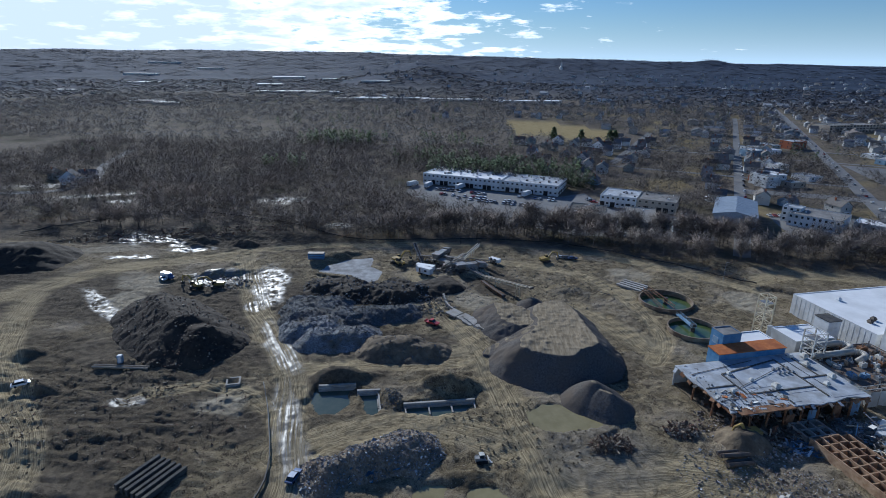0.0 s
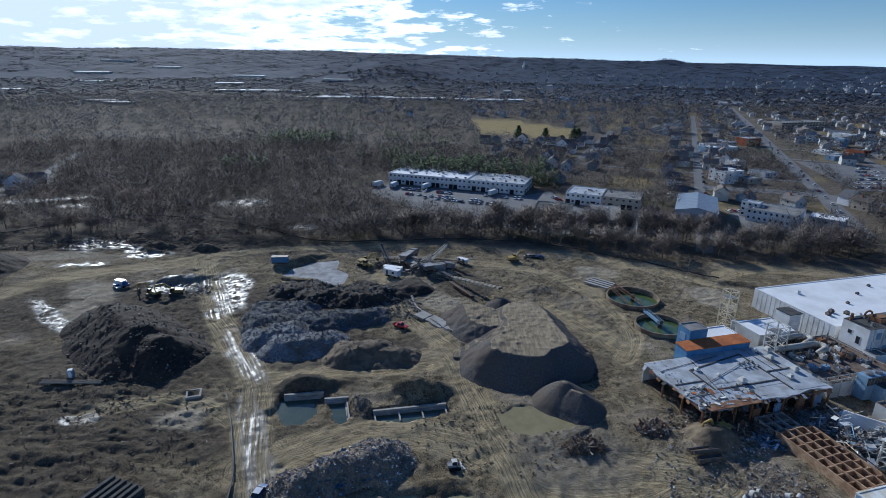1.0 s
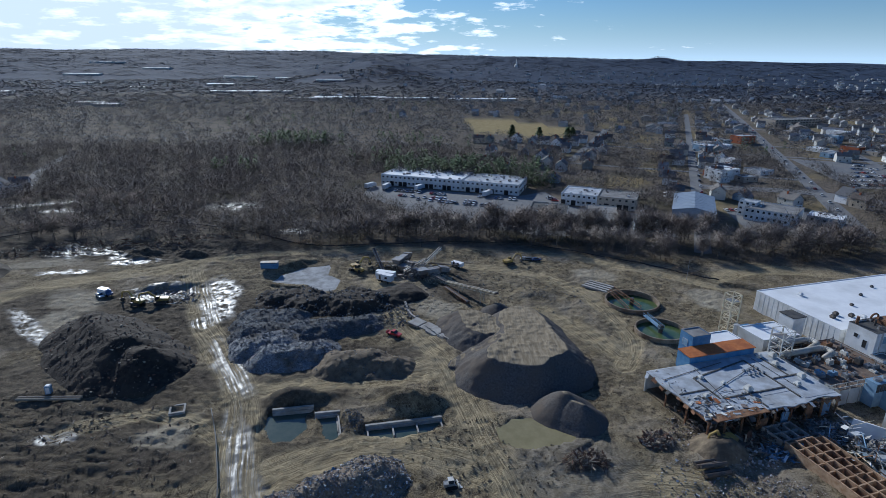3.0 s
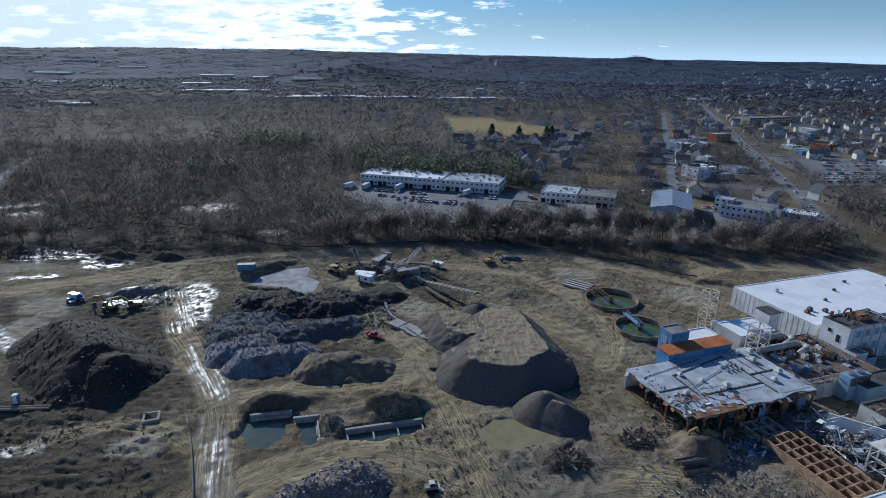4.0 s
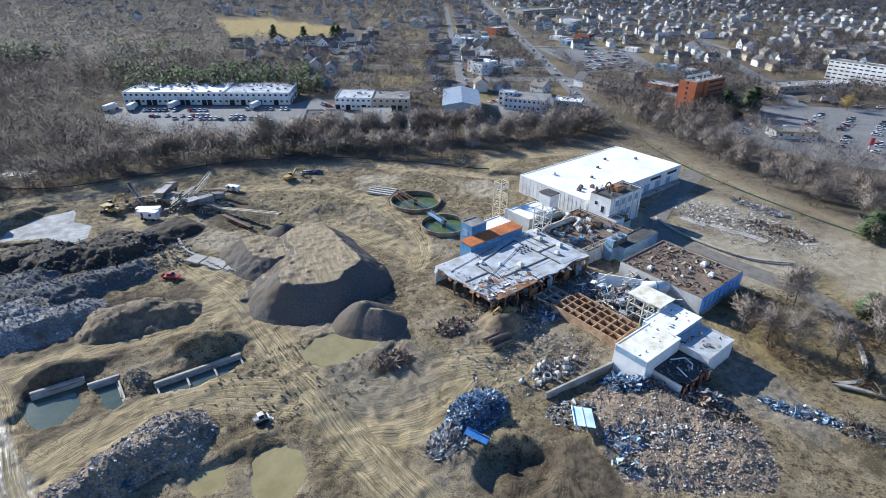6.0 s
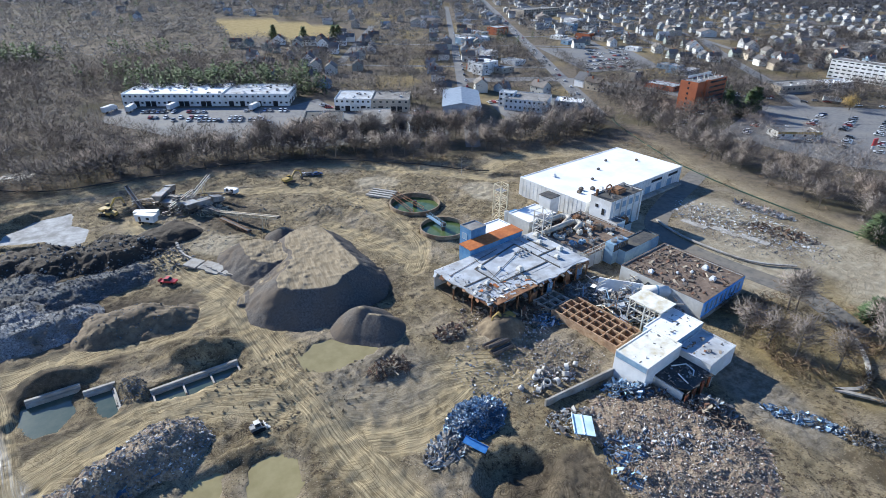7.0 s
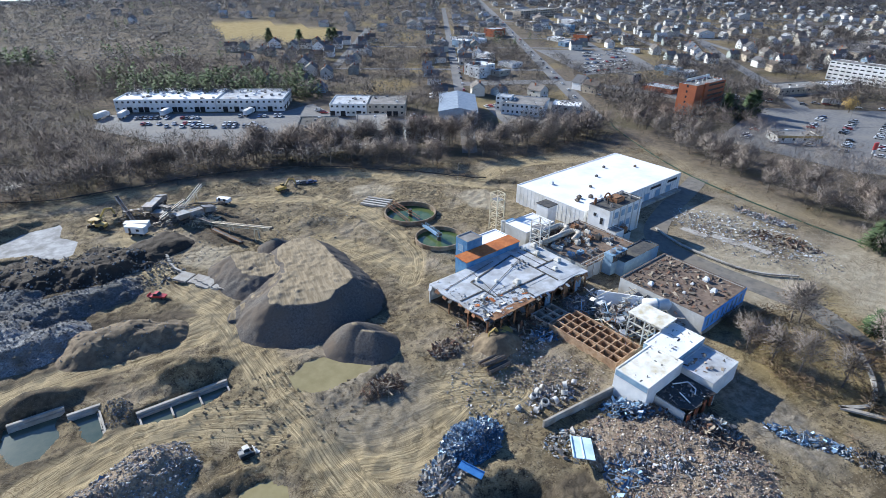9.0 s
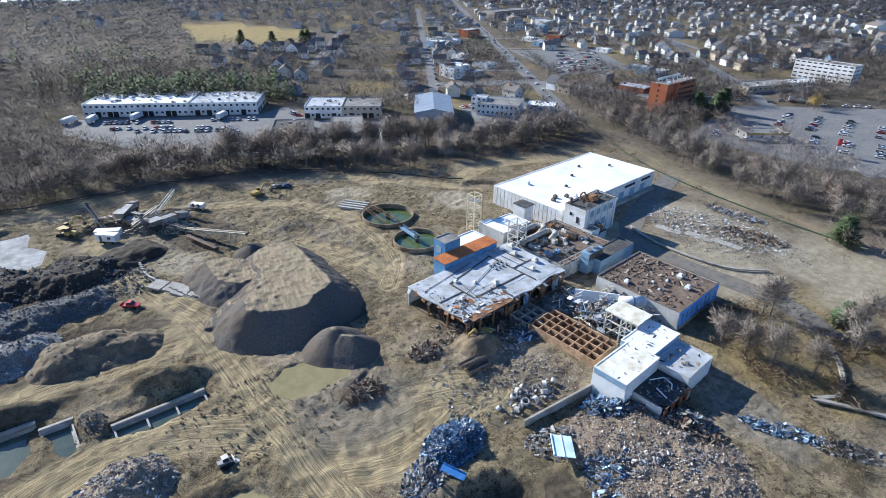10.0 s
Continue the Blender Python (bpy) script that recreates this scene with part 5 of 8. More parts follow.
heap("soil_mound", [(-50, 191, 3.6, 12, 3, 5, 0.5), (-66, 196, 3.4, 6, 3, 20, 0.5), (-38, 196, 3.5, 6, 3, -20, 0.5)], "darksoil", "dark churned heaps around the slurry pool", 0.5, 1.5, 2.6, stones=1200, stone_size=(0.15, 0.9))
heap("soil_mound", [(-24, 202, 2.8, 5, 3, 30, 0.5)], "darksoil", "dark heap beside the sorting plant", 0.6, 0.6, 3)
heap("soil_mound", [(62, 112, 3.0, 2, 1.5, 20, 0.6)], "soil", "tan heap of earth beside the torn building", 0.5, 0.4, 2.5)


def water(name, key, mat, label, category="pond"):
    """A sheet of water that runs a little way under its banks."""
    poly, z = PONDS[key]
    cx, cy = sum(p[0] for p in poly) / len(poly), sum(p[1] for p in poly) / len(poly)
    wide = []
    for x, y in poly:
        d = math.hypot(x - cx, y - cy)
        wide.append((x + (x - cx) / d * 1.3, y + (y - cy) / d * 1.3))
    return solid(name, Geo().prism(curve_way(wide + [wide[0]], 5)[:-1], z - 0.25, z), M[mat], label, category)


water("pond", "gravel", "pond", "murky yellow-green pond at the gravel's foot")
water("basin_water", "wide", "basin", "greenish water in an old concrete basin", "water")
water("basin_water", "narrow", "basin", "narrow green water between concrete walls", "water")
water("basin_water", "long", "basin", "dark green water along a concrete wall", "water")
water("pond", "mud_b", "pond", "shallow muddy pool beside the track")
water("pond", "mud_a", "pond", "small muddy pool below the rubble")
water("slurry_pool", "slurry", "slurry", "pale grey pool of drying slurry", "pool")


def litter(name, n, centre, half, turn, top, size, mat, label, category="debris", flat=0.5, seed=0, long=1.0, kind="stuff", base=0.0):
    """A bed or heap of broken lumps over an ellipse, heaped to top metres."""
    r = np.random.default_rng(seed)
    rad, ang = np.sqrt(r.random(n)), r.random(n) * 2 * math.pi
    u, v = rad * np.cos(ang), rad * np.sin(ang)
    c, s = math.cos(radians(turn)), math.sin(radians(turn))
    x, y = centre[0] + half[0] * u * c - half[1] * v * s, centre[1] + half[0] * u * s + half[1] * v * c
    z = hgt(x, y) + base + np.clip(top * (1 - rad ** 1.5) * (0.75 + 0.9 * fbm(x, y, 4, 2)), 0, None)
    v3, f = chunks(n, np.stack([x, y, z], 1), size, flat, seed + 1, long)
    return tagged(new(name, big_mesh(name, v3, f, M[mat])), label, category, kind=kind)


# ---- the old works, in its own axes ----
F = pose(100, 132, 0, 0, 0, 18)


def at_works(u, v, z=0.0, turn=0.0):
    return F @ pose(u, v, z, 0, 0, turn)


def shell(t, w, d, h, wall, roof, thick=0.3, parapet=0.35, cap=None, name="wall"):
    """Four walls with thickness and a roof deck inside a low parapet, from (0, 0) to (w, d)."""
    part(name, Geo().box(0, w, 0, thick, -0.5, h), wall, t)
    part(name, Geo().box(0, w, d - thick, d, -0.5, h), wall, t)
    part(name, Geo().box(0, thick, thick, d - thick, -0.5, h), wall, t)
    part(name, Geo().box(w - thick, w, thick, d - thick, -0.5, h), wall, t)
    part("roof", Geo().box(thick, w - thick, thick, d - thick, h - parapet - 0.3, h - parapet), roof, t)
    rim = Geo()
    rim.box(-0.06, w + 0.06, -0.06, thick + 0.03, h, h + 0.08); rim.box(-0.06, w + 0.06, d - thick - 0.03, d + 0.06, h, h + 0.08)
    rim.box(-0.06, thick + 0.03, thick + 0.03, d - thick - 0.03, h, h + 0.08); rim.box(w - thick - 0.03, w + 0.06, thick + 0.03, d - thick - 0.03, h, h + 0.08)
    part("coping", rim, cap or roof, t)


def opening(t, x0, x1, z0, z1, side, w, d, mat="void", name="window", proud=0.06):
    """A framed opening in one side of a shell."""
    if side in "sn":
        y = 0 if side == "s" else d
        a = Geo().box(x0, x1, y - proud, y + proud, z0, z1)
        fr = Geo()
        for q in ((x0 - 0.1, x1 + 0.1, z0 - 0.1, z0), (x0 - 0.1, x1 + 0.1, z1, z1 + 0.1), (x0 - 0.1, x0, z0, z1), (x1, x1 + 0.1, z0, z1)):
            fr.box(q[0], q[1], y - proud - 0.05, y + proud + 0.05, q[2], q[3])
    else:
        x = 0 if side == "w" else w
        a = Geo().box(x - proud, x + proud, x0, x1, z0, z1)
        fr = Geo()
        for q in ((x0 - 0.1, x1 + 0.1, z0 - 0.1, z0), (x0 - 0.1, x1 + 0.1, z1, z1 + 0.1), (x0 - 0.1, x0, z0, z1), (x1, x1 + 0.1, z0, z1)):
            fr.box(x - proud - 0.05, x + proud + 0.05, q[0], q[1], q[2], q[3])
    o = part(name, a, M[mat], t)
    part(name + "_frame", fr, M["greywall"], o)
    return o


def vent(x, y, z, s, mat="whitewall", kind="roof_vent", label="white curb-mounted roof vent"):
    t = thing(kind, label, "roof vent", at_works(x, y, z), group="vents on the works' roofs")
    part("curb", Geo().box(-s / 2, s / 2, -s / 2, s / 2, 0, s * 0.45), M[mat], t)
    part("hood", Geo().box(-s * 0.62, s * 0.62, -s * 0.62, s * 0.62, s * 0.45, s * 1.0, s * 0.3), M[mat], t)
    return t


def warehouse():
    w, d, h = 67.5, 34, 7.6
    t = thing("warehouse", "long white panel warehouse with a bright white membrane roof", "warehouse", at_works(30.5, 21.8))
    shell(t, w, d, h, M["whitewall"], M["whiteroof"], parapet=0.12)
    ribs = Geo()
    for k in range(1, 34):
        ribs.box(k * 2 - 0.05, k * 2 + 0.05, -0.05, 0, 0, h - 0.3)
    for k in range(1, 17):
        ribs.box(-0.05, 0, k * 2 - 0.05, k * 2 + 0.05, 0, h - 0.3); ribs.box(w, w + 0.05, k * 2 - 0.05, k * 2 + 0.05, 0, h - 0.3)
    part("panel_rib", ribs, M["greywall"], t)
    opening(t, 44, 52, 5.2, 6.3, "s", w, d, "void", "louvre_band"); opening(t, 57, 64.5, 5.2, 6.3, "s", w, d, "void", "louvre_band")
    for k in range(5):
        opening(t, 24 + 8.2 * k, 27.6 + 8.2 * k, 0.9, 4.0, "s", w, d, "bluegrey", "loading_door")
    opening(t, 6, 9.6, 0.9, 4.2, "e", w, d, "bluewall", "loading_door"); opening(t, 20, 23.6, 0.9, 4.2, "e", w, d, "bluewall", "loading_door")
    part("loading_dock", Geo().box(22, w - 2, -2.4, 0, -0.4, 0.9), M["concrete"], t)
    for u, v in ((12, 26), (22, 14), (34, 20), (46, 25), (58, 17), (6, 8), (9, 9.5), (13, 7), (16, 5)):
        vent(30.5 + u, 21.8 + v, h - 0.12, 0.9 if u > 20 else 1.3, "darksteel" if u % 4 else "whitewall", label="small dark vent on the white roof")


def tall_block():
    w, d, h = 19.6, 9.0, 12.2
    t = thing("process_building", "tall white process building with dark flat roof", "industrial building", at_works(29, 10))
    shell(t, w, d, h, M["whitewall"], M["darkroof"], parapet=0.4)
    ribs = Geo()
    for k in range(5):
        ribs.box(1.8 + k * 4, 2.15 + k * 4, -0.3, 0, 0, h)
    part("pilaster", ribs, M["blockwall"], t)
    for k in range(4):
        opening(t, 3.0 + 4 * k, 5.0 + 4 * k, 8.6, 10.8, "s", w, d, "bluegrey", "window")
        if k in (1, 2):
            opening(t, 3.0 + 4 * k, 5.0 + 4 * k, 3.8, 6.2, "s", w, d, "bluegrey", "window")
    opening(t, 2.4, 3.6, 6.2, 8.6, "w", w, d, "void", "door"); opening(t, 5.4, 6.6, 8.4, 9.6, "w", w, d, "void", "vent_opening")
    opening(t, 7, 9, 0, 3, "s", w, d, "void", "door")
    part("chimney", Geo().tube((1.4, 7.6, h - 0.5), (1.4, 7.6, h + 2.2), 0.5, 0.45, 10), M["ruststeel"], t)
    part("stack", Geo().tube((6.0, 5.4, h - 0.5), (6.0, 5.4, h + 1.6), 0.35, 0.3, 10), M["darksteel"], t)
    ac = Geo().box(8.5, 13.5, 3.4, 7.6, h - 0.4, h + 0.9).box(9, 13, 4.2, 6.8, h + 0.9, h + 1.2)
    part("roof_unit", ac, M["ruststeel"], t, "rusty brown roof unit")
    for x, y, s in ((14.8, 6.5, 1.2), (16.4, 3.0, 1.0), (4.2, 2.6, 0.9), (7.2, 7.6, 0.8), (17.6, 7.4, 1.1)):
        part("roof_unit", Geo().box(x, x + s, y, y + s, h - 0.4, h + s * 0.7, 0.1), M["greysteel"], t)
    du = Geo()
    for k in range(8):
        a, b = math.pi * k / 8, math.pi * (k + 1) / 8
        du.tube((9 + 1.6 * math.cos(a), 8, h + 0.6 + 1.4 * math.sin(a)), (9 + 1.6 * math.cos(b), 8, h + 0.6 + 1.4 * math.sin(b)), 0.3, 0.3, 7)
    part("duct", du, M["ruststeel"], t)
    # lower annexes at its west foot
    a = thing("annexe", "small white annexe with grey lean-to roof", "industrial building", at_works(28.2, 6.0))
    shell(a, 5.0, 4.0, 5.6, M["whitewall"], M["greyroof"])
    b = thing("pump_house", "low dark annexe with rusty machinery", "industrial building", at_works(33.4, 5.8))
    shell(b, 4.0, 4.2, 3.6, M["blockwall"], M["darkroof"])
    r = thing("fan_unit", "rust-brown round fan housing", "machine", at_works(35.0, 7.6, 3.2))
    part("housing", Geo().tube((0, -0.9, 1.2), (0, 0.9, 1.2), 1.5, 1.5, 14), M["ruststeel"], r)
    part("outlet", Geo().box(-0.6, 0.6, -0.6, 0.6, 1.6, 3.2), M["greysteel"], r)


def main_hall():
    """The torn-open hall: a roof on columns, its south and west walls stripped."""
    x0, x1, y0, y1, h = -44, -1.5, -5.2, 19.2, 6.0
    t = thing("torn_hall", "half-demolished hall with weathered white roof on bare columns", "industrial building", at_works(0, 0))
    r = random.Random(2)
    n = 18
    edge = [(x0 + (x1 - x0) * k / n, y0 + r.uniform(-0.5, 1.3)) for k in range(n + 1)]
    left = [(x0 + r.uniform(-0.4, 1.2), y1 + (y0 - y1) * k / 8) for k in range(1, 8)]
    deck = [(x0, y1)] + left + edge + [(x1, y1)]
    part("roof_deck", Geo().prism(deck, h - 0.35, h), M["oldroof"], t)
    # sheets of newer and older membrane on the deck
    for a, b, c, d, m in ((-43, -34, 1, 18.5, "oldroof"), (-33.2, -22, 4.5, 18.8, "greymembrane"), (-21.6, -12.4, 0.5, 9.4, "oldroof"), (-21.6, -12.4, 9.9, 18.8, "greymembrane"), (-12, -2, -3.4, 6.2, "greymembrane"), (-12, -2, 6.6, 18.8, "oldroof"), (-33, -22, -3.2, 4.2, "oldroof")):
        part("roof_sheet", Geo().box(a, b, c, d, h, h + 0.07), M[m], t)
    for p, q in (((-34, 2.2), (-13, 2.2)), ((-34, 2.2), (-34, 12.4)), ((-34, 12.4), (-13, 16.6)), ((-13, -2.6), (-13, 16.6)), ((-43, 6.8), (-34, 6.8)), ((-25, -4.0), (-25, 2.2)), ((-13, 6.4), (-2, 6.4)), ((-7, 6.4), (-7, 18.4))):
        part("roof_seam", Geo().beam((*p, h + 0.16), (*q, h + 0.16), 0.45, 0.2), M["darkroof"], t)
    part("torn_edge", Geo().box(-42, -26, -5.6, -3.0, h - 0.1, h + 0.12), M["ruststeel"], t, "rusted strip where the roof is peeled")
    for k in range(9):
        x = x0 + 0.6 + (x1 - x0 - 1.2) * k / 8
        part("roof_beam", Geo().beam((x, y0 + 0.4, h - 0.65), (x, y1, h - 0.65), 0.25, 0.5), M["ruststeel"], t)
    for y in (y0 + 0.6, 3, 11, y1 - 0.3):
        part("roof_beam", Geo().beam((x0 + 0.5, y, h - 0.7), (x1, y, h - 0.7), 0.3, 0.6), M["ruststeel"], t)
    for k in range(9):
        x = x0 + 0.6 + (x1 - x0 - 1.2) * k / 8
        for y in (y0 + 0.6, 3, 11):
            part("column", Geo().box(x - 0.2, x + 0.2, y - 0.2, y + 0.2, -0.6, h - 0.9), M["ruststeel"], t)
    part("back_wall", Geo().box(x0, x1, y1, y1 + 0.3, -0.5, h), M["blockwall"], t)
    part("inner_wall", Geo().box(x0 + 6, x1, 11.2, 11.5, -0.5, h - 0.9), M["ruststeel"], t)
    part("end_wall", Geo().box(x1, x1 + 0.3, 2, y1 + 0.3, -0.5, h), M["blockwall"], t)
    for k, (a, b) in enumerate(((-27, -24.5), (-20, -17), (-12.5, -9.8), (-7, -4))):
        part("wall_remnant", Geo().box(a, b, y0 + 0.8, y0 + 1.1, -0.5, 3.2 + 0.5 * k), M["bluegrey" if k % 2 else "ruststeel"], t)
    part("floor_slab", Geo().box(x0 + 0.5, x1, y0, y1, -0.6, 0.25), M["soil"], t)
    fr = random.Random(9)
    for k in range(46):
        x = fr.uniform(x0, x1)
        p = Vector((x, y0 + fr.uniform(-0.4, 0.8), h - 0.2))
        part("hanging_scrap", Geo().beam(p, p + Vector((fr.uniform(-1.2, 1.2), fr.uniform(-1.0, 0.3), -fr.uniform(0.5, 2.6))), fr.uniform(0.06, 0.22), 0.05), M["junk"], t)
    for k in range(22):
        on_south = k < 15
        x = x0 + 1 + (x1 - x0 - 2) * (k + fr.uniform(0, 0.9)) / 15 if on_south else x0 + fr.uniform(-0.3, 0.4)
        y = y0 + fr.uniform(-0.3, 0.5) if on_south else y1 - 1 - (y1 - y0 - 3) * (k - 15) / 7
        w, ln, drop = fr.uniform(0.5, 1.9), fr.uniform(0.5, 1.7), fr.uniform(-75, -8)
        m = Matrix.Translation((x, y, h - 0.05)) @ pose(0, 0, 0, 0, 0, (0 if on_south else -90) + fr.uniform(-14, 14)) @ pose(0, 0, 0, -drop, fr.uniform(-12, 12), 0) @ pose(0, -ln / 2, 0)
        part("hanging_sheet", Geo().turned(m, w, ln, 0.07), M[fr.choice(("ruststeel", "oldroof", "darkroof", "ruststeel", "darkroof", "timber"))], t, "torn roofing sheet hanging from the edge")
    for k in range(26):
        x, y = fr.uniform(-43, -25), fr.uniform(-4.6, 3.5)
        m = Matrix.Translation((x, y, h + 0.2)) @ pose(0, 0, 0, fr.uniform(-10, 10), fr.uniform(-10, 10), fr.uniform(0, 180))
        part("loose_sheet", Geo().turned(m, fr.uniform(0.8, 2.6), fr.uniform(0.5, 1.6), 0.06), M[fr.choice(("yellowroof", "rust", "oldroof", "darkroof", "junk"))], t, "loose torn roofing sheet")
    for k in range(8):
        vent(-17.5 + 1.5 * (k % 4), 9.5 + 2.2 * (k // 4), h + 0.07, 0.7, "greysteel", label="small grey roof vent")
    for x, y, s in ((-24, 3.5, 1.6), (-6, 12, 1.4), (-28, 8, 0.9), (-9, 2, 1.2), (-4.5, 4.8, 1.5), (-32, 12, 1.0), (-37, 4, 1.1), (-3, 16, 1.6), (-7, 17, 1.2)):
        vent(x, y, h + 0.07, s, "steel", label="pale grey square roof vent")
    run = Geo()
    for p, q in (((-40, 3, 6.25), (-12, 13.5, 6.3)), ((-34, -2, 6.3), (-30, 17, 6.3)), ((-10, 0.5, 6.35), (-10, 17, 6.35)), ((-42, 14, 6.2), (-20, 17.5, 6.2))):
        run.beam(p, q, 0.12, 0.1)
    solid("roof_conduit", run, M["darksteel"], "dark conduits lying across the worn roof", "conduit", at_works(0, 0))
    rd = np.random.default_rng(21)
    m = 330
    pts = np.stack([rd.uniform(-43, -24, m), rd.uniform(-4.8, 5.5, m), np.full(m, h + 0.18)], 1)
    pts[:70, 0], pts[:70, 1] = rd.uniform(-43, -39, 70), rd.uniform(-4, 19, 70)
    v, f = chunks(m, pts, (0.12, 0.7), 0.2, 22, 2.0)
    ob = tagged(new("roof_debris", big_mesh("roof_debris", v, f, M["junk"])), "torn sheets and scraps on the demolished roof", "debris", kind="stuff")
    ob.matrix_world = at_works(0, 0)


def orange_shed():
    t = thing("blue_shed", "blue metal shed with rust-orange low roof", "industrial building", at_works(-29.6, 19.4))
    shell(t, 23, 5.0, 8.0, M["bluewall"], M["rust"], parapet=0.05)
    part("roof_panel", Geo().hexa([(-0.3, -0.3, 8.05), (23.2, -0.3, 8.05), (23.2, 5.1, 8.2), (-0.3, 5.1, 8.2), (-0.3, -0.3, 8.25), (23.2, -0.3, 8.25), (23.2, 5.1, 8.5), (-0.3, 5.1, 8.5)]), M["rust"], t)
    b = thing("blue_tower", "boxy blue tower room with pale roof", "industrial building", at_works(-25.0, 24.4))
    shell(b, 6.4, 5.4, 11.6, M["bluewall"], M["greyroof"], parapet=0.2)
    opening(b, 2, 4, 7.5, 9.5, "w", 6.4, 5.4, "bluegrey", "window")
    c = thing("white_annexe", "white-roofed annexe behind the blue shed", "industrial building", at_works(-18.5, 24.4))
    shell(c, 12, 6.4, 8.2, M["bluewall"], M["whiteroof"], parapet=0.15)


def lattice_tower(u, v, h, w, mat, z0=0.0):
    t = thing("lattice_tower", "pale painted open steel lattice tower", "tower", at_works(u, v, z0), group="lattice towers of the works")
    for sx in (-1, 1):
        for sy in (-1, 1):
            part("leg", Geo().beam((sx * w / 2, sy * w / 2, 0), (sx * w / 2, sy * w / 2, h), 0.32), mat, t)
    n = max(4, round(h / 2.4))
    for k in range(n + 1):
        z = h * k / n
        for a, b in (((-1, -1), (1, -1)), ((1, -1), (1, 1)), ((1, 1), (-1, 1)), ((-1, 1), (-1, -1))):
            p, q = Vector((a[0] * w / 2, a[1] * w / 2, z)), Vector((b[0] * w / 2, b[1] * w / 2, z))
            if k:
                part("strut", Geo().beam(p, q, 0.2), mat, t)
            if k < n:
                part("brace", Geo().beam(p if k % 2 else q, (q if k % 2 else p) + Vector((0, 0, h / n)), 0.14), mat, t)
    part("platform", Geo().box(-w / 2, w / 2, -w / 2, w / 2, h * (n - 1) / n, h * (n - 1) / n + 0.1), M["greysteel"], t)
    return t


def plant_yard():
    """Low roofs, ducts and machines between hall and warehouse."""
    a = thing("low_building", "low building with brown gravel roof and machinery", "industrial building", at_works(2.5, -1.6))
    shell(a, 26, 24, 4.6, M["blockwall"], M["brownroof"], parapet=0.3)
    b = thing("black_roof_building", "long low green-walled building with black roof", "industrial building", at_works(13.5, -7.8))
    shell(b, 19.6, 6.0, 5.0, M["bluegrey"], M["darkroof"], parapet=0.15)
    c = thing("stair_tower", "narrow white stair tower with dark cap", "industrial building", at_works(20.6, 30.6))
    shell(c, 5.0, 5.6, 8.6, M["whitewall"], M["greyroof"])
    part("cap", Geo().box(-0.2, 5.2, -0.2, 5.8, 8.75, 9.0), M["darkroof"], c)
    d = thing("white_hall", "low white-roofed hall beside a lattice tower", "industrial building", at_works(1.0, 23.2))
    shell(d, 14, 10, 7.4, M["blockwall"], M["whiteroof"], parapet=0.15)
    for k in range(2):
        g = Geo()
        y = 16.5 + 5.2 * k
        g.tube((3 if k else -1, y, 6.0), (13, y, 6.0), 0.95, 0.95, 14)
        for j in range(8):
            p, q = math.pi * j / 8, math.pi * (j + 1) / 8
            g.tube((13 + 1.9 * math.sin(p), y - 1.9 + 1.9 * math.cos(p), 6.0), (13 + 1.9 * math.sin(q), y - 1.9 + 1.9 * math.cos(q), 6.0), 0.95, 0.95, 14)
        g.tube((13, y - 3.8, 6.0), (10.5, y - 3.8, 5.0), 0.95, 0.8, 14)
        o = thing("air_duct", "fat pale grey round air duct on the roof", "duct", at_works(2.5, 0.0, 0.3 * k))
        part("pipe", g, M["duct"], o, smooth=True)
        for j in range(3):
            part("saddle", Geo().box(4 + 3.6 * j, 4.4 + 3.6 * j, y - 0.9, y + 0.9, 4.2, 5.4), M["greysteel"], o)
    r = random.Random(12)
    for k in range(34):
        x, y = r.uniform(4, 27), r.uniform(0, 21)
        sx, sy, sz = r.uniform(0.6, 2.6), r.uniform(0.6, 2.2), r.uniform(0.5, 1.9)
        t = thing("roof_machine", r.choice(("dark weathered machine on a low roof", "rusty grey plant unit on a low roof")), "machine", at_works(x, y, 4.25, r.choice((0, 0, 90, 30))), group="plant units on the low roof")
        part("casing", Geo().box(-sx / 2, sx / 2, -sy / 2, sy / 2, 0, sz, 0.08), M[r.choice(("darksteel", "greysteel", "ruststeel", "steel", "bluegrey"))], t)
        part("flue", Geo().tube((0, 0, sz), (0, 0, sz + r.uniform(0.4, 1.2)), 0.2, 0.2, 7), M["greysteel"], t)
    s = thing("steam_unit", "blue-grey louvred cooling unit with pipes", "machine", at_works(10.5, -5.0, 0))
    part("casing", Geo().box(0, 8, 0, 3.2, 0, 7.2), M["bluegrey"], s)
    for k in range(6):
        part("louvre", Geo().box(0.3 + 1.3 * k, 1.3 + 1.3 * k, -0.12, 0, 4.6, 6.9), M["darksteel"], s)
    part("top_fan", Geo().tube((2.2, 1.6, 7.2), (2.2, 1.6, 7.9), 1.1, 1.0, 14).tube((5.6, 1.6, 7.2), (5.6, 1.6, 7.9), 1.1, 1.0, 14), M["greysteel"], s)
    for k in range(2):
        g = Geo()
        g.tube((-2, -1.0 - 1.2 * k, 6.3 - 0.3 * k), (16, -1.0 - 1.2 * k, 6.3 - 0.3 * k), 0.14, 0.14, 7)
        for j in range(4):
            g.beam((1 + 4 * j, -1.0 - 1.2 * k, 0), (1 + 4 * j, -1.0 - 1.2 * k, 6.2 - 0.3 * k), 0.16)
        solid("pipe_run", g, M["duct"], "pale pipe run on trestles between roofs", "pipe", at_works(0, 0), group="pipe runs")


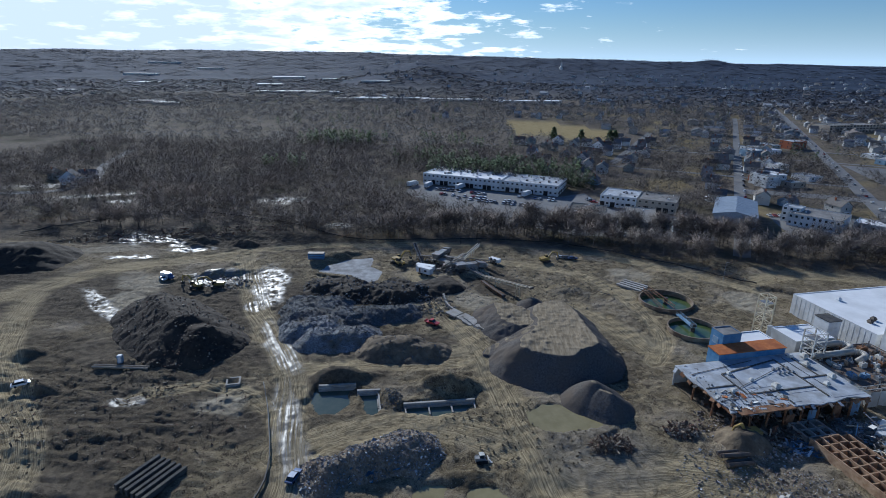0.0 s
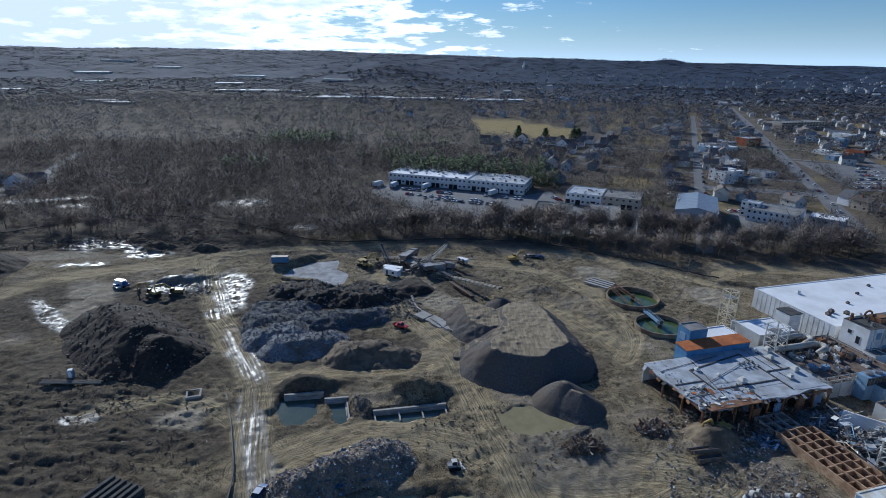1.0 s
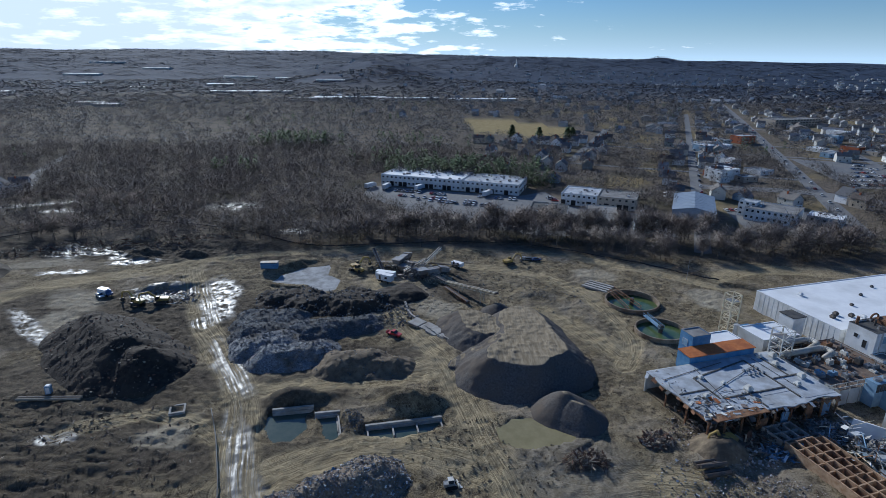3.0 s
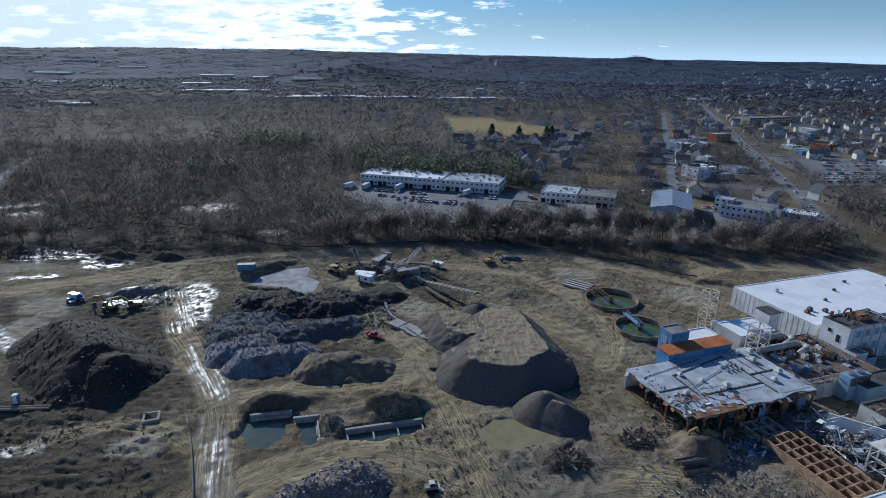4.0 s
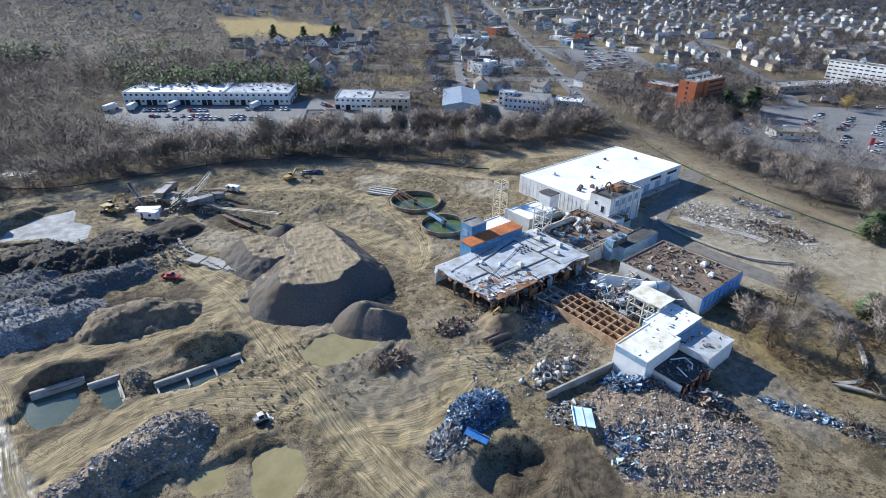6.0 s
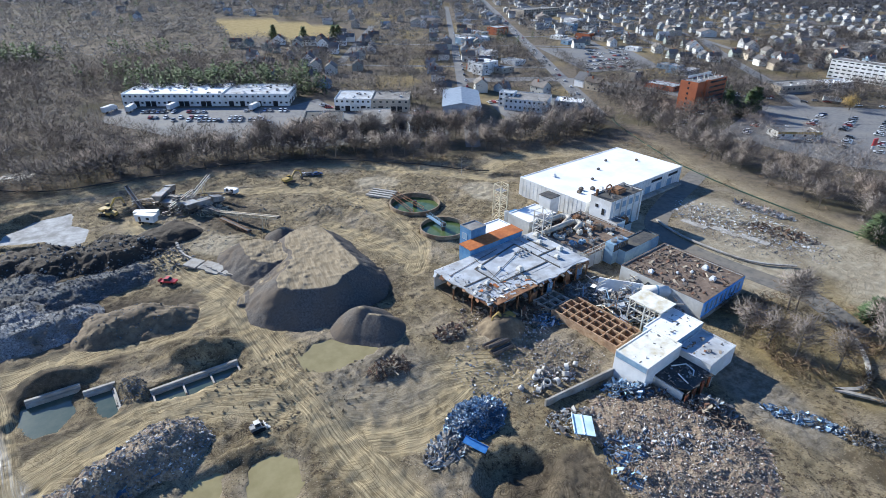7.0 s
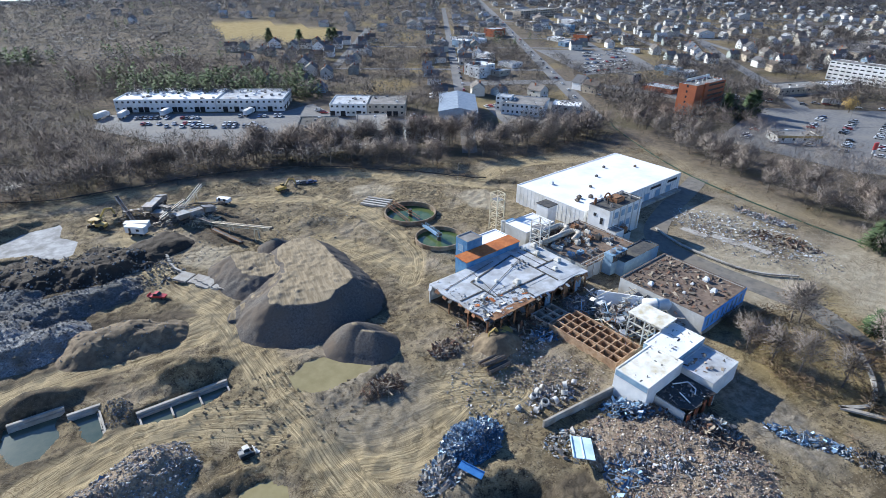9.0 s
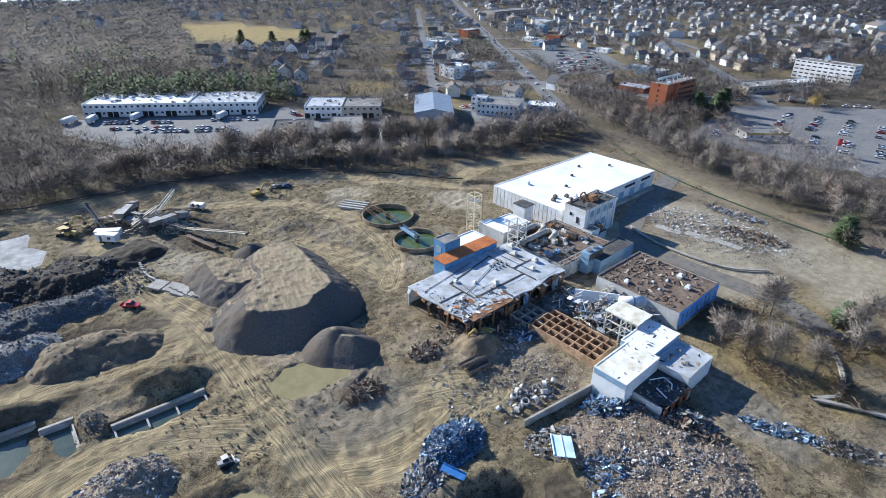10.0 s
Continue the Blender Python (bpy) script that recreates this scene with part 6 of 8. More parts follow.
def brown_block():
    w, d, h = 24, 26.5, 6.0
    t = thing("brown_roof_building", "wide building with debris-strewn brown roof and blue wall", "industrial building", at_works(3.2, -39.6))
    shell(t, w, d, h, M["blockwall"], M["brownroof"], parapet=0.3)
    for k in range(9):
        part("wall_panel", Geo().box(w * k / 9 + 0.03, w * (k + 1) / 9 - 0.03, -0.16, 0, 1.2, h), M["vividblue"], t, "blue wall panel")
    for k in range(8):
        opening(t, 1.6 + 2.7 * k, 2.6 + 2.7 * k, 2.4, 5.0, "s", w, d, "bluewall", "window", proud=0.2)
    part("plinth", Geo().box(0, w, -0.3, 0, -0.5, 1.2), M["concrete"], t)
    for x, y, s in ((18.5, 9.5, 1.4), (14, 4.8, 1.4), (13.4, 11, 0.7), (7, 10, 0.7), (9.4, 13.4, 0.7), (3.5, 18.5, 1.2)):
        vent(3.2 + x, -39.6 + y, h - 0.3, s, "whitewall")
    rd = np.random.default_rng(31)
    m = 900
    pts = np.stack([rd.uniform(1, w - 1, m), d * rd.random(m) ** 0.8 * 0.92 + 1, np.full(m, h - 0.22)], 1)
    v, f = chunks(m, pts, (0.1, 1.1), 0.18, 32, 1.9)
    ob = tagged(new("roof_debris", big_mesh("roof_debris", v, f, M["timber"])), "peeled roofing and broken boards on a brown roof", "debris", kind="stuff")
    ob.matrix_world = at_works(3.2, -39.6)


def south_block():
    a = thing("white_front_building", "white-walled building with stained white flat roof", "industrial building", at_works(-34.6, -46.4))
    shell(a, 14.4, 8.6, 7.2, M["whitewall"], M["yellowroof"], parapet=0.05)
    part("blue_stain_panel", Geo().box(-0.08, 0, 0.2, 8.4, 5.6, 7.0), M["bluegrey"], a)
    b = thing("white_link_building", "lower white-roofed link with blue-grey walls", "industrial building", at_works(-20.2, -44.6))
    shell(b, 13.6, 8.6, 6.6, M["bluegrey"], M["whiteroof"], parapet=0.05)
    c = thing("white_side_building", "low white side building with grey-white roof", "industrial building", at_works(-19.2, -53.7))
    shell(c, 12.2, 9.0, 5.0, M["whitewall"], M["oldroof"], parapet=0.2)
    for x, y in ((5, 3), (8, 6.4), (3, 7)):
        vent(-19.2 + x, -53.7 + y, 4.8, 0.7, "greysteel", label="small grey roof vent")
    # open steel frame under a white canopy
    t = thing("canopy_shelter", "bare steel frame carrying a white canopy roof", "shelter", at_works(-13.4, -36.4))
    part("canopy", Geo().box(-0.2, 7.0, -0.2, 9.6, 7.8, 8.1), M["yellowroof"], t, "stained white canopy roof")
    for x in (0.2, 3.4, 6.6):
        for y in (0.2, 4.7, 9.2):
            part("post", Geo().box(x - 0.16, x + 0.16, y - 0.16, y + 0.16, -0.4, 7.8), M["steel"], t)
    for z in (2.6, 5.2):
        for x in (0.2, 3.4, 6.6):
            part("girder", Geo().beam((x, 0.2, z), (x, 9.2, z), 0.22), M["steel"], t)
        for y in (0.2, 4.7, 9.2):
            part("girder", Geo().beam((0.2, y, z), (6.6, y, z), 0.22), M["steel"], t)
    for x in (0.2, 6.6):
        part("brace", Geo().beam((x, 0.2, 0), (x, 4.7, 5.2), 0.15).beam((x, 9.2, 0), (x, 4.7, 5.2), 0.15), M["cream"], t)
    # sunken black-roofed room torn open on its south side
    g = thing("torn_annexe", "torn-open annexe with black roof and broken walls", "industrial building", at_works(-30.8, -55.2))
    part("roof_deck", Geo().prism([(0.4, 9.4), (0.2, 3.4), (2.0, 1.0), (5.0, 0.4), (8, 1.4), (11.2, 0.0), (11.4, 9.4)], 3.0, 3.35), M["tarp"], g, "black torn roof")
    for x in (0.6, 4, 7.6, 11):
        part("wall_stub", Geo().box(x - 0.7, x + 0.5, 0.6, 0.95, -0.5, 2.9), M["brick"], g)
    part("wall", Geo().box(0, 0.35, 1.5, 9.4, -0.5, 3.0), M["blockwall"], g)
    part("wall", Geo().box(11.2, 11.6, 0.5, 9.4, -0.5, 3.0), M["blockwall"], g)
    r = random.Random(5)
    for p, q in (((6, 8, 3.6), (9.4, 6.2, 3.6)), ((9.4, 6.2, 3.6), (8.6, 3.8, 3.6)), ((8.6, 3.8, 3.6), (6.8, 3.0, 3.6)), ((3.2, 2.2, 3.7), (4.4, 5.4, 3.8))):
        part("white_pipe", Geo().tube(p, q, 0.16, 0.16, 7), M["whitewall"], g)
    w = thing("retaining_wall", "pale concrete retaining wall above the rubble", "wall", at_works(0, 0))
    part("wall_length", Geo().hexa([(-55, -35.0, -1.5), (-34.6, -38.3, -1.5), (-34.6, -37.8, -1.5), (-55, -34.5, -1.5), (-55, -35.0, 1.3), (-34.6, -38.3, 2.0), (-34.6, -37.8, 2.0), (-55, -34.5, 1.3)]), M["concrete"], w)
    # rows of open concrete bins
    k = thing("concrete_bins", "rows of open rust-stained concrete bins", "bins", at_works(-27.2, -33.6))
    for j in range(5):
        part("long_wall", Geo().box(2.65 * j, 2.65 * j + 0.3, 0, 21.4, -0.5, 2.2), M["orangegrid"], k)
    for j in range(9):
        for i in range(4):
            part("cross_wall", Geo().box(2.65 * i + 0.3, 2.65 * i + 2.65, 2.6 * j, 2.6 * j + 0.3, -0.5, 1.9 + 0.25 * ((i * 7 + j * 3) % 3)), M["orangegrid"], k)
    k2 = thing("concrete_bins", "rows of open grey concrete bins", "bins", at_works(-27, -11.4))
    for j in range(4):
        part("long_wall", Geo().box(2.8 * j, 2.8 * j + 0.3, 0, 6.2, -0.5, 1.6), M["concrete"], k2)
    for j in range(3):
        for i in range(3):
            part("cross_wall", Geo().box(2.8 * i + 0.3, 2.8 * i + 2.8, 2.9 * j, 2.9 * j + 0.3, -0.5, 1.5), M["concrete"], k2)
    # fallen white plaster tank and torn wall between bins and brown roof
    tk = thing("fallen_tank", "crumpled pale blue-white tank lying on rubble", "tank", at_works(0.5, -27.0, 4.6, -38))
    part("shell", Geo().tube((-3.4, 0, 0), (3.4, 0, 0), 1.7, 1.6, 16).tube((3.4, 0, 0), (4.2, 0, 0), 1.6, 0.7, 16), M["whitewall"], tk, smooth=True)
    part("band", Geo().tube((-0.2, 0, 0), (0.3, 0, 0), 1.75, 1.75, 16), M["bluegrey"], tk)
    q = thing("torn_wall", "leaning white wall slab with torn edge", "wall", at_works(-8.6, -13.0, 0, -62))
    part("panel", Geo().hexa([(0, 0, -0.4), (14, 0, -0.4), (14, 0.4, -0.4), (0, 0.4, -0.4), (0.4, 2.4, 4.6), (13, 2.8, 5.2), (13, 3.2, 5.2), (0.4, 2.8, 4.6)]), M["whitewall"], q)

    tg = random.Random(44)
    for k in range(90):
        u, v = tg.uniform(-16, 3), tg.uniform(-34, -10)
        z = tg.uniform(0.2, 4.2)
        ln = tg.uniform(1.2, 6.5)
        a, b = tg.uniform(0, 6.28), tg.uniform(-0.5, 0.9)
        dv = Vector((math.cos(a) * math.cos(b), math.sin(a) * math.cos(b), math.sin(b))) * ln
        solid("bent_pipe" if k % 2 else "torn_girder", Geo().tube((0, 0, 0), dv, 0.13, 0.13, 6) if k % 2 else Geo().beam((0, 0, 0), dv, 0.22, 0.1), M[tg.choice(("steel", "cream", "bluegrey", "whitewall", "ruststeel", "greysteel"))],
              "bent pale pipe sticking out of demolition debris" if k % 2 else "torn steel girder in demolition debris", "scrap", at_works(u, v, z), group="torn steel between the halls")
    for k in range(26):
        u, v = tg.uniform(-16, 2), tg.uniform(-30, -10)
        solid("plaster_slab", Geo().turned(pose(0, 0, 0, tg.uniform(-40, 40), tg.uniform(-40, 40), tg.uniform(0, 180)), tg.uniform(1, 3.4), tg.uniform(0.8, 2.2), 0.18), M[tg.choice(("whitewall", "blockwall", "oldroof"))],
              "fallen white wall slab among debris", "debris", at_works(u, v, tg.uniform(0.6, 3.6)), group="fallen slabs")


def clarifier(u, v, r, label, water_z, bridge=0.0, wreck=False):
    t = thing("clarifier_tank", label, "tank", at_works(u, v), group="round settling tanks")
    n = 48
    ring = Geo()
    for k in range(n):
        a, b = 2 * math.pi * k / n, 2 * math.pi * (k + 1) / n
        pts = []
        for z in (-2.5, 1.1):
            for ang, rr in ((a, r - 0.45), (a, r), (b, r), (b, r - 0.45)):
                pts.append((rr * math.cos(ang), rr * math.sin(ang), z))
        ring.hexa(pts)
    part("rim_wall", ring, M["rim"], t, "rust-stained concrete rim")
    part("water", Geo().tube((0, 0, water_z - 0.5), (0, 0, water_z), r - 0.45, r - 0.45, n), M["tankwater"], t)
    part("column", Geo().tube((0, 0, -1.2), (0, 0, 1.9), 0.8, 0.8, 12), M["darksteel"], t)
    if wreck:
        # the upper tank's bridge has fallen: two rusty trusses lean over the rim
        for a0, a1, z1 in ((100, 262, 2.6), (118, 232, 1.4)):
            p, q = Vector((r * math.cos(radians(a0)), r * math.sin(radians(a0)), 1.6)), Vector((0.75 * r * math.cos(radians(a1)), 0.75 * r * math.sin(radians(a1)), z1 - 2.0))
            g = Geo().beam(p, q, 0.22).beam(p + Vector((0, 0, 1.2)), q + Vector((0, 0, 1.2)), 0.22)
            for k in range(9):
                g.beam(p + (q - p) * (k / 9), p + (q - p) * ((k + 1) / 9) + Vector((0, 0, 1.2)), 0.12)
            solid("fallen_truss", g, M["ruststeel"], "rusty fallen truss across a settling tank", "truss", at_works(u, v, 0))
        return
    e = Vector((math.cos(radians(bridge)), math.sin(radians(bridge)), 0))
    br = thing("walkway", "pale blue-grey steel walkway over a settling tank", "walkway", at_works(u, v, 1.2))
    side = Vector((-e.y, e.x, 0))
    far, near = e * (r + 1.6), e * -0.8
    part("deck", Geo().hexa([tuple(p + Vector((0, 0, z))) for z in (0, 0.22) for p in (far - side * 0.8, far + side * 0.8, near + side * 0.8, near - side * 0.8)]), M["bluegrey"], br)
    for sd in (-1, 1):
        rail = Geo().beam(far + side * 0.8 * sd + Vector((0, 0, 1.2)), near + side * 0.8 * sd + Vector((0, 0, 1.2)), 0.09)
        part("handrail", rail.beam(far + side * 0.8 * sd + Vector((0, 0, 0.7)), near + side * 0.8 * sd + Vector((0, 0, 0.7)), 0.06), M["bluegrey"], br)
        for k in range(6):
            p = near + (far - near) * (k / 5) + side * 0.8 * sd
            part("post", Geo().beam(p + Vector((0, 0, 0.22)), p + Vector((0, 0, 1.2)), 0.08), M["bluegrey"], br)
    part("drive", Geo().box(-0.8, 0.8, -0.8, 0.8, 0.22, 1.2, 0.2), M["darksteel"], br)


def inner_clutter():
    rd = np.random.default_rng(71)
    n = 900
    pts = np.stack([rd.uniform(-43, -3, n), rd.uniform(-6.5, 10, n), 0.3 + 1.4 * rd.random(n) ** 2], 1)
    vv, ff = chunks(n, pts, (0.15, 1.2), 0.3, 72, 2.5)
    ob = tagged(new("floor_debris", big_mesh("floor_debris", vv, ff, M["timber"])), "dark scrap and broken boards on the hall's floor", "debris", kind="stuff")
    ob.matrix_world = at_works(0, 0)


def roof_scatter(u, v, w, d, z, n, mat, label, seed):
    rd = np.random.default_rng(seed)
    pts = np.stack([rd.uniform(0.5, w - 0.5, n), rd.uniform(0.5, d - 0.5, n), np.full(n, z + 0.05)], 1)
    vv, ff = chunks(n, pts, (0.08, 0.8), 0.15, seed + 1, 1.8)
    ob = tagged(new("roof_debris", big_mesh("roof_debris", vv, ff, M[mat])), label, "debris", kind="stuff")
    ob.matrix_world = at_works(u, v)


warehouse()
inner_clutter()
tall_block()
main_hall()
orange_shed()
lattice_tower(5.6, 42.2, 14.6, 3.6, M["cream"])
base = thing("tower_base", "blue and white plant box at a tower's foot", "machine", at_works(7.6, 37.0))
part("casing", Geo().box(0, 5, 0, 3.6, -0.4, 3.4), M["bluewall"], base)
part("tank", Geo().tube((-1.4, 2, -0.4), (-1.4, 2, 4.6), 1.0, 1.0, 12), M["whitewall"], base)
lattice_tower(2.0, 18.2, 13.4, 4.2, M["steel"])
plant_yard()
brown_block()
south_block()
roof_scatter(-34.6, -46.4, 14.4, 8.6, 7.15, 24, "junk", "scraps on a stained white roof", 61)
roof_scatter(-20.2, -44.6, 13.6, 8.6, 6.55, 60, "junk", "scraps and puddled dirt on a white roof", 62)
roof_scatter(-19.2, -53.7, 12.2, 9.0, 4.8, 50, "timber", "dark scraps on a low white roof", 63)
roof_scatter(-30.8, -55.0, 11.0, 8.6, 3.35, 150, "junk", "bent white metal and scraps on a black roof", 64)
roof_scatter(2.5, -1.6, 26, 24, 4.35, 420, "ruststeel", "rusty scraps and pipe pieces on a low roof", 65)
clarifier(-11, 73.4, 10.2, "round rust-rimmed settling tank of shallow green water", -0.9, wreck=True)
clarifier(-16.0, 49.3, 8.6, "round settling tank of bright green algae water", -0.4, bridge=85)
ribbon("service_road", ((205, 190), (186, 178), (166, 166), (148, 152), (143, 140), (146, 122), (152, 106), (156, 92), (152, 74)), 8.5, 0.06, "yardtar", "dusty grey asphalt drive beside the works", "road")


# ---- the town beyond ----
def pane(t, x0, x1, z0, z1, side, w, d, mat="glass", name="window"):
    """A set-in pane or door leaf with its sill, as one part of a distant wall."""
    g = Geo()
    if side in "sn":
        y = 0 if side == "s" else d
        g.box(x0, x1, y - 0.05, y + 0.05, z0, z1)
    else:
        x = 0 if side == "w" else w
        g.box(x - 0.05, x + 0.05, x0, x1, z0, z1)
    part(name, g, M[mat], t)


def flat_block(name, x, y, w, d, h, turn, wall, roof, label, rows=1, step=4.0, doors=(), sides="s", win=(1.4, 1.2), vents=4, category="building", glass="glass"):
    """A flat-roofed building from its south-west corner, with rows of windows."""
    t = thing(name, label, category, pose(x, y, gz(x, y), 0, 0, turn))
    shell(t, w, d, h, M[wall], M[roof], parapet=0.4)
    st = h / rows
    for r in range(rows):
        for side in sides:
            ln = w if side in "sn" else d
            n = int(ln / step)
            for k in range(n):
                c = (k + 0.5) * ln / n
                if r == 0 and k in doors:
                    pane(t, c - 1.5, c + 1.5, 0, 3.2, side, w, d, "void", "loading_door")
                else:
                    pane(t, c - win[0] / 2, c + win[0] / 2, r * st + st * 0.42, r * st + st * 0.42 + win[1], side, w, d)
    q = random.Random(int(x * 7 + y))
    for k in range(vents):
        a, b, s = q.uniform(1.5, w - 2.5), q.uniform(1.5, d - 2.5), q.uniform(0.7, 1.7)
        part("roof_unit", Geo().box(a, a + s, b, b + s, h - 0.45, h - 0.4 + s * 0.6, 0.06), M[q.choice(("darksteel", "greysteel", "whitewall"))], t)
    return t


flat_block("long_warehouse", -58, 409, 62, 32, 8.0, -17.3, "whitewall", "whiteroof", "long white two-storey warehouse with white roof and loading bays", 2, 3.4, doors=(2, 4, 5, 8, 10, 11, 14, 15), sides="s", vents=34)
flat_block("long_warehouse", 1.5, 390.6, 42, 31, 7.8, -17.3, "whitewall", "oldroof", "white warehouse wing with grey-white roof and loading bays", 2, 3.4, doors=(1, 3, 6, 9), sides="se", vents=26)
flat_block("workshop", 67, 357, 23, 25, 7.5, -21, "whitewall", "oldroof", "white two-storey workshop with blue front", 2, 3.2, doors=(0, 2, 5), sides="s", vents=8)
flat_block("workshop", 88.6, 348.7, 24, 25, 7.5, -21, "tan", "greyroof", "tan two-storey workshop with dark doors", 2, 4.0, doors=(1, 3, 4), sides="s", vents=6)
flat_block("workshop", 38, 306, 22, 36, 5.2, -14, "blockwall", "darkroof", "low block garage with dark roof", 1, 5, doors=(1, 3), sides="se", vents=6)
flat_block("workshop", 70, 300, 18, 36, 5.6, -14, "blockwall", "greyroof", "low white garage with grey roof", 1, 5, doors=(0,), sides="se", vents=4)
flat_block("workshop", 96, 293, 12, 22, 5.0, -14, "greywall", "greyroof", "small grey metal-clad garage", 1, 5, doors=(0,), sides="s", vents=2)
flat_block("mill_building", 171, 326, 27, 24, 7.4, -40, "whitewall", "greyroof", "whitewashed mill with rows of small windows", 2, 3.0, sides="sw", vents=6, win=(1.2, 1.3))
flat_block("mill_wing", 172, 336, 10, 9, 9.2, -40, "whitewall", "oldroof", "taller white wing of the mill", 3, 3.0, sides="sw", vents=2)
flat_block("workshop", 205, 320, 18, 14, 4.8, -40, "blockwall", "whiteroof", "low workshop with white roof", 1, 5, sides="s", vents=5)


def big_shed():
    t = thing("metal_shed", "tall grey metal shed with sloping ribbed roof", "shed", pose(124, 315, 0, 0, 0, -22))
    w, d, h = 23, 46, 9.2
    part("wall", Geo().profile([(0, -0.5), (w, -0.5), (w, h - 1.2), (w * 0.5, h + 1.0), (0, h - 1.2)], 0, 0.3), M["greywall"], t)
    part("wall", Geo().profile([(0, -0.5), (w, -0.5), (w, h - 1.2), (w * 0.5, h + 1.0), (0, h - 1.2)], d - 0.3, d), M["greywall"], t)
    part("wall", Geo().box(0, 0.3, 0.3, d - 0.3, -0.5, h - 1.25), M["greywall"], t)
    part("wall", Geo().box(w - 0.3, w, 0.3, d - 0.3, -0.5, h - 1.25), M["greywall"], t)
    for a, b, za, zb in ((-0.4, w * 0.5, h - 1.25, h + 1.1), (w * 0.5, w + 0.4, h + 1.1, h - 1.25)):
        part("roof", Geo().hexa([(a, -0.4, za), (b, -0.4, zb), (b, d + 0.4, zb), (a, d + 0.4, za), (a, -0.4, za + 0.25), (b, -0.4, zb + 0.25), (b, d + 0.4, zb + 0.25), (a, d + 0.4, za + 0.25)]), M["metalroof"], t)
    for k in range(11):
        y = 2 + 4.2 * k
        for a, b, za, zb in ((0, w * 0.5, h - 1.0, h + 1.35), (w * 0.5, w, h + 1.35, h - 1.0)):
            part("roof_rib", Geo().beam((a, y, za), (b, y, zb), 0.14), M["greywall"], t)
    opening(t, 17.5, 21, 0, 4, "s", w, d, "void", "door"); opening(t, 2.5, 5.2, 0, 3, "s", w, d, "tan", "door")


big_shed()


def brick_tower():
    t = flat_block("brick_tower", 283, 279, 37, 12, 19.5, 17.5, "brick", "greyroof", "six-storey red brick office tower with roof aerials", 6, 9.0, sides="w", vents=10, win=(1.2, 1.4))
    w, d, h = 37, 12, 19.5
    part("stair_bay", Geo().box(9, 13, -1.2, 0, -0.5, h + 0.6), M["brick"], t)
    for r in range(6):
        part("window_band", Geo().box(14.5, w - 1.5, -0.1, 0, 3.25 * r + 1.1, 3.25 * r + 2.3), M["glass"], t)
    for k in range(14):
        x, y = 2 + (k * 5.3) % 33, 2 + (k * 3.1) % 8
        part("aerial", Geo().beam((x, y, h), (x, y, h + 1.2 + k % 3), 0.25), M["steel"], t)
    part("parapet_panel", Geo().box(8, w, d - 0.4, d - 0.1, h, h + 1.6), M["whitewall"], t)


brick_tower()
t8 = flat_block("slab_hotel", 487, 341, 46, 16, 15, -76.6, "whitewall", "greyroof", "long white slab block with patterned balconies", 5, 4.2, sides="se", vents=8, win=(3.0, 1.0))
flat_block("low_hall", 392, 306, 46, 18, 5, -4, "tan", "greyroof", "low tan building with wide flat eaves", 1, 5, sides="s", vents=6)
flat_block("low_hall", 442, 306, 30, 13, 4.2, -4, "whitewall", "whiteroof", "low white-roofed roadside pavilion", 1, 5, sides="s", vents=3)
flat_block("shopping_hall", 610, 400, 90, 40, 7, 10, "tan", "greyroof", "wide flat shopping hall with pale roof", 1, 8, sides="s", vents=8)
flat_block("petrol_station", 287, 218, 24, 12, 4.2, -22, "whitewall", "greyroof", "small flat-roofed roadside shop with yellow fascia", 1, 5, sides="sw", vents=4)
part("fascia", Geo().box(-0.3, 24.3, -0.35, -0.13, 3.2, 4.5), M["yellow"], bpy.data.objects["petrol_station"], "yellow fascia board")
flat_block("school", 470, 850, 90, 30, 11, 20, "tan", "greyroof", "long tan brick school with white roof plant", 3, 6, sides="s", vents=14, win=(3.5, 1.8))

shops = random.Random(3)
for k in range(60):
    along = shops.uniform(30, 470)
    off = shops.choice((-1, 1)) * shops.uniform(16, 95) + 25
    x, y = 239 + along * 0.351 + off * 0.936, 339 + along * 0.936 - off * 0.351
    if bool(keep_out(np.array([x + 6]), np.array([y + 5]))[0]):
        continue
    w, d, h = shops.uniform(9, 24), shops.uniform(9, 18), shops.choice((4, 4.5, 6.5, 7, 9))
    flat_block("shop", x, y, w, d, h, 20.5 + shops.choice((0, 0, 90)), shops.choice(("whitewall", "blockwall", "tan", "brick", "bluegrey", "whitewall")), shops.choice(("whiteroof", "greyroof", "darkroof", "oldroof", "whiteroof", "oldroof")),
               shops.choice(("small flat-roofed shop of the main street", "pale commercial building on the main street")), 1 if h < 6 else 2, 5.5, sides="sw", vents=2)


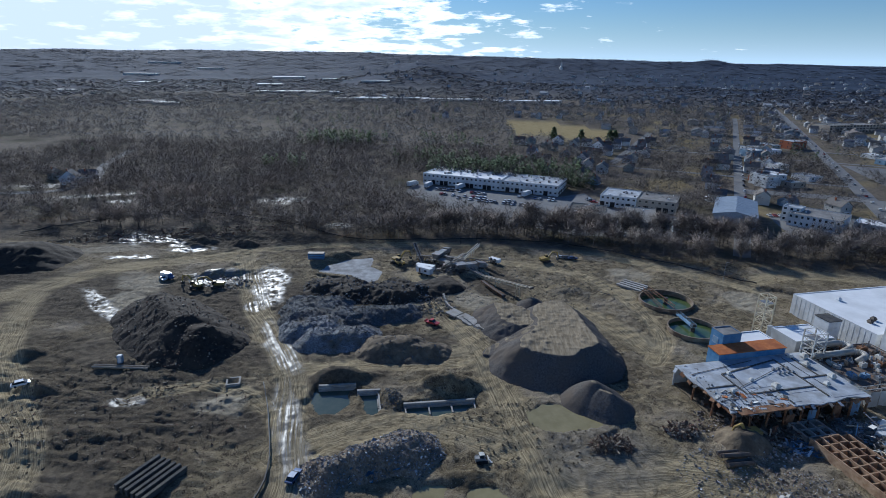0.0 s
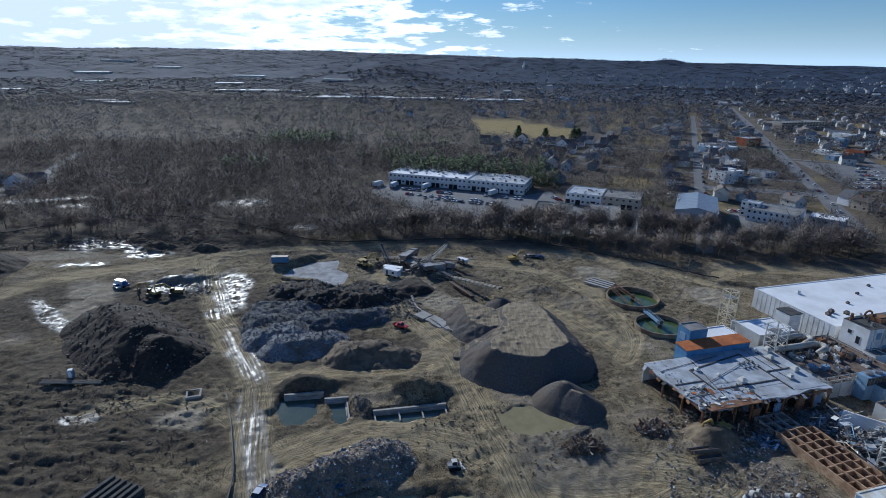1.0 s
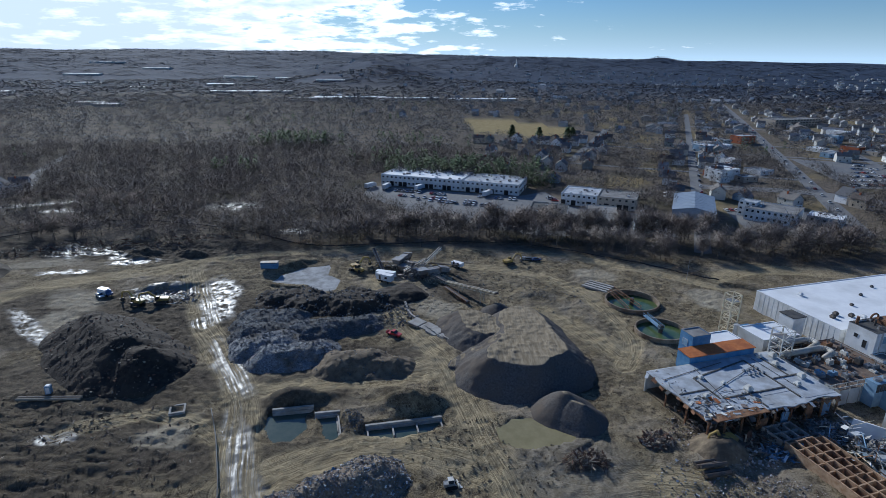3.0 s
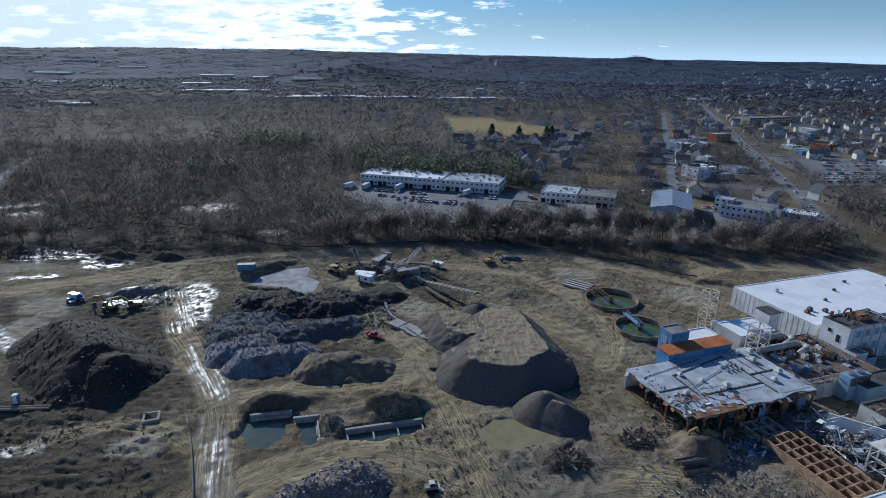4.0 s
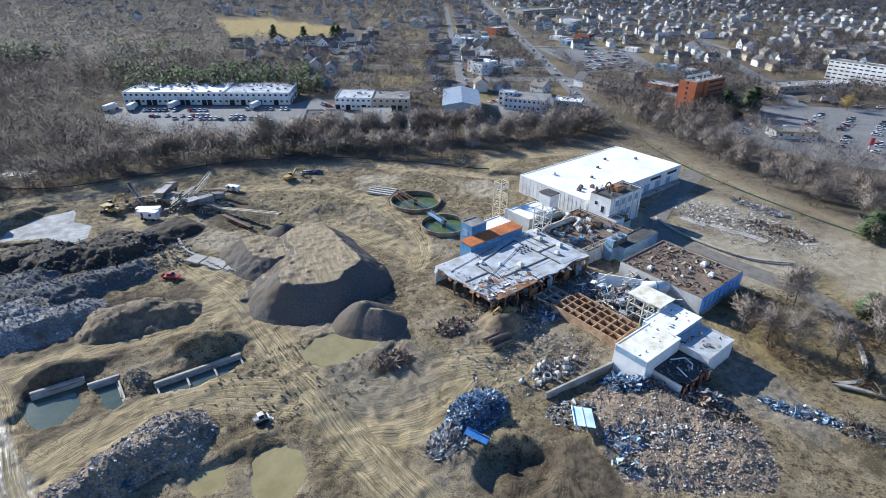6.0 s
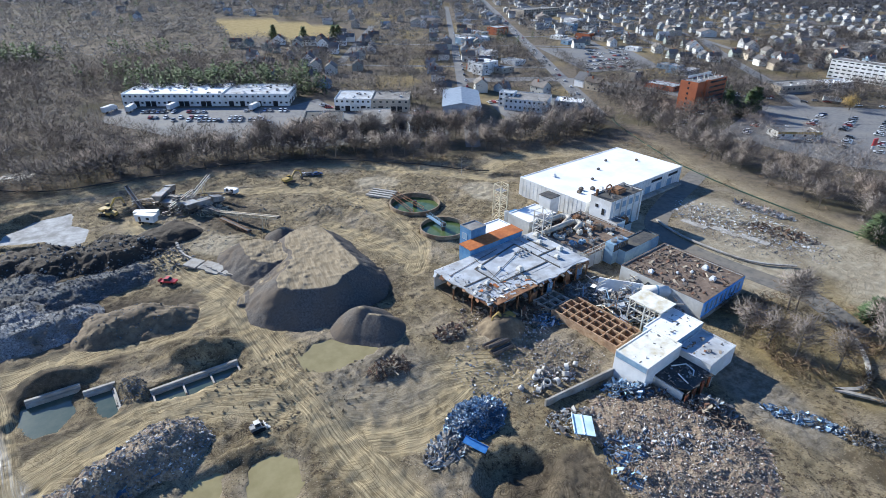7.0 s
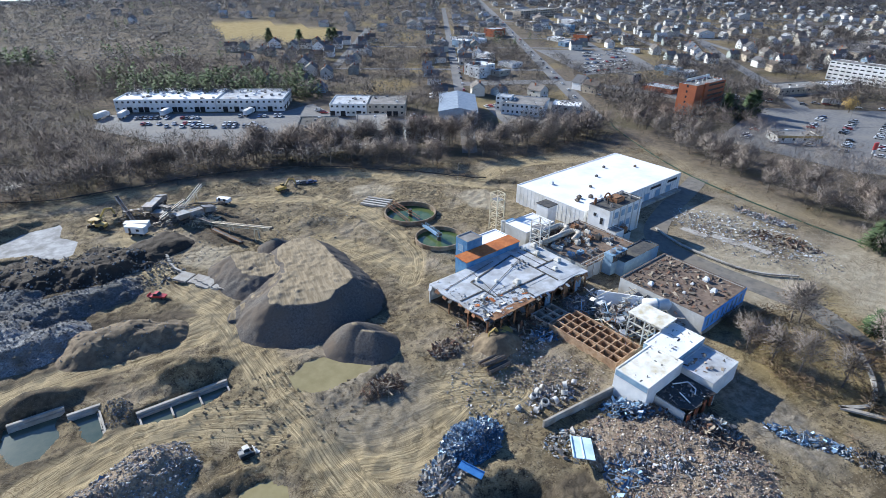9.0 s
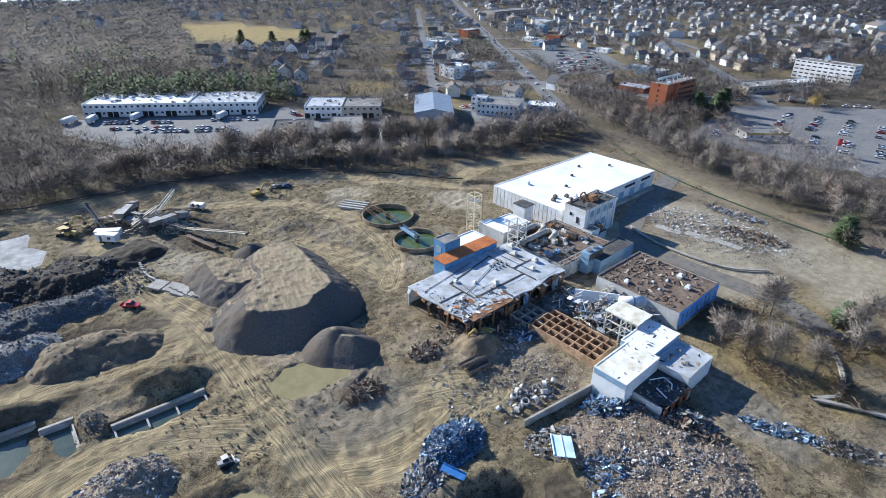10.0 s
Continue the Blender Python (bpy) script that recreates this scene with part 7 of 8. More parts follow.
def house(k):
    """A timber house with a gabled roof."""
    w, d, h = ((8, 11, 5.6), (9, 12, 6.0), (10, 8, 3.4), (7.5, 12, 6.2), (12, 8.5, 5.6), (8.5, 9, 5.0))[k]
    t = thing("house", ("white two-storey timber house with grey gable roof", "pale grey two-storey timber house with shingle roof", "blue single-storey house with grey roof", "tan narrow gabled timber house", "white broad gabled timber house", "green-grey gabled timber house")[k], "house", group="houses of the town")
    wall, roof = HOUSEWALL[k], HOUSEROOF[k % 4]
    rise = w * 0.38
    for y in (0, d - 0.25):
        part("gable_wall", Geo().profile([(0, -0.5), (w, -0.5), (w, h), (w / 2, h + rise), (0, h)], y, y + 0.25), wall, t)
    for x in (0, w - 0.25):
        part("side_wall", Geo().box(x, x + 0.25, 0.25, d - 0.25, -0.5, h), wall, t)
    for s in (0, 1):
        a, b = (-0.5, w / 2) if s == 0 else (w + 0.5, w / 2)
        za, zb = h - 0.3, h + rise + 0.08
        p = [(a, -0.4, za), (b, -0.4, zb), (b, d + 0.4, zb), (a, d + 0.4, za)]
        part("roof_slope", Geo().hexa(p + [(x, y, z + 0.22) for x, y, z in p]), roof, t)
    part("chimney", Geo().box(w * 0.3, w * 0.3 + 0.8, d * 0.6, d * 0.6 + 0.8, h, h + rise + 0.9), M["brick"], t)
    for r in range(2 if h > 4 else 1):
        for c in (0.25, 0.75) if r == 0 else (0.5,):
            part("window", Geo().box(w * c - 0.5, w * c + 0.5, -0.06, 0, 1 + 2.7 * r, 2.4 + 2.7 * r), M["glass"], t)
            part("window", Geo().box(-0.06, 0, d * c - 0.5, d * c + 0.5, 1 + 2.7 * r, 2.4 + 2.7 * r), M["glass"], t)
    part("porch", Geo().box(w * 0.35, w * 0.65, -1.8, 0, -0.3, 0.5), HOUSEWALL[4], t)
    part("porch_roof", Geo().box(w * 0.3, w * 0.7, -2.0, 0, 2.5, 2.7), HOUSEWALL[4], t)
    return t


houses = [house(k) for k in range(6)]
hr_ = random.Random(8)
LOTS = []
for v0, u0, u1 in ROW_STREETS:
    for side in (-1, 1):
        u = u0 + 10
        while u < u1:
            x, y = town_at(u + hr_.uniform(-2, 2), v0 + side * (17 + hr_.uniform(-2, 5)))
            u += hr_.choice((15, 17, 20, 26, 34)) * (1.0 if u < 260 else 2.5)
            if y > 372 and not bool(keep_out(np.array([x]), np.array([y]))[0]) and not (v0 == 0 and u < 470) and math.hypot(x - 95, y - 790) > 95:
                LOTS.append((x, y, -20.5 + hr_.choice((0, 90, 180, 270)) + hr_.uniform(-4, 4)))
for k in range(60):
    x, y = hr_.uniform(22, 130), hr_.uniform(425, 660)
    if not bool(keep_out(np.array([x]), np.array([y]))[0]) and all((x - a) ** 2 + (y - b) ** 2 > 380 for a, b, _ in LOTS):
        LOTS.append((x, y, -20 + hr_.choice((0, 90, 180)) + hr_.uniform(-6, 6)))
LOTS.sort(key=lambda q: math.hypot(q[0], q[1]))
HOUSE_SPOTS = LOTS[:100]
HOUSE_SPOTS += [(-316, 356, 20), (-335, 372, 60), (-300, 372, 110), (215, 352, 20), (200, 372, 110), (262, 352, 20), (268, 380, 200)]
for k, (x, y, a) in enumerate(HOUSE_SPOTS):
    m = pose(x, y, gz(x, y), 0, 0, a)
    if k < 6:
        houses[k].matrix_world = m
    else:
        copy_thing(houses[k % 6], m)


def far_roofs():
    """Houses too far to tell apart: gabled blocks in one mesh, walls and roofs."""
    r = np.random.default_rng(14)
    n = 1250
    rad, az = 800 + 2600 * r.random(n) ** 1.1, np.radians(r.uniform(-14, 66, n))
    keep = (r.random(n) < np.where(az < 0.12, 0.25, 0.9))
    x, y = (rad * np.sin(az))[keep], (rad * np.cos(az))[keep]
    keep = ~keep_out(x, y) & (y > 390) & ((x > 110) | (y > 940))
    x, y = x[keep], y[keep]
    turn = radians(-20.5) + r.integers(0, 2, len(x)) * math.pi / 2
    rest = np.array(LOTS[100:])
    x, y, turn = np.concatenate([rest[:, 0], x]), np.concatenate([rest[:, 1], y]), np.concatenate([np.radians(rest[:, 2]), turn])
    n = len(x)
    w, d, h = r.uniform(7, 10, n), r.uniform(8, 13, n), r.uniform(4.5, 7, n)
    big = r.random(n) < 0.06
    w, d = np.where(big, w * 2.2, w), np.where(big, d * 1.8, d)
    z = hgt(x, y)
    base = np.array([(-.5, -.5, -.1), (.5, -.5, -.1), (.5, .5, -.1), (-.5, .5, -.1), (-.5, -.5, 1), (.5, -.5, 1), (.5, .5, 1), (-.5, .5, 1), (0, -.5, 1.45), (0, .5, 1.45),
                     (-.56, -.55, .97), (.56, -.55, .97), (.56, .55, .97), (-.56, .55, .97), (0, -.55, 1.5), (0, .55, 1.5)])
    p = base[None] * np.stack([w, d, h], 1)[:, None]
    q = p.copy()
    q[:, :, 0] = p[:, :, 0] * np.cos(turn)[:, None] - p[:, :, 1] * np.sin(turn)[:, None] + x[:, None]
    q[:, :, 1] = p[:, :, 0] * np.sin(turn)[:, None] + p[:, :, 1] * np.cos(turn)[:, None] + y[:, None]
    q[:, :, 2] += z[:, None]
    tri = np.array([(0, 1, 5), (0, 5, 4), (1, 2, 6), (1, 6, 5), (2, 3, 7), (2, 7, 6), (3, 0, 4), (3, 4, 7), (4, 5, 8), (7, 9, 6), (10, 14, 15), (10, 15, 13), (11, 12, 15), (11, 15, 14)])
    f = (tri[None] + 16 * np.arange(n)[:, None, None]).reshape(-1, 3)
    m = surf("far_house", (0.5, 0.5, 0.49), (0.62, 0.62, 0.6), 0.1, vary="island", amount=0.12, bump=0, hues=[(0.66, 0.67, 0.68), (0.45, 0.45, 0.44), (0.38, 0.35, 0.3), (0.68, 0.68, 0.67), (0.22, 0.29, 0.36), (0.5, 0.5, 0.5), (0.3, 0.25, 0.2), (0.3, 0.3, 0.29)])
    m2 = surf("far_house_roof", (0.12, 0.12, 0.125), (0.17, 0.165, 0.16), 0.1, vary="island", amount=0.3, bump=0, hues=[(0.2, 0.2, 0.21), (0.13, 0.125, 0.12), (0.26, 0.26, 0.27), (0.2, 0.16, 0.13), (0.36, 0.37, 0.38)])
    me = big_mesh("far_houses", q.reshape(-1, 3), f, m)
    me.materials.append(m2)
    me.polygons.foreach_set("material_index", np.tile(np.array([0] * 10 + [1] * 4, dtype=np.int32), n))
    tagged(new("far_houses", me), "pale houses scattered through the far town", "houses", kind="stuff")


far_roofs()
for x, y, w, d in ((-560, 1560, 230, 40), (-900, 2400, 130, 60), (-790, 1950, 110, 40), (-720, 1100, 60, 30), (-660, 1070, 50, 24), (-260, 1390, 170, 34), (-120, 1385, 150, 30), (60, 1385, 170, 30), (-330, 1330, 120, 20), (-1500, 2300, 130, 50), (-1250, 1900, 120, 40), (-1400, 2700, 120, 50),
                   (-1750, 2900, 150, 60), (-980, 1720, 70, 30), (1900, 1900, 160, 50), (2300, 1900, 150, 50), (2050, 1500, 130, 40), (2500, 2100, 180, 60), (1500, 1750, 90, 40), (2700, 1700, 200, 60), (-450, 2050, 100, 40), (-640, 2250, 130, 40), (-1150, 1420, 60, 30)):
    z = gz(x, y)
    t = thing("far_warehouse", "distant low warehouse with pale roof", "warehouse", pose(x, y, z, 0, 0, 12))
    part("wall", Geo().box(-w / 2, w / 2, -d / 2, d / 2, -2, 5), M["blockwall"], t)
    part("roof", Geo().box(-w / 2 - 0.5, w / 2 + 0.5, -d / 2 - 0.5, d / 2 + 0.5, 5, 5.5), M["whiteroof"], t)
ch = thing("church", "white church with a pointed steeple far off", "church", pose(360, 3600, gz(360, 3600)))
part("nave", Geo().profile([(-9, -2), (9, -2), (9, 12), (0, 20), (-9, 12)], -16, 16), M["whitewall"], ch)
part("steeple", Geo().box(-4, 4, -22, -14, -2, 26).box(-4, 4, -22, -14, 26, 48, 3.9), M["whitewall"], ch)


# ---- vehicles ----
def car(paint, label, long=4.6, tall=1.45, boxy=False, pickup=False):
    t = thing("car" if not pickup else "pickup_truck", label, "car" if not pickup else "truck")
    w = 0.9
    if pickup:
        body = [(-2.7, 0.45), (2.65, 0.45), (2.7, 0.95), (1.2, 1.1), (0.75, 1.12), (-0.9, 1.12), (-0.95, 0.75), (-2.55, 0.75), (-2.6, 1.12), (-2.72, 1.12)]
    else:
        body = [(-long / 2, 0.4), (long / 2, 0.4), (long / 2 + 0.05, 0.75), (long / 2 - 0.9, 0.95), (-long / 2 + 0.5, 1.0), (-long / 2 - 0.03, 0.9)]
    part("body", Geo().profile(body, -w, w), paint, t)
    if pickup:
        cab = [(1.1, 1.1), (0.5, 1.75), (-0.7, 1.78), (-0.9, 1.1)]
    else:
        cab = [(long / 2 - 1.1, 0.95), (long / 2 - 1.9, tall), (-long / 2 + (0.2 if boxy else 1.0), tall), (-long / 2 + (0.05 if boxy else 0.3), 0.98)]
    part("window_band", Geo().profile(cab, -w + 0.1, w - 0.1), M["glass"], t)
    part("cabin_roof", Geo().box(cab[2][0] + 0.05, cab[1][0] - 0.05, -w + 0.14, w - 0.14, tall - 0.02 if not pickup else 1.74, (tall if not pickup else 1.78) + 0.06), paint, t)
    for sx in (-1, 1):
        for sy in (-1, 1):
            x = sx * long * 0.3 if not pickup else (1.7 if sx > 0 else -1.7)
            part("wheel", Geo().tube((x, sy * 0.72, 0.34), (x, sy * 0.94, 0.34), 0.34, 0.34, 10), M["rubber"], t)
    return t


CARLABELS = ("silver car parked on asphalt", "black car parked on asphalt", "grey car parked on asphalt", "dark blue car parked on asphalt", "charcoal car parked on asphalt", "white car parked on asphalt", "red car parked on asphalt")
cars = [car(CARPAINT[k], CARLABELS[k], 4.5 + 0.1 * k, 1.42 + 0.08 * (k % 3), k % 3 == 1) for k in range(7)]
placed = [0]
vr = random.Random(15)


def park(x, y, a):
    k = placed[0] % 7 if placed[0] < 7 else vr.choice((0, 0, 0, 1, 2, 2, 3, 4, 5, 5, 5, 5, 0, 6))
    m = pose(x, y, gz(x, y) + 0.16, 0, 0, a)
    if placed[0] < 7:
        cars[k].matrix_world = m
    else:
        copy_thing(cars[k], m)
    placed[0] += 1


def rank(x, y, dx, dy, n, a, fill=0.8):
    for k in range(n):
        if vr.random() < fill:
            park(x + dx * k + vr.uniform(-0.2, 0.2), y + dy * k + vr.uniform(-0.2, 0.2), a + vr.uniform(-3, 3) + vr.choice((0, 180)))


rank(-48, 388, 2.9, -0.9, 14, 73, 0.6); rank(-40, 372, 2.8, -0.9, 20, 73); rank(-30, 362, 2.8, -0.9, 18, 73, 0.7); rank(14, 372, 2.9, -0.9, 9, 73, 0.6)
rank(20, 352, 0.9, -2.8, 8, -17, 0.7); rank(62, 372, 0.9, -2.8, 6, -17); rank(116, 338, -0.9, -2.8, 14, -17, 0.9); rank(120, 330, -1.0, -2.8, 12, -17, 0.85)
rank(104, 300, 1, -2.7, 7, -17); rank(60, 290, 3, -0.8, 9, 73, 0.6); rank(170, 345, 2.9, 0.4, 14, 92, 0.8); rank(172, 336, 2.9, 0.4, 10, 92, 0.5)
for k in range(6):
    rank(278 + 9 * k, 232 - 13 * k, 3.0, 1.6, 9, 118, 0.6)
for k in range(5):
    rank(330 + 10 * k, 232 - 14 * k, 3.0, 1.5, 12, 116, 0.55)
for k in range(6):
    rank(306 + 12 * k, 430 + 18 * k, 2.9, 0.2, 18, 95, 0.6)
rank(404, 308, 2.9, 0.4, 20, 92, 0.6); rank(262, 262, 2.4, 1.4, 12, 120, 0.6); rank(250, 256, 2.4, 1.4, 12, 120, 0.5)
rank(346, 313, 5.2, -5.0, 12, -42, 0.7); rank(352, 318, 5.2, -5.0, 10, -42, 0.6); rank(410, 258, 6, -4.2, 9, -33, 0.7)
for k in range(26):
    park(244 + 8.1 * k + vr.uniform(-2, 2), 350 + 21.6 * k, 69)
for k in range(16):
    park(168 + 7.8 * k, 376 + 21 * k, 69)


def lorry(m, label, white=True):
    t = thing("box_truck", label, "truck", m)
    part("box", Geo().box(-6, 3.2, -1.25, 1.25, 1.0, 3.9), M["whitewall" if white else "greywall"], t)
    part("cab", Geo().profile([(3.5, 0.6), (5.6, 0.6), (5.6, 1.8), (5.1, 3.0), (3.5, 3.1)], -1.15, 1.15), CARPAINT[5], t)
    part("windscreen", Geo().hexa([(5.62, -1.0, 1.85), (5.62, 1.0, 1.85), (5.2, 1.0, 2.85), (5.2, -1.0, 2.85), (5.68, -1.0, 1.85), (5.68, 1.0, 1.85), (5.26, 1.0, 2.85), (5.26, -1.0, 2.85)]), M["glass"], t)
    part("chassis", Geo().box(-5.8, 5, -0.5, 0.5, 0.6, 1.0), M["darksteel"], t)
    for x in (-4.8, -3.6, 4.4):
        for s in (-1, 1):
            part("wheel", Geo().tube((x, s * 0.85, 0.5), (x, s * 1.2, 0.5), 0.5, 0.5, 12), M["rubber"], t)


lorry(pose(-52, 394, 0.2, 0, 0, 73), "white box trailer backed to the warehouse"); lorry(pose(-28, 392, 0.2, 0, 0, 65), "white delivery truck at a loading bay"); lorry(pose(20, 376, 0.2, 0, 0, 60), "white delivery truck at a loading bay")
lorry(pose(402, 272, 0.3, 0, 0, -38), "white box truck on the wide road"); lorry(pose(-64, 396, 0.2, 0, 0, 60), "white box trailer beside the warehouse")


def lamp_post(x, y, h=9):
    t = thing("street_lamp", "slim grey street lamp on a steel pole", "street lamp", pose(x, y, gz(x, y)), group="street lamps")
    part("pole", Geo().tube((0, 0, 0), (0, 0, h), 0.11, 0.07, 8), M["greysteel"], t)
    part("arm", Geo().beam((0, 0, h), (1.6, 0, h + 0.3), 0.1), M["greysteel"], t)
    part("lamp_head", Geo().box(1.3, 2.2, -0.2, 0.2, h + 0.2, h + 0.4), M["darksteel"], t)


for x, y in ((315, 174), (366, 198), (364, 232), (180, 80), (330, 150), (410, 214), (98, 224), (440, 240)):
    lamp_post(x, y)
sg = thing("roadside_sign", "tall roadside sign with red panel on a pole", "sign", pose(308, 180, 0))
part("pole", Geo().tube((0, 0, 0), (0, 0, 9), 0.25, 0.25, 8), M["greysteel"], sg)
part("panel", Geo().box(-1.5, 1.5, -0.25, 0.25, 5.6, 9.4), M["redpaint"], sg)
part("lower_panel", Geo().box(-1.2, 1.2, -0.22, 0.22, 3.8, 5.4), M["whitewall"], sg)


# ---- machines and loose things of the site ----
pk = car(M["redpaint"], "red pickup truck on the dirt track", pickup=True)
pk.matrix_world = pose(-22.5, 167, gz(-22.5, 167) + 0.02, 0, 0, -28)
for x, y, a, j in ((31, 247, 10, 0), (36, 245, 10, 3), (33.5, 246, 10, 4), (-140, 194, -40, 0), (-132, 112, 40, 5), (-139, 108, 60, 3), (-44, 86, 80, 3), (143, 160, 20, 5)):
    copy_thing(cars[j], pose(x, y, gz(x, y), 0, 0, a))


def van_body(m, label):
    t = thing("site_van", label, "van", m)
    part("box", Geo().profile([(-3, 0.5), (1.4, 0.5), (1.4, 2.7), (-3, 2.7)], -1.05, 1.05), CARPAINT[5], t)
    part("cab", Geo().profile([(1.4, 0.5), (3, 0.5), (3.05, 1.2), (2.3, 1.4), (1.8, 2.2), (1.4, 2.25)], -1.0, 1.0), CARPAINT[3], t)
    for x in (-2, 2):
        for s in (-1, 1):
            part("wheel", Geo().tube((x, s * 0.75, 0.42), (x, s * 1.05, 0.42), 0.42, 0.42, 10), M["rubber"], t)


van_body(pose(-139, 196, gz(-139, 196), 0, 0, -20), "white and blue service van on wet ground")


def excavator(x, y, a, label, reach=1.0):
    t = thing("excavator", label, "excavator", pose(x, y, gz(x, y), 0, 0, a), group="excavators")
    for s in (-1, 1):
        part("track", Geo().profile([(-2.2, 0.2), (-1.9, 0), (1.9, 0), (2.2, 0.2), (2.2, 0.75), (1.9, 0.95), (-1.9, 0.95), (-2.2, 0.75)], s * 1.3 - 0.35, s * 1.3 + 0.35), M["darksteel"], t)
    part("turntable", Geo().tube((0, 0, 0.7), (0, 0, 1.2), 0.9, 0.9, 14), M["darksteel"], t)
    part("house", Geo().profile([(-2.4, 1.2), (1.3, 1.2), (1.3, 1.9), (0.2, 2.4), (-2.4, 2.3)], -1.3, 1.3), M["yellow"], t)
    cabp = part("cab", Geo().profile([(0.0, 1.2), (1.6, 1.2), (1.6, 2.2), (1.2, 3.0), (0.0, 3.0)], 0.35, 1.3), M["glass"], t)
    part("cab_roof", Geo().box(0, 1.25, 0.32, 1.33, 3.0, 3.1), M["yellow"], cabp)
    part("counterweight", Geo().box(-3.0, -2.4, -1.25, 1.25, 1.3, 2.2), M["yellow"], t)
    part("boom", Geo().beam((1.0, -0.2, 1.8), (3.4 * reach, -0.2, 4.6), 0.45, 0.6).beam((3.4 * reach, -0.2, 4.6), (6.0 * reach, -0.2, 4.0), 0.4, 0.5), M["yellow"], t)
    part("stick", Geo().beam((6.0 * reach, -0.2, 4.1), (6.8 * reach, -0.2, 1.2), 0.35, 0.45), M["yellow"], t)
    part("bucket", Geo().profile([(6.3 * reach, 1.3), (7.2 * reach, 1.2), (6.9 * reach, 0.2), (6.0 * reach, 0.3)], -0.8, 0.4), M["darksteel"], t)


excavator(-114, 190, 190, "yellow excavator with boom lowered on dark mud", 1.2)
excavator(-122, 188, 160, "yellow excavator digging beside the soil heap", 1.2)
excavator(23, 240, 30, "dark tracked excavator parked by the perimeter way")
excavator(-46, 231, 40, "yellow excavator beside the sorting plant")
excavator(64, 113, 200, "yellow excavator at the torn hall's edge", 0.8)


def loader(x, y, a, label):
    t = thing("wheel_loader", label, "loader", pose(x, y, gz(x, y), 0, 0, a))
    part("body", Geo().profile([(-3, 0.9), (0.6, 0.9), (0.6, 1.9), (-1.2, 2.2), (-3, 2.0)], -1.1, 1.1), M["yellow"], t)
    c = part("cab", Geo().box(-0.9, 0.8, -0.8, 0.8, 1.9, 3.3, 0.1), M["glass"], t)
    part("cab_roof", Geo().box(-0.9, 0.8, -0.8, 0.8, 3.3, 3.42), M["yellow"], c)
    part("front_frame", Geo().box(0.6, 2.2, -0.7, 0.7, 0.8, 1.5), M["yellow"], t)
    part("arm", Geo().beam((1.2, 0.6, 1.5), (3.6, 0.6, 0.8), 0.3).beam((1.2, -0.6, 1.5), (3.6, -0.6, 0.8), 0.3), M["yellow"], t)
    part("bucket", Geo().profile([(3.4, 0.2), (4.6, 0.15), (3.7, 0.5), (3.6, 1.3), (3.2, 1.3)], -1.5, 1.5), M["darksteel"], t)
    for wx in (-2, 1.8):
        for s in (-1, 1):
            part("wheel", Geo().tube((wx, s * 0.8, 0.8), (wx, s * 1.35, 0.8), 0.8, 0.8, 14), M["rubber"], t)


def crawler(x, y, a, label):
    t = thing("track_loader", label, "loader", pose(x, y, gz(x, y), 0, 0, a))
    for s in (-1, 1):
        part("track", Geo().profile([(-1.4, 0.25), (-1.1, 0), (1.1, 0), (1.4, 0.25), (1.3, 0.6), (-1.3, 0.6)], s * 0.85 - 0.22, s * 0.85 + 0.22), M["rubber"], t)
    part("body", Geo().profile([(-1.6, 0.4), (0.7, 0.4), (0.9, 0.9), (-0.2, 1.3), (-1.6, 1.35)], -0.6, 0.6), M["greysteel"], t)
    part("cab", Geo().box(-0.6, 0.6, -0.55, 0.55, 1.2, 2.1, 0.08), M["glass"], t)
    part("cab_roof", Geo().box(-0.65, 0.62, -0.6, 0.6, 2.1, 2.2), M["steel"], t)
    part("arm", Geo().beam((-1.2, 0.7, 1.4), (1.6, 0.7, 0.6), 0.18).beam((-1.2, -0.7, 1.4), (1.6, -0.7, 0.6), 0.18), M["greysteel"], t)
    part("bucket", Geo().profile([(1.5, 0.1), (2.5, 0.1), (1.8, 0.3), (1.7, 0.9), (1.5, 0.9)], -1.0, 1.0), M["steel"], t)


crawler(-2.5, 97.0, 15, "small grey tracked loader beside the muddy pools")
loader(-45, 226, 150, "yellow wheel loader beside the sorting plant")


def trailer(x, y, a, l, h, label, mat="whitewall"):
    t = thing("site_trailer", label, "trailer", pose(x, y, gz(x, y), 0, 0, a), group="trailers of the sorting plant")
    part("box", Geo().box(-l / 2, l / 2, -1.3, 1.3, 1.0, 1.0 + h), M[mat], t)
    part("roof", Geo().box(-l / 2 - 0.05, l / 2 + 0.05, -1.35, 1.35, 1.0 + h, 1.12 + h), M["whiteroof"], t)
    part("door", Geo().box(-l * 0.3, -l * 0.3 + 0.9, -1.36, -1.3, 1.1, 3.0), M["darksteel"], t)
    part("window", Geo().box(l * 0.1, l * 0.1 + 1.2, -1.35, -1.3, 1.9, 2.8), M["glass"], t)
    for wx in (-l * 0.3, -l * 0.3 + 1.2, l * 0.3):
        for s in (-1, 1):
            part("wheel", Geo().tube((wx, s * 0.9, 0.5), (wx, s * 1.25, 0.5), 0.5, 0.5, 10), M["rubber"], t)


trailer(-31.5, 215.5, -30, 7.4, 2.5, "white box trailer beside the gravel plant")
trailer(-32, 222, -16, 8.6, 2.2, "long white trailer behind the gravel plant")
trailer(-1, 234.5, -35, 5.2, 1.5, "small pale trailer on the dirt")


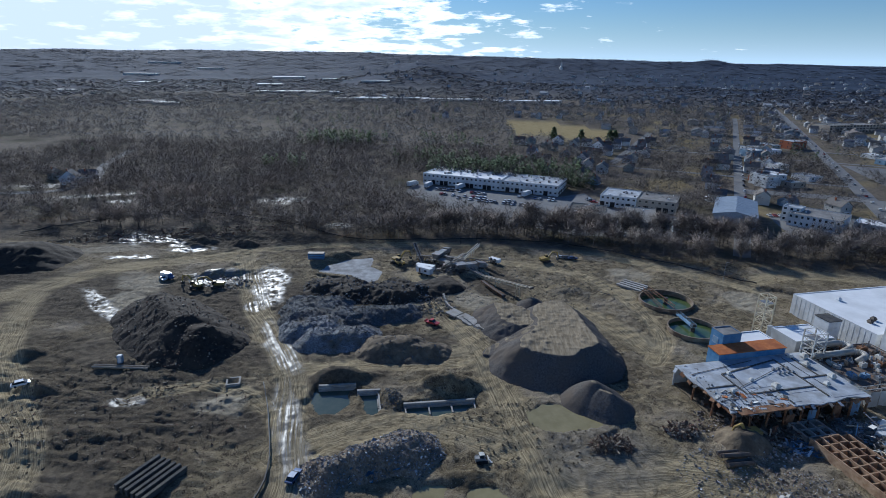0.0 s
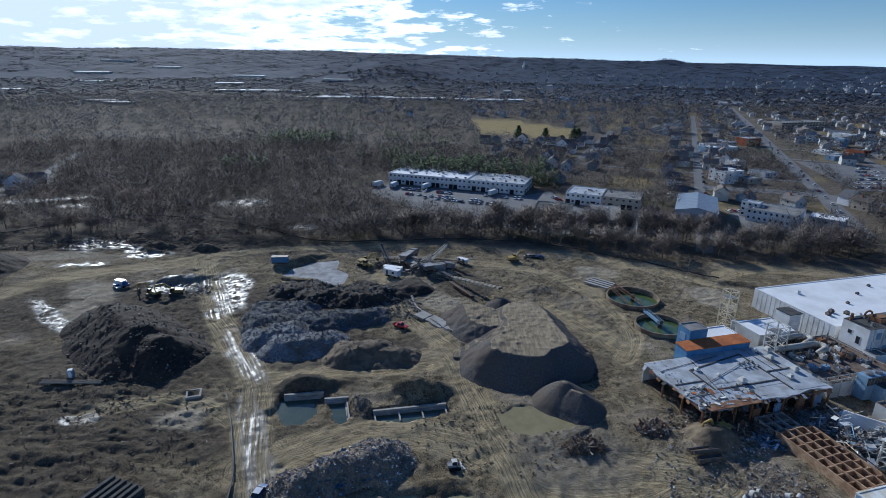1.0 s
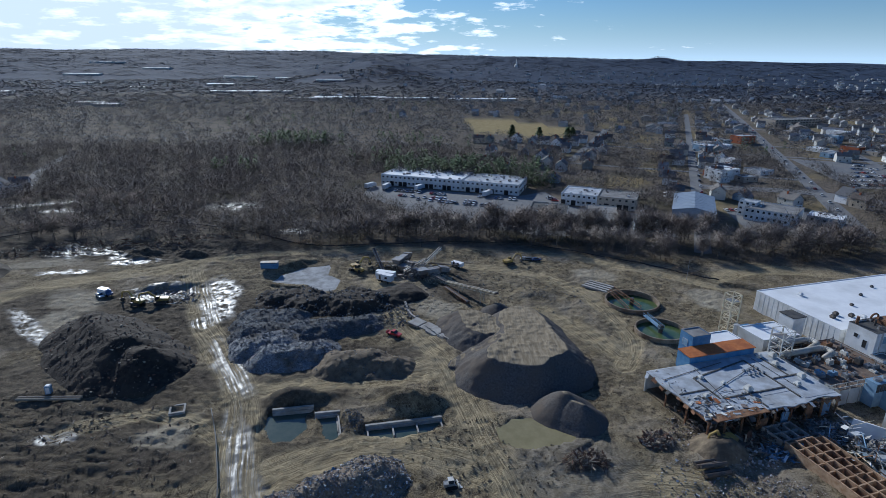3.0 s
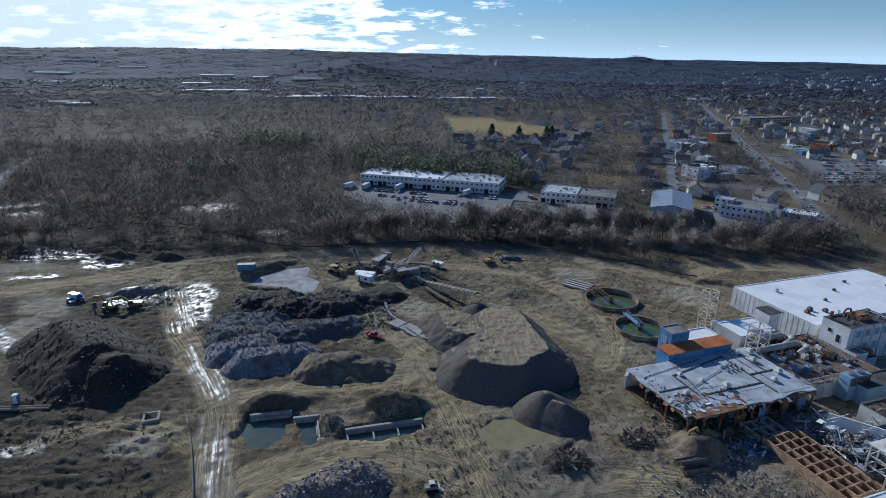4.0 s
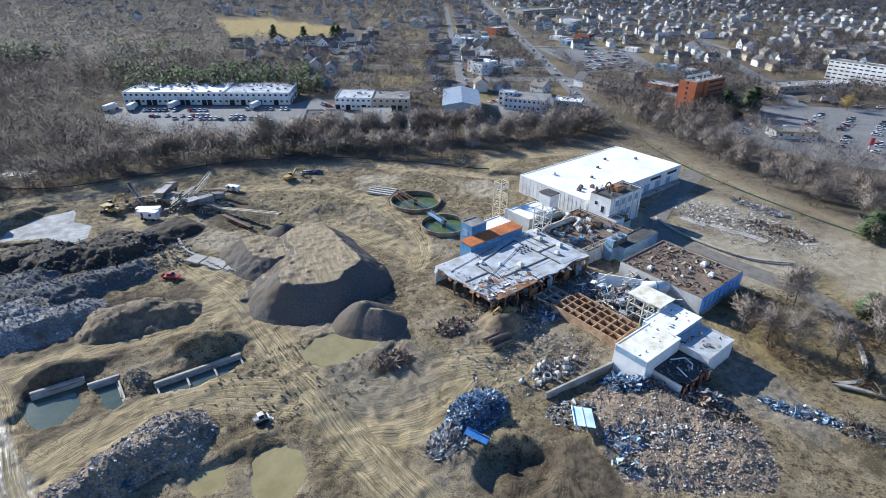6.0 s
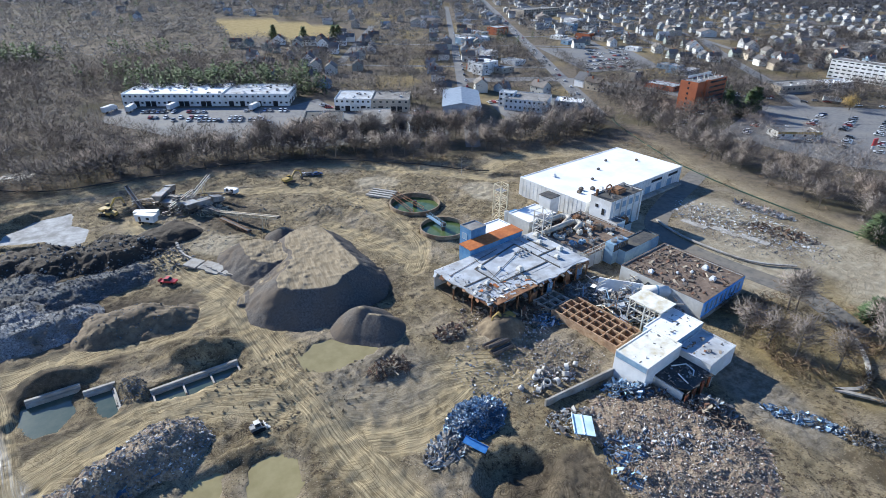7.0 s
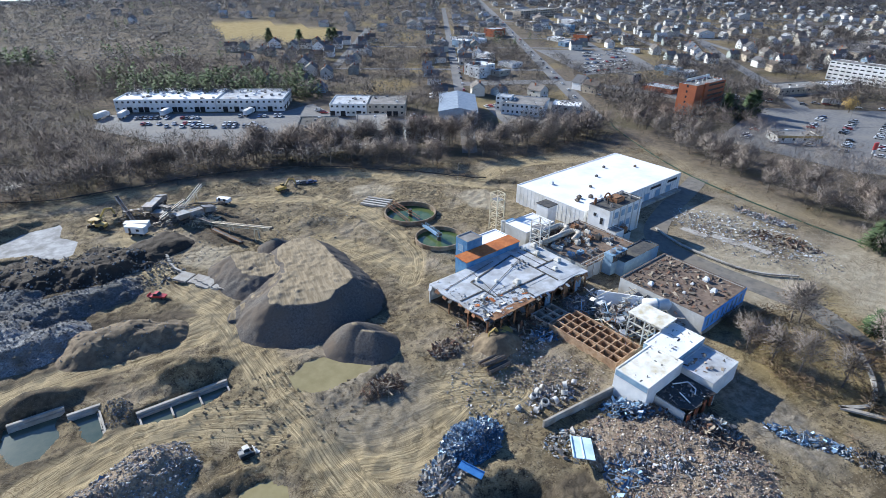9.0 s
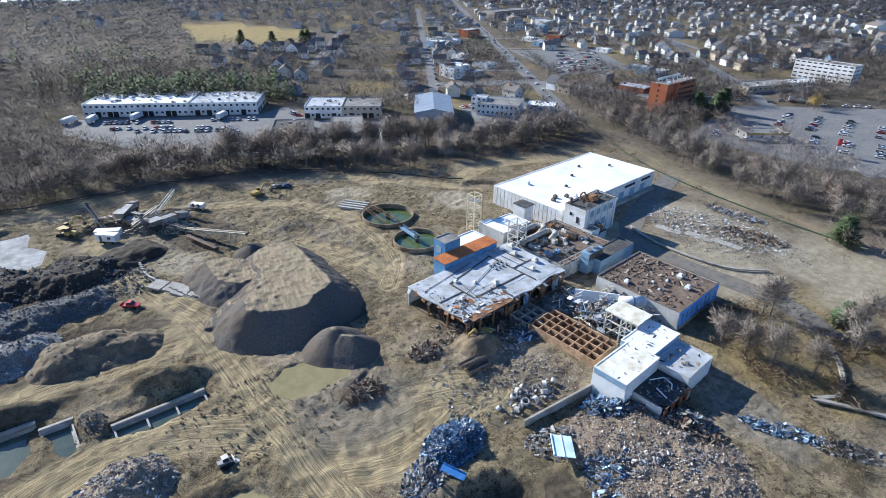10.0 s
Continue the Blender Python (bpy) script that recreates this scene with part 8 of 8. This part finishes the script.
def conveyor(p, q, w, label, legs=2, mat="greysteel"):
    p, q = Vector(p), Vector(q)
    t = thing("conveyor", label, "conveyor", group="conveyors of the gravel plant")
    d = (q - p)
    side = Vector((-d.y, d.x, 0)).normalized() * w / 2
    part("belt", Geo().hexa([tuple(v) for dz in (0, 0.18) for v in (p - side + Vector((0, 0, dz)), p + side + Vector((0, 0, dz)), q + side + Vector((0, 0, dz)), q - side + Vector((0, 0, dz)))]), M["darksteel"], t)
    for s in (-1, 1):
        fr = Geo().beam(p + side * s + Vector((0, 0, 0.25)), q + side * s + Vector((0, 0, 0.25)), 0.2).beam(p + side * s - Vector((0, 0, 0.7)), q + side * s - Vector((0, 0, 0.7)), 0.15)
        n = max(4, int(d.length / 1.6))
        for k in range(n):
            a, b = p + d * (k / n), p + d * ((k + 1) / n)
            fr.beam(a + side * s + Vector((0, 0, 0.2 if k % 2 else -0.7)), b + side * s + Vector((0, 0, -0.7 if k % 2 else 0.2)), 0.1)
        part("side_truss", fr, M[mat], t)
    for k in range(legs):
        c = p + d * ((k + 1) / (legs + 0.6))
        gr = gz(c.x, c.y)
        for s in (-1, 1):
            part("leg", Geo().beam(c + side * s, (c.x + side.x * s * 1.6, c.y + side.y * s * 1.6, gr - 0.3), 0.2), M[mat], t)
    part("head_drum", Geo().tube(q - side * 1.1, q + side * 1.1, 0.4, 0.4, 10), M["darksteel"], t)
    return t


def hz(x, y, z):
    return (x, y, gz(x, y) + z)


conveyor(hz(-8, 216, 1.0), hz(13.5, 190, 6.6), 1.3, "long inclined conveyor dropping gravel on a heap", 2, "cream")
conveyor(hz(-22, 232, 4.6), hz(-6, 213, 1.6), 1.2, "grey conveyor from the screening plant", 2)
conveyor(hz(-26, 238, 1.5), hz(-20, 222, 6.0), 1.2, "steep conveyor feeding the crusher", 1)
conveyor(hz(-38, 236, 1.2), hz(-24, 232, 5.0), 1.2, "dark conveyor feeding the crusher", 1)
conveyor(hz(-14, 236, 1.2), hz(-1, 226, 4.0), 1.0, "short conveyor beside the crusher", 1, "darksteel")
conveyor(hz(-34, 230, 1.2), hz(-40, 243, 5.2), 1.1, "grey stacking conveyor above a dark heap", 1)
conveyor(hz(-16, 232, 2.2), hz(-9, 245, 5.6), 1.1, "pale stacking conveyor behind the crusher", 1, "steel")
conveyor(hz(-24, 222, 3.0), hz(-15, 229, 5.6), 1.1, "short grey conveyor over the crusher", 1)
conveyor(hz(-6, 208, 1.4), hz(3, 194, 0.9), 1.4, "low conveyor frame on the ground", 1, "ruststeel")


def crusher(x, y, a):
    t = thing("crusher", "green-grey crusher with hopper and walkways", "machine", pose(x, y, gz(x, y), 0, 0, a))
    part("chassis", Geo().box(-6.5, 6.5, -1.4, 1.4, 1.0, 1.7), M["darksteel"], t)
    part("housing", Geo().box(-2.6, 3.4, -1.5, 1.5, 1.7, 4.2, 0.15), M["greysteel"], t)
    part("hopper", Geo().hexa([(-6.2, -1.0, 2.2), (-3.0, -1.0, 2.2), (-3.0, 1.0, 2.2), (-6.2, 1.0, 2.2), (-7.2, -2.0, 4.6), (-2.4, -2.0, 4.6), (-2.4, 2.0, 4.6), (-7.2, 2.0, 4.6)]), M["greysteel"], t)
    part("screen_box", Geo().hexa([(3.6, -1.3, 2.2), (7.6, -1.3, 1.6), (7.6, 1.3, 1.6), (3.6, 1.3, 2.2), (3.6, -1.4, 4.6), (7.8, -1.4, 3.6), (7.8, 1.4, 3.6), (3.6, 1.4, 4.6)]), M["greysteel"], t)
    for wx in (-5, -3.6, 3.6, 5):
        for s in (-1, 1):
            part("wheel", Geo().tube((wx, s * 1.0, 0.55), (wx, s * 1.4, 0.55), 0.55, 0.55, 10), M["rubber"], t)
    part("rail", Geo().beam((-2.4, -1.7, 5.0), (3.2, -1.7, 5.0), 0.08).beam((-2.4, 1.7, 5.0), (3.2, 1.7, 5.0), 0.08), M["yellow"], t)


crusher(-20, 226, -25)
crusher(-12, 222, 28)
crusher(-26, 236, 70)

# blue tank, site toilet, logs and slabs
tb = thing("steel_container", "dark blue steel container beside the slurry pool", "container", pose(-83, 224, gz(-83, 224), 0, 0, 8))
part("box", Geo().box(-3.6, 3.6, -1.3, 1.3, 0.15, 2.9), M["bluewall"], tb)
part("rib", Geo().box(-3.3, 3.3, -1.36, -1.3, 0.4, 0.55).box(-3.3, 3.3, -1.36, -1.3, 1.5, 1.62).box(-3.3, 3.3, -1.36, -1.3, 2.5, 2.65), M["darksteel"], tb)
part("lid", Geo().box(-3.7, 3.7, -1.4, 1.4, 2.9, 3.02), M["darksteel"], tb)
part("skid", Geo().box(-3.5, 3.5, -1.0, -0.7, -0.2, 0.15).box(-3.5, 3.5, 0.7, 1.0, -0.2, 0.15), M["darksteel"], tb)
tl = thing("site_toilet", "white and blue portable toilet on mud", "toilet", pose(-114, 128.5, gz(-114, 128.5), 0, 0, 15))
part("cabin", Geo().box(-0.7, 0.7, -0.7, 0.7, 0, 2.3), M["bluegrey"], tl)
part("roof", Geo().box(-0.75, 0.75, -0.75, 0.75, 2.3, 2.55, 0.2), M["whitewall"], tl)
part("door", Geo().box(-0.45, 0.45, -0.76, -0.7, 0.1, 2.1), M["whitewall"], tl)
lg = random.Random(6)


def poles(name, n, x, y, a, ln, r, gap, mat, label, category, two=False):
    t = thing(name, label, category, pose(x, y, gz(x, y), 0, 0, a))
    for k in range(n):
        z = r + (2 * r * 0.86 if two and k % 3 == 2 else 0)
        part("pipe" if "pipe" in name else "beam", Geo().tube((-ln / 2, gap * (k - n / 2), z), (ln / 2, gap * (k - n / 2) + lg.uniform(-0.3, 0.3), z), r, r, 8), M[mat], t)


poles("log_row", 2, -112, 126, 3, 17, 0.35, 1.0, "timber", "long dark logs lying beside the toilet", "logs")
poles("pipe_stack", 5, 57, 104, 14, 6.5, 0.5, 1.05, "darksteel", "stack of dark steel pipes on bare earth", "pipes", True)
bm_ = thing("concrete_beams", "row of pale concrete beams lying on earth", "beams", pose(57, 213, gz(57, 213), 0, 0, -40))
for k in range(4):
    part("beam", Geo().box(-5.5, 5.5, 2.2 * k - 3.4, 2.2 * k - 2.2, 0, 0.8), M["concrete"], bm_)
for cx, cy, a, n in ((-14.5, 176, -35, 2), (-8, 170, -38, 2), (-26, 196, 20, 1)):
    t = thing("broken_slab", "broken pale concrete floor slab", "slab", pose(cx, cy, gz(cx, cy) + 0.1, 0, 3, a))
    for k in range(n):
        part("piece", Geo().prism([(-3.4 + 5.2 * k, -2.4), (1.2 + 5.2 * k, -2.8), (1.6 + 5.2 * k, 2.2), (-3.0 + 5.2 * k, 2.6)], -0.3, 0.35), M["concrete"], t)
kb = thing("kerb_line", "line of broken pale kerb stones", "kerb", pose(0, 0, 0))
for k, (x, y) in enumerate(curve_way([(-21, 194), (-19, 186), (-15, 178), (-8, 168), (-2, 162)], 5)):
    part("kerb_stone", Geo().turned(pose(x, y, gz(x, y) + 0.2, 0, 0, -55 + 3 * (k % 5)), 1.7, 0.5, 0.7), M["concrete"], kb)


def basin_wall(p, q, h, label, thick=0.7):
    d = Vector((q[0] - p[0], q[1] - p[1], 0))
    t = thing("basin_wall", label, "wall", pose(p[0], p[1], -2.6, 0, 0, math.degrees(math.atan2(d.y, d.x))), group="old concrete basin walls")
    part("wall", Geo().box(0, d.length, -thick / 2, thick / 2, 0, h), M["concrete"], t)
    part("ledge", Geo().box(0, d.length, -thick / 2 - 0.4, -thick / 2, 0, h - 0.7), M["concrete"], t)
    return t, d.length


basin_wall((-50, 122.8), (-39.6, 125), 3.0, "pale concrete basin wall above green water")
basin_wall((-38.6, 122), (-32.2, 123.3), 2.8, "short pale concrete basin wall")
bw, ln = basin_wall((-24.5, 117.4), (-5.2, 122), 2.7, "long pale concrete basin wall with cross walls")
for s in (0.2, 6.6, 12.8, 19.2):
    part("cross_wall", Geo().box(s, s + 0.4, -4.6, -0.6, 0, 2.0), M["concrete"], bw)
basin_wall((-32.4, 122.0), (-29.6, 112), 2.2, "narrow concrete basin wall end", 0.4)
fd = thing("old_foundation", "grey boarded foundation beside the dirt track", "foundation", pose(-74, 82, gz(-74, 82), 0, 0, 70))
for k in range(6):
    part("wall_strip", Geo().box(-6, 5, -4 + 1.7 * k, -3.2 + 1.7 * k, -0.5, 0.9 + 0.15 * (k % 2)), M["darkroof"], fd)
cr = thing("concrete_pit", "square concrete chamber sunk in dark soil", "pit", pose(-75, 122, gz(-75, 122), 0, 0, 20))
part("rim", Geo().box(-2, 2, -2, -1.5, -0.5, 0.6).box(-2, 2, 1.5, 2, -0.5, 0.6).box(-2, -1.5, -1.5, 1.5, -0.5, 0.6).box(1.5, 2, -1.5, 1.5, -0.5, 0.6), M["concrete"], cr)
dw = ribbon("drain_wall", ((149, 153), (148, 146), (149, 134), (156, 116), (168, 108)), 0.8, 0.9, "concrete", "low pale concrete wall along the drive", "wall")
ribbon("drain_wall", ((124, 62), (132, 60), (141, 66), (148, 74)), 1.0, 1.0, "concrete", "curved pale concrete kerb wall in rough grass", "wall")
ribbon("drain_wall", ((124, 62), (132, 54), (138, 46)), 1.0, 1.0, "concrete", "pale concrete kerb wall in rough grass", "wall")
# silt fence that follows the perimeter way and the railway
ribbon("silt_fence", ((-250, 246), (-228, 272), (-190, 300), (-120, 285), (-78, 262), (-40, 264), (-7, 270), (36, 267), (74, 249), (98, 232), (112, 224)), 0.25, 0.8, "tarp", "black silt fence along the site's edge", "fence", lift=1.0)
ribbon("silt_fence", ((232, 292), (220, 272), (204, 200), (207, 140), (214, 108)), 0.2, 0.5, "meshfence", "green mesh fence along the old railway", "fence", lift=1.0)
ribbon("silt_fence", ((-52, 60), (-50, 84), (-58, 106), (-66, 122)), 0.3, 0.9, "tarp", "black silt fence beside the track", "fence", lift=1.0)

# ---- debris ----
heap("rubble_bed", [(82, 66, 1.9, 5, 5, -40, 0.3), (84, 57, 1.6, 5, 5, -28, 0.3), (74, 60, 1.3, 6, 5, -25, 0.25), (73, 69, 1.4, 5, 3, -40, 0.3)], "rubearth", "brown field of crushed brick and concrete", 0.45, 0.8, 3.2, "rubble", stones=13000, stone_size=(0.05, 0.48), stone_mat="brickrub", stone_label="broken bricks and concrete lumps over the rubble field")
litter("rubble_field", 700, (76, 63), (9, 5), -35, 1.6, (0.1, 0.9), "concmix", "patch of grey broken concrete among brown rubble", "rubble", 0.45, 31, 1.2, base=0.9)
litter("rubble_field", 500, (66, 62), (5, 7), -20, 1.2, (0.1, 0.9), "scrap", "bent sheet metal at the rubble's edge", "scrap", 0.12, 32, 2.6, base=0.6)
litter("rubble_field", 420, (85, 58), (6, 4), 10, 1.0, (0.1, 0.7), "concmix", "grey lumps of concrete on brown rubble", "rubble", 0.5, 33, 1.2, base=1.2)
litter("rubble_field", 900, (64, 74), (9, 5), -20, 1.2, (0.12, 0.9), "junk", "mixed demolition debris with torn sheet metal", "debris", 0.3, 2, 1.5)
litter("scrap_heap", 9000, (42, 83.5), (8.2, 5.2), 25, 4.8, (0.07, 0.62), "scrap", "heap of crushed blue and grey scrap metal", "scrap", 0.16, 3, 3.0)
litter("scrap_heap", 1100, (33.5, 78), (6.5, 3.6), 25, 1.6, (0.08, 0.8), "junk", "twisted pale scrap beside the blue heap", "scrap", 0.12, 4, 3.2)
litter("scrap_heap", 520, (48.5, 114), (4.5, 3.6), 20, 2.2, (0.15, 0.8), "timber", "small heap of tangled dark scrap metal", "scrap", 0.2, 5, 3.0)
litter("timber_heap", 360, (29, 106), (5.6, 3.2), 10, 1.8, (0.12, 0.42), "timber", "heap of splintered dark timber", "timber", 0.6, 6, 10)
litter("scrap_heap", 460, (65, 89.5), (6.5, 3.0), 5, 1.2, (0.1, 0.8), "concmix", "white and grey broken pipe pieces above a wall", "scrap", 0.3, 7, 2.0)
litter("debris_bed", 1500, (68, 96), (14, 8), -20, 0.3, (0.1, 0.5), "brickrub", "broken stones and scraps on churned earth", "debris", 0.5, 8)
litter("debris_bed", 900, (93, 120), (5, 5), 18, 1.6, (0.12, 0.9), "junk", "tangle of torn metal beside concrete bins", "debris", 0.25, 9, 2.0)
litter("debris_bed", 1700, (100, 109), (5.5, 10), 18, 4.4, (0.12, 1.4), "junk", "collapsed white plaster and twisted pipes", "debris", 0.2, 10, 3.2)
litter("debris_bed", 1300, (108, 109), (3.6, 12), 18, 4.6, (0.12, 1.3), "junk", "collapsed white plaster against a torn wall", "debris", 0.25, 61, 2.6)
litter("debris_bed", 700, (66, 111), (10, 5), -25, 0.8, (0.2, 1.0), "brickrub", "broken masonry at the torn hall's foot", "debris", 0.5, 11)
litter("debris_bed", 1200, (84, 76), (9, 5), -30, 2.0, (0.1, 0.6), "timber", "splintered boards and fallen roof edges", "debris", 0.3, 12, 5)
litter("debris_bed", 1500, (175, 138), (26, 13), -72, 0.25, (0.1, 0.7), "brickrub", "scattered rubble on a cleared building pad", "debris", 0.4, 13)
litter("debris_bed", 420, (196, 146), (12, 3), -72, 1.3, (0.3, 0.9), "concmix", "pale heaps of broken boards and stone", "debris", 0.4, 41, 4)
litter("debris_bed", 2000, (176, 134), (30, 18), -70, 0.2, (0.1, 0.6), "concmix", "grey scraps strewn over a cleared pad", "debris", 0.4, 42, 1.5)
litter("debris_bed", 900, (80, 78), (8, 4), -35, 2.6, (0.15, 0.9), "scrap", "torn sheet metal below the broken block", "scrap", 0.15, 43, 3.0)
litter("debris_bed", 1500, (60, 95), (18, 12), -20, 0.25, (0.1, 0.5), "concmix", "strewn grey scraps on churned earth", "debris", 0.4, 44, 1.4)
litter("debris_bed", 260, (186, 128), (12, 5), -65, 0.9, (0.3, 0.9), "timber", "heaps of pale broken boards", "debris", 0.4, 14, 4)
litter("debris_bed", 420, (110, 58), (9, 2.6), -50, 0.8, (0.15, 0.9), "scrap", "line of scrap metal along the yard", "scrap", 0.3, 15, 1.8)
litter("debris_bed", 420, (118, 48), (8, 3.0), -45, 0.6, (0.2, 1.0), "rubble", "broken concrete along the yard", "debris", 0.4, 16)
litter("debris_bed", 500, (-26, 94), (12.5, 5.5), 29, 2.6, (0.15, 1.4), "scrap", "bent metal among broken concrete", "scrap", 0.15, 18, 3)
litter("debris_bed", 420, (-28.5, 118.5), (3.4, 4.5), 0, 2.2, (0.12, 0.5), "rubble", "grey spill of rubble between basins", "rubble", 0.6, 19)
litter("debris_bed", 900, (-52, 196), (24, 9), 0, 2.0, (0.2, 1.0), "rubble", "broken stones on dark churned heaps", "debris", 0.5, 20)
litter("debris_bed", 1500, (-96, 105), (34, 20), 0, 0.1, (0.08, 0.4), "timber", "roots and splinters over dark stripped ground", "debris", 0.4, 21, 3)
litter("debris_bed", 1200, (-170, 255), (60, 12), 20, 0.6, (0.2, 0.8), "timber", "felled brush over dark stripped ground", "debris", 0.4, 22, 5)
litter("debris_bed", 700, (-108, 150), (20, 13), -38, 0.0, (0.15, 0.6), "rubble", "grey stones around the soil heap's foot", "debris", 0.6, 23)
litter("debris_bed", 500, (-115, 195), (14, 7), 0, 0.7, (0.12, 0.8), "junk", "planks and scrap beside the excavators", "debris", 0.25, 24, 2.5)
litter("debris_bed", 900, (10, 205), (40, 22), 0, 0.1, (0.12, 0.6), "rubble", "scattered stones on bare earth", "debris", 0.6, 25)
litter("debris_bed", 380, (-20, 228), (15, 10), -30, 2.2, (0.25, 0.5), "greysteel", "steel beams, pipes and spare frames around the crushers", "debris", 0.5, 51, 9)
litter("debris_bed", 600, (-18, 230), (14, 9), 0, 0.6, (0.2, 1.2), "junk", "scrap and spare parts around the gravel plant", "debris", 0.3, 26, 2.0)
pn = thing("blue_sheet", "pale blue metal sheet lying on rubble", "sheet metal", pose(61.5, 72, gz(61.5, 72) + 1.9, 3, 9, 62))
part("sheet", Geo().box(-3.4, 3.4, -2.2, 2.2, 0, 0.15).box(-3.4, 3.4, 2.0, 2.2, 0.15, 0.4).box(-3.4, 3.4, -0.1, 0.1, 0.15, 0.3), M["paleblue"], pn)
pb = thing("blue_sheet", "bright blue bent metal panel on scrap", "sheet metal", pose(38.5, 76, gz(38.5, 76) + 0.8, 12, 6, -50))
part("sheet", Geo().box(-2.6, 2.6, -0.8, 0.8, 0, 0.2).box(-2.6, 2.6, 0.7, 0.8, 0.2, 0.5), M["bluepaint"], pb)
for x, y, a in ((167, 137, -70), (161, 146, -70), (172, 128, -68)):
    solid("broken_slab", Geo().prism([(-5, -1.6), (4.6, -2.0), (5, 1.4), (-4.6, 1.8)], -0.3, 0.14), M["concrete"], "pale strip of old floor slab", "slab", pose(x, y, gz(x, y), 0, 0, a))


def pipe_ring(x, y, z, r, tilt, a):
    """A short open length of pale concrete pipe."""
    n, vs = 18, []
    for k in range(n):
        t = 2 * math.pi * k / n
        vs += [(rr * math.cos(t), rr * math.sin(t), zz) for rr, zz in ((r, -0.5), (r, 0.5), (r - 0.22, 0.5), (r - 0.22, -0.5))]
    g = Geo().add(vs, [(4 * k + j, 4 * ((k + 1) % n) + j, 4 * ((k + 1) % n) + (j + 1) % 4, 4 * k + (j + 1) % 4) for k in range(n) for j in range(4)])
    return solid("pipe_ring", g, M["paleconc"], "pale broken concrete pipe ring on rubble", "pipe ring", pose(x, y, gz(x, y) + z, tilt, 0, a), group="concrete pipe rings above the wall")


for x, y, z, r, tilt, a in ((62.6, 91.4, 0.9, 1.2, 70, 20), (60.8, 90.4, 0.7, 1.1, 20, 50), (62.2, 87.6, 1.1, 1.3, 15, 0), (65.0, 87.6, 1.0, 1.25, 80, 100), (68.2, 88.9, 1.2, 1.15, 35, 160),
                            (69.6, 90.8, 1.0, 1.3, 75, 60), (64.6, 92.6, 0.7, 0.9, 55, 10), (59.4, 86.6, 0.8, 1.0, 85, 40), (55.8, 88.4, 0.6, 0.8, 40, 75), (72.2, 91.0, 1.4, 0.9, 60, 130)):
    pipe_ring(x, y, z * 0.7, r * 0.72, tilt, a)
litter("debris_bed", 1500, (90, 66.5), (9, 4.5), -52, 2.2, (0.08, 0.7), "timber", "splintered boards below the torn annexe", "debris", 0.3, 81, 4)
litter("debris_bed", 900, (88, 69), (7, 4), -50, 2.4, (0.08, 0.6), "brickrub", "broken brick below the torn annexe", "rubble", 0.5, 82)
litter("debris_bed", 500, (93, 68), (6, 3), -50, 3.0, (0.1, 0.9), "junk", "white sheet metal hung over a broken wall", "debris", 0.15, 83, 2.6)
litter("debris_bed", 1500, (103, 113), (6, 12), 18, 3.4, (0.1, 0.9), "plaster", "broken white plaster and lagging among pipes", "debris", 0.3, 84, 1.8)
litter("debris_bed", 700, (74, 115), (13, 3), 16, 1.2, (0.1, 0.8), "timber", "dark splintered wreckage under the torn roof edge", "debris", 0.25, 85, 4)
litter("debris_bed", 500, (80, 112), (9, 4), 18, 1.4, (0.1, 0.8), "scrap", "bent metal frames below the torn roof", "scrap", 0.15, 86, 4)
litter("debris_bed", 700, (58, 116), (5, 9), 18, 0.9, (0.1, 0.6), "brickrub", "broken masonry along the torn hall's end", "debris", 0.5, 87)
litter("debris_bed", 1600, (178, 140), (28, 14), -68, 0.35, (0.1, 0.8), "plaster", "pale rubble strewn over a cleared pad", "debris", 0.35, 88, 1.6)
litter("debris_bed", 420, (-24, 228), (16, 9), -25, 3.4, (0.12, 0.5), "darksteel", "dark frames, chutes and belts heaped about the crushers", "debris", 0.4, 91, 8)
litter("debris_bed", 260, (-12, 222), (12, 6), -40, 2.6, (0.12, 0.4), "cream", "pale handrails and struts of the sorting plant", "debris", 0.4, 92, 9)
litter("debris_bed", 1200, (-30, 186), (16, 12), -35, 0.4, (0.1, 0.8), "rubble", "broken concrete strewn beside the haul track", "rubble", 0.5, 93, 1.4)
litter("debris_bed", 500, (-92, 96), (30, 18), 0, 0.15, (0.08, 0.5), "soil", "clods of brown earth on stripped ground", "debris", 0.6, 94, 1.6)
litter("debris_bed", 700, (-110, 120), (26, 12), 10, 0.15, (0.08, 0.5), "soil", "brown clods thrown up by tracked machines", "debris", 0.6, 95, 1.8)
litter("debris_bed", 900, (8, 108), (22, 14), 0, 0.15, (0.08, 0.5), "soil", "clods and stones beside the haul track", "debris", 0.6, 96, 1.3)
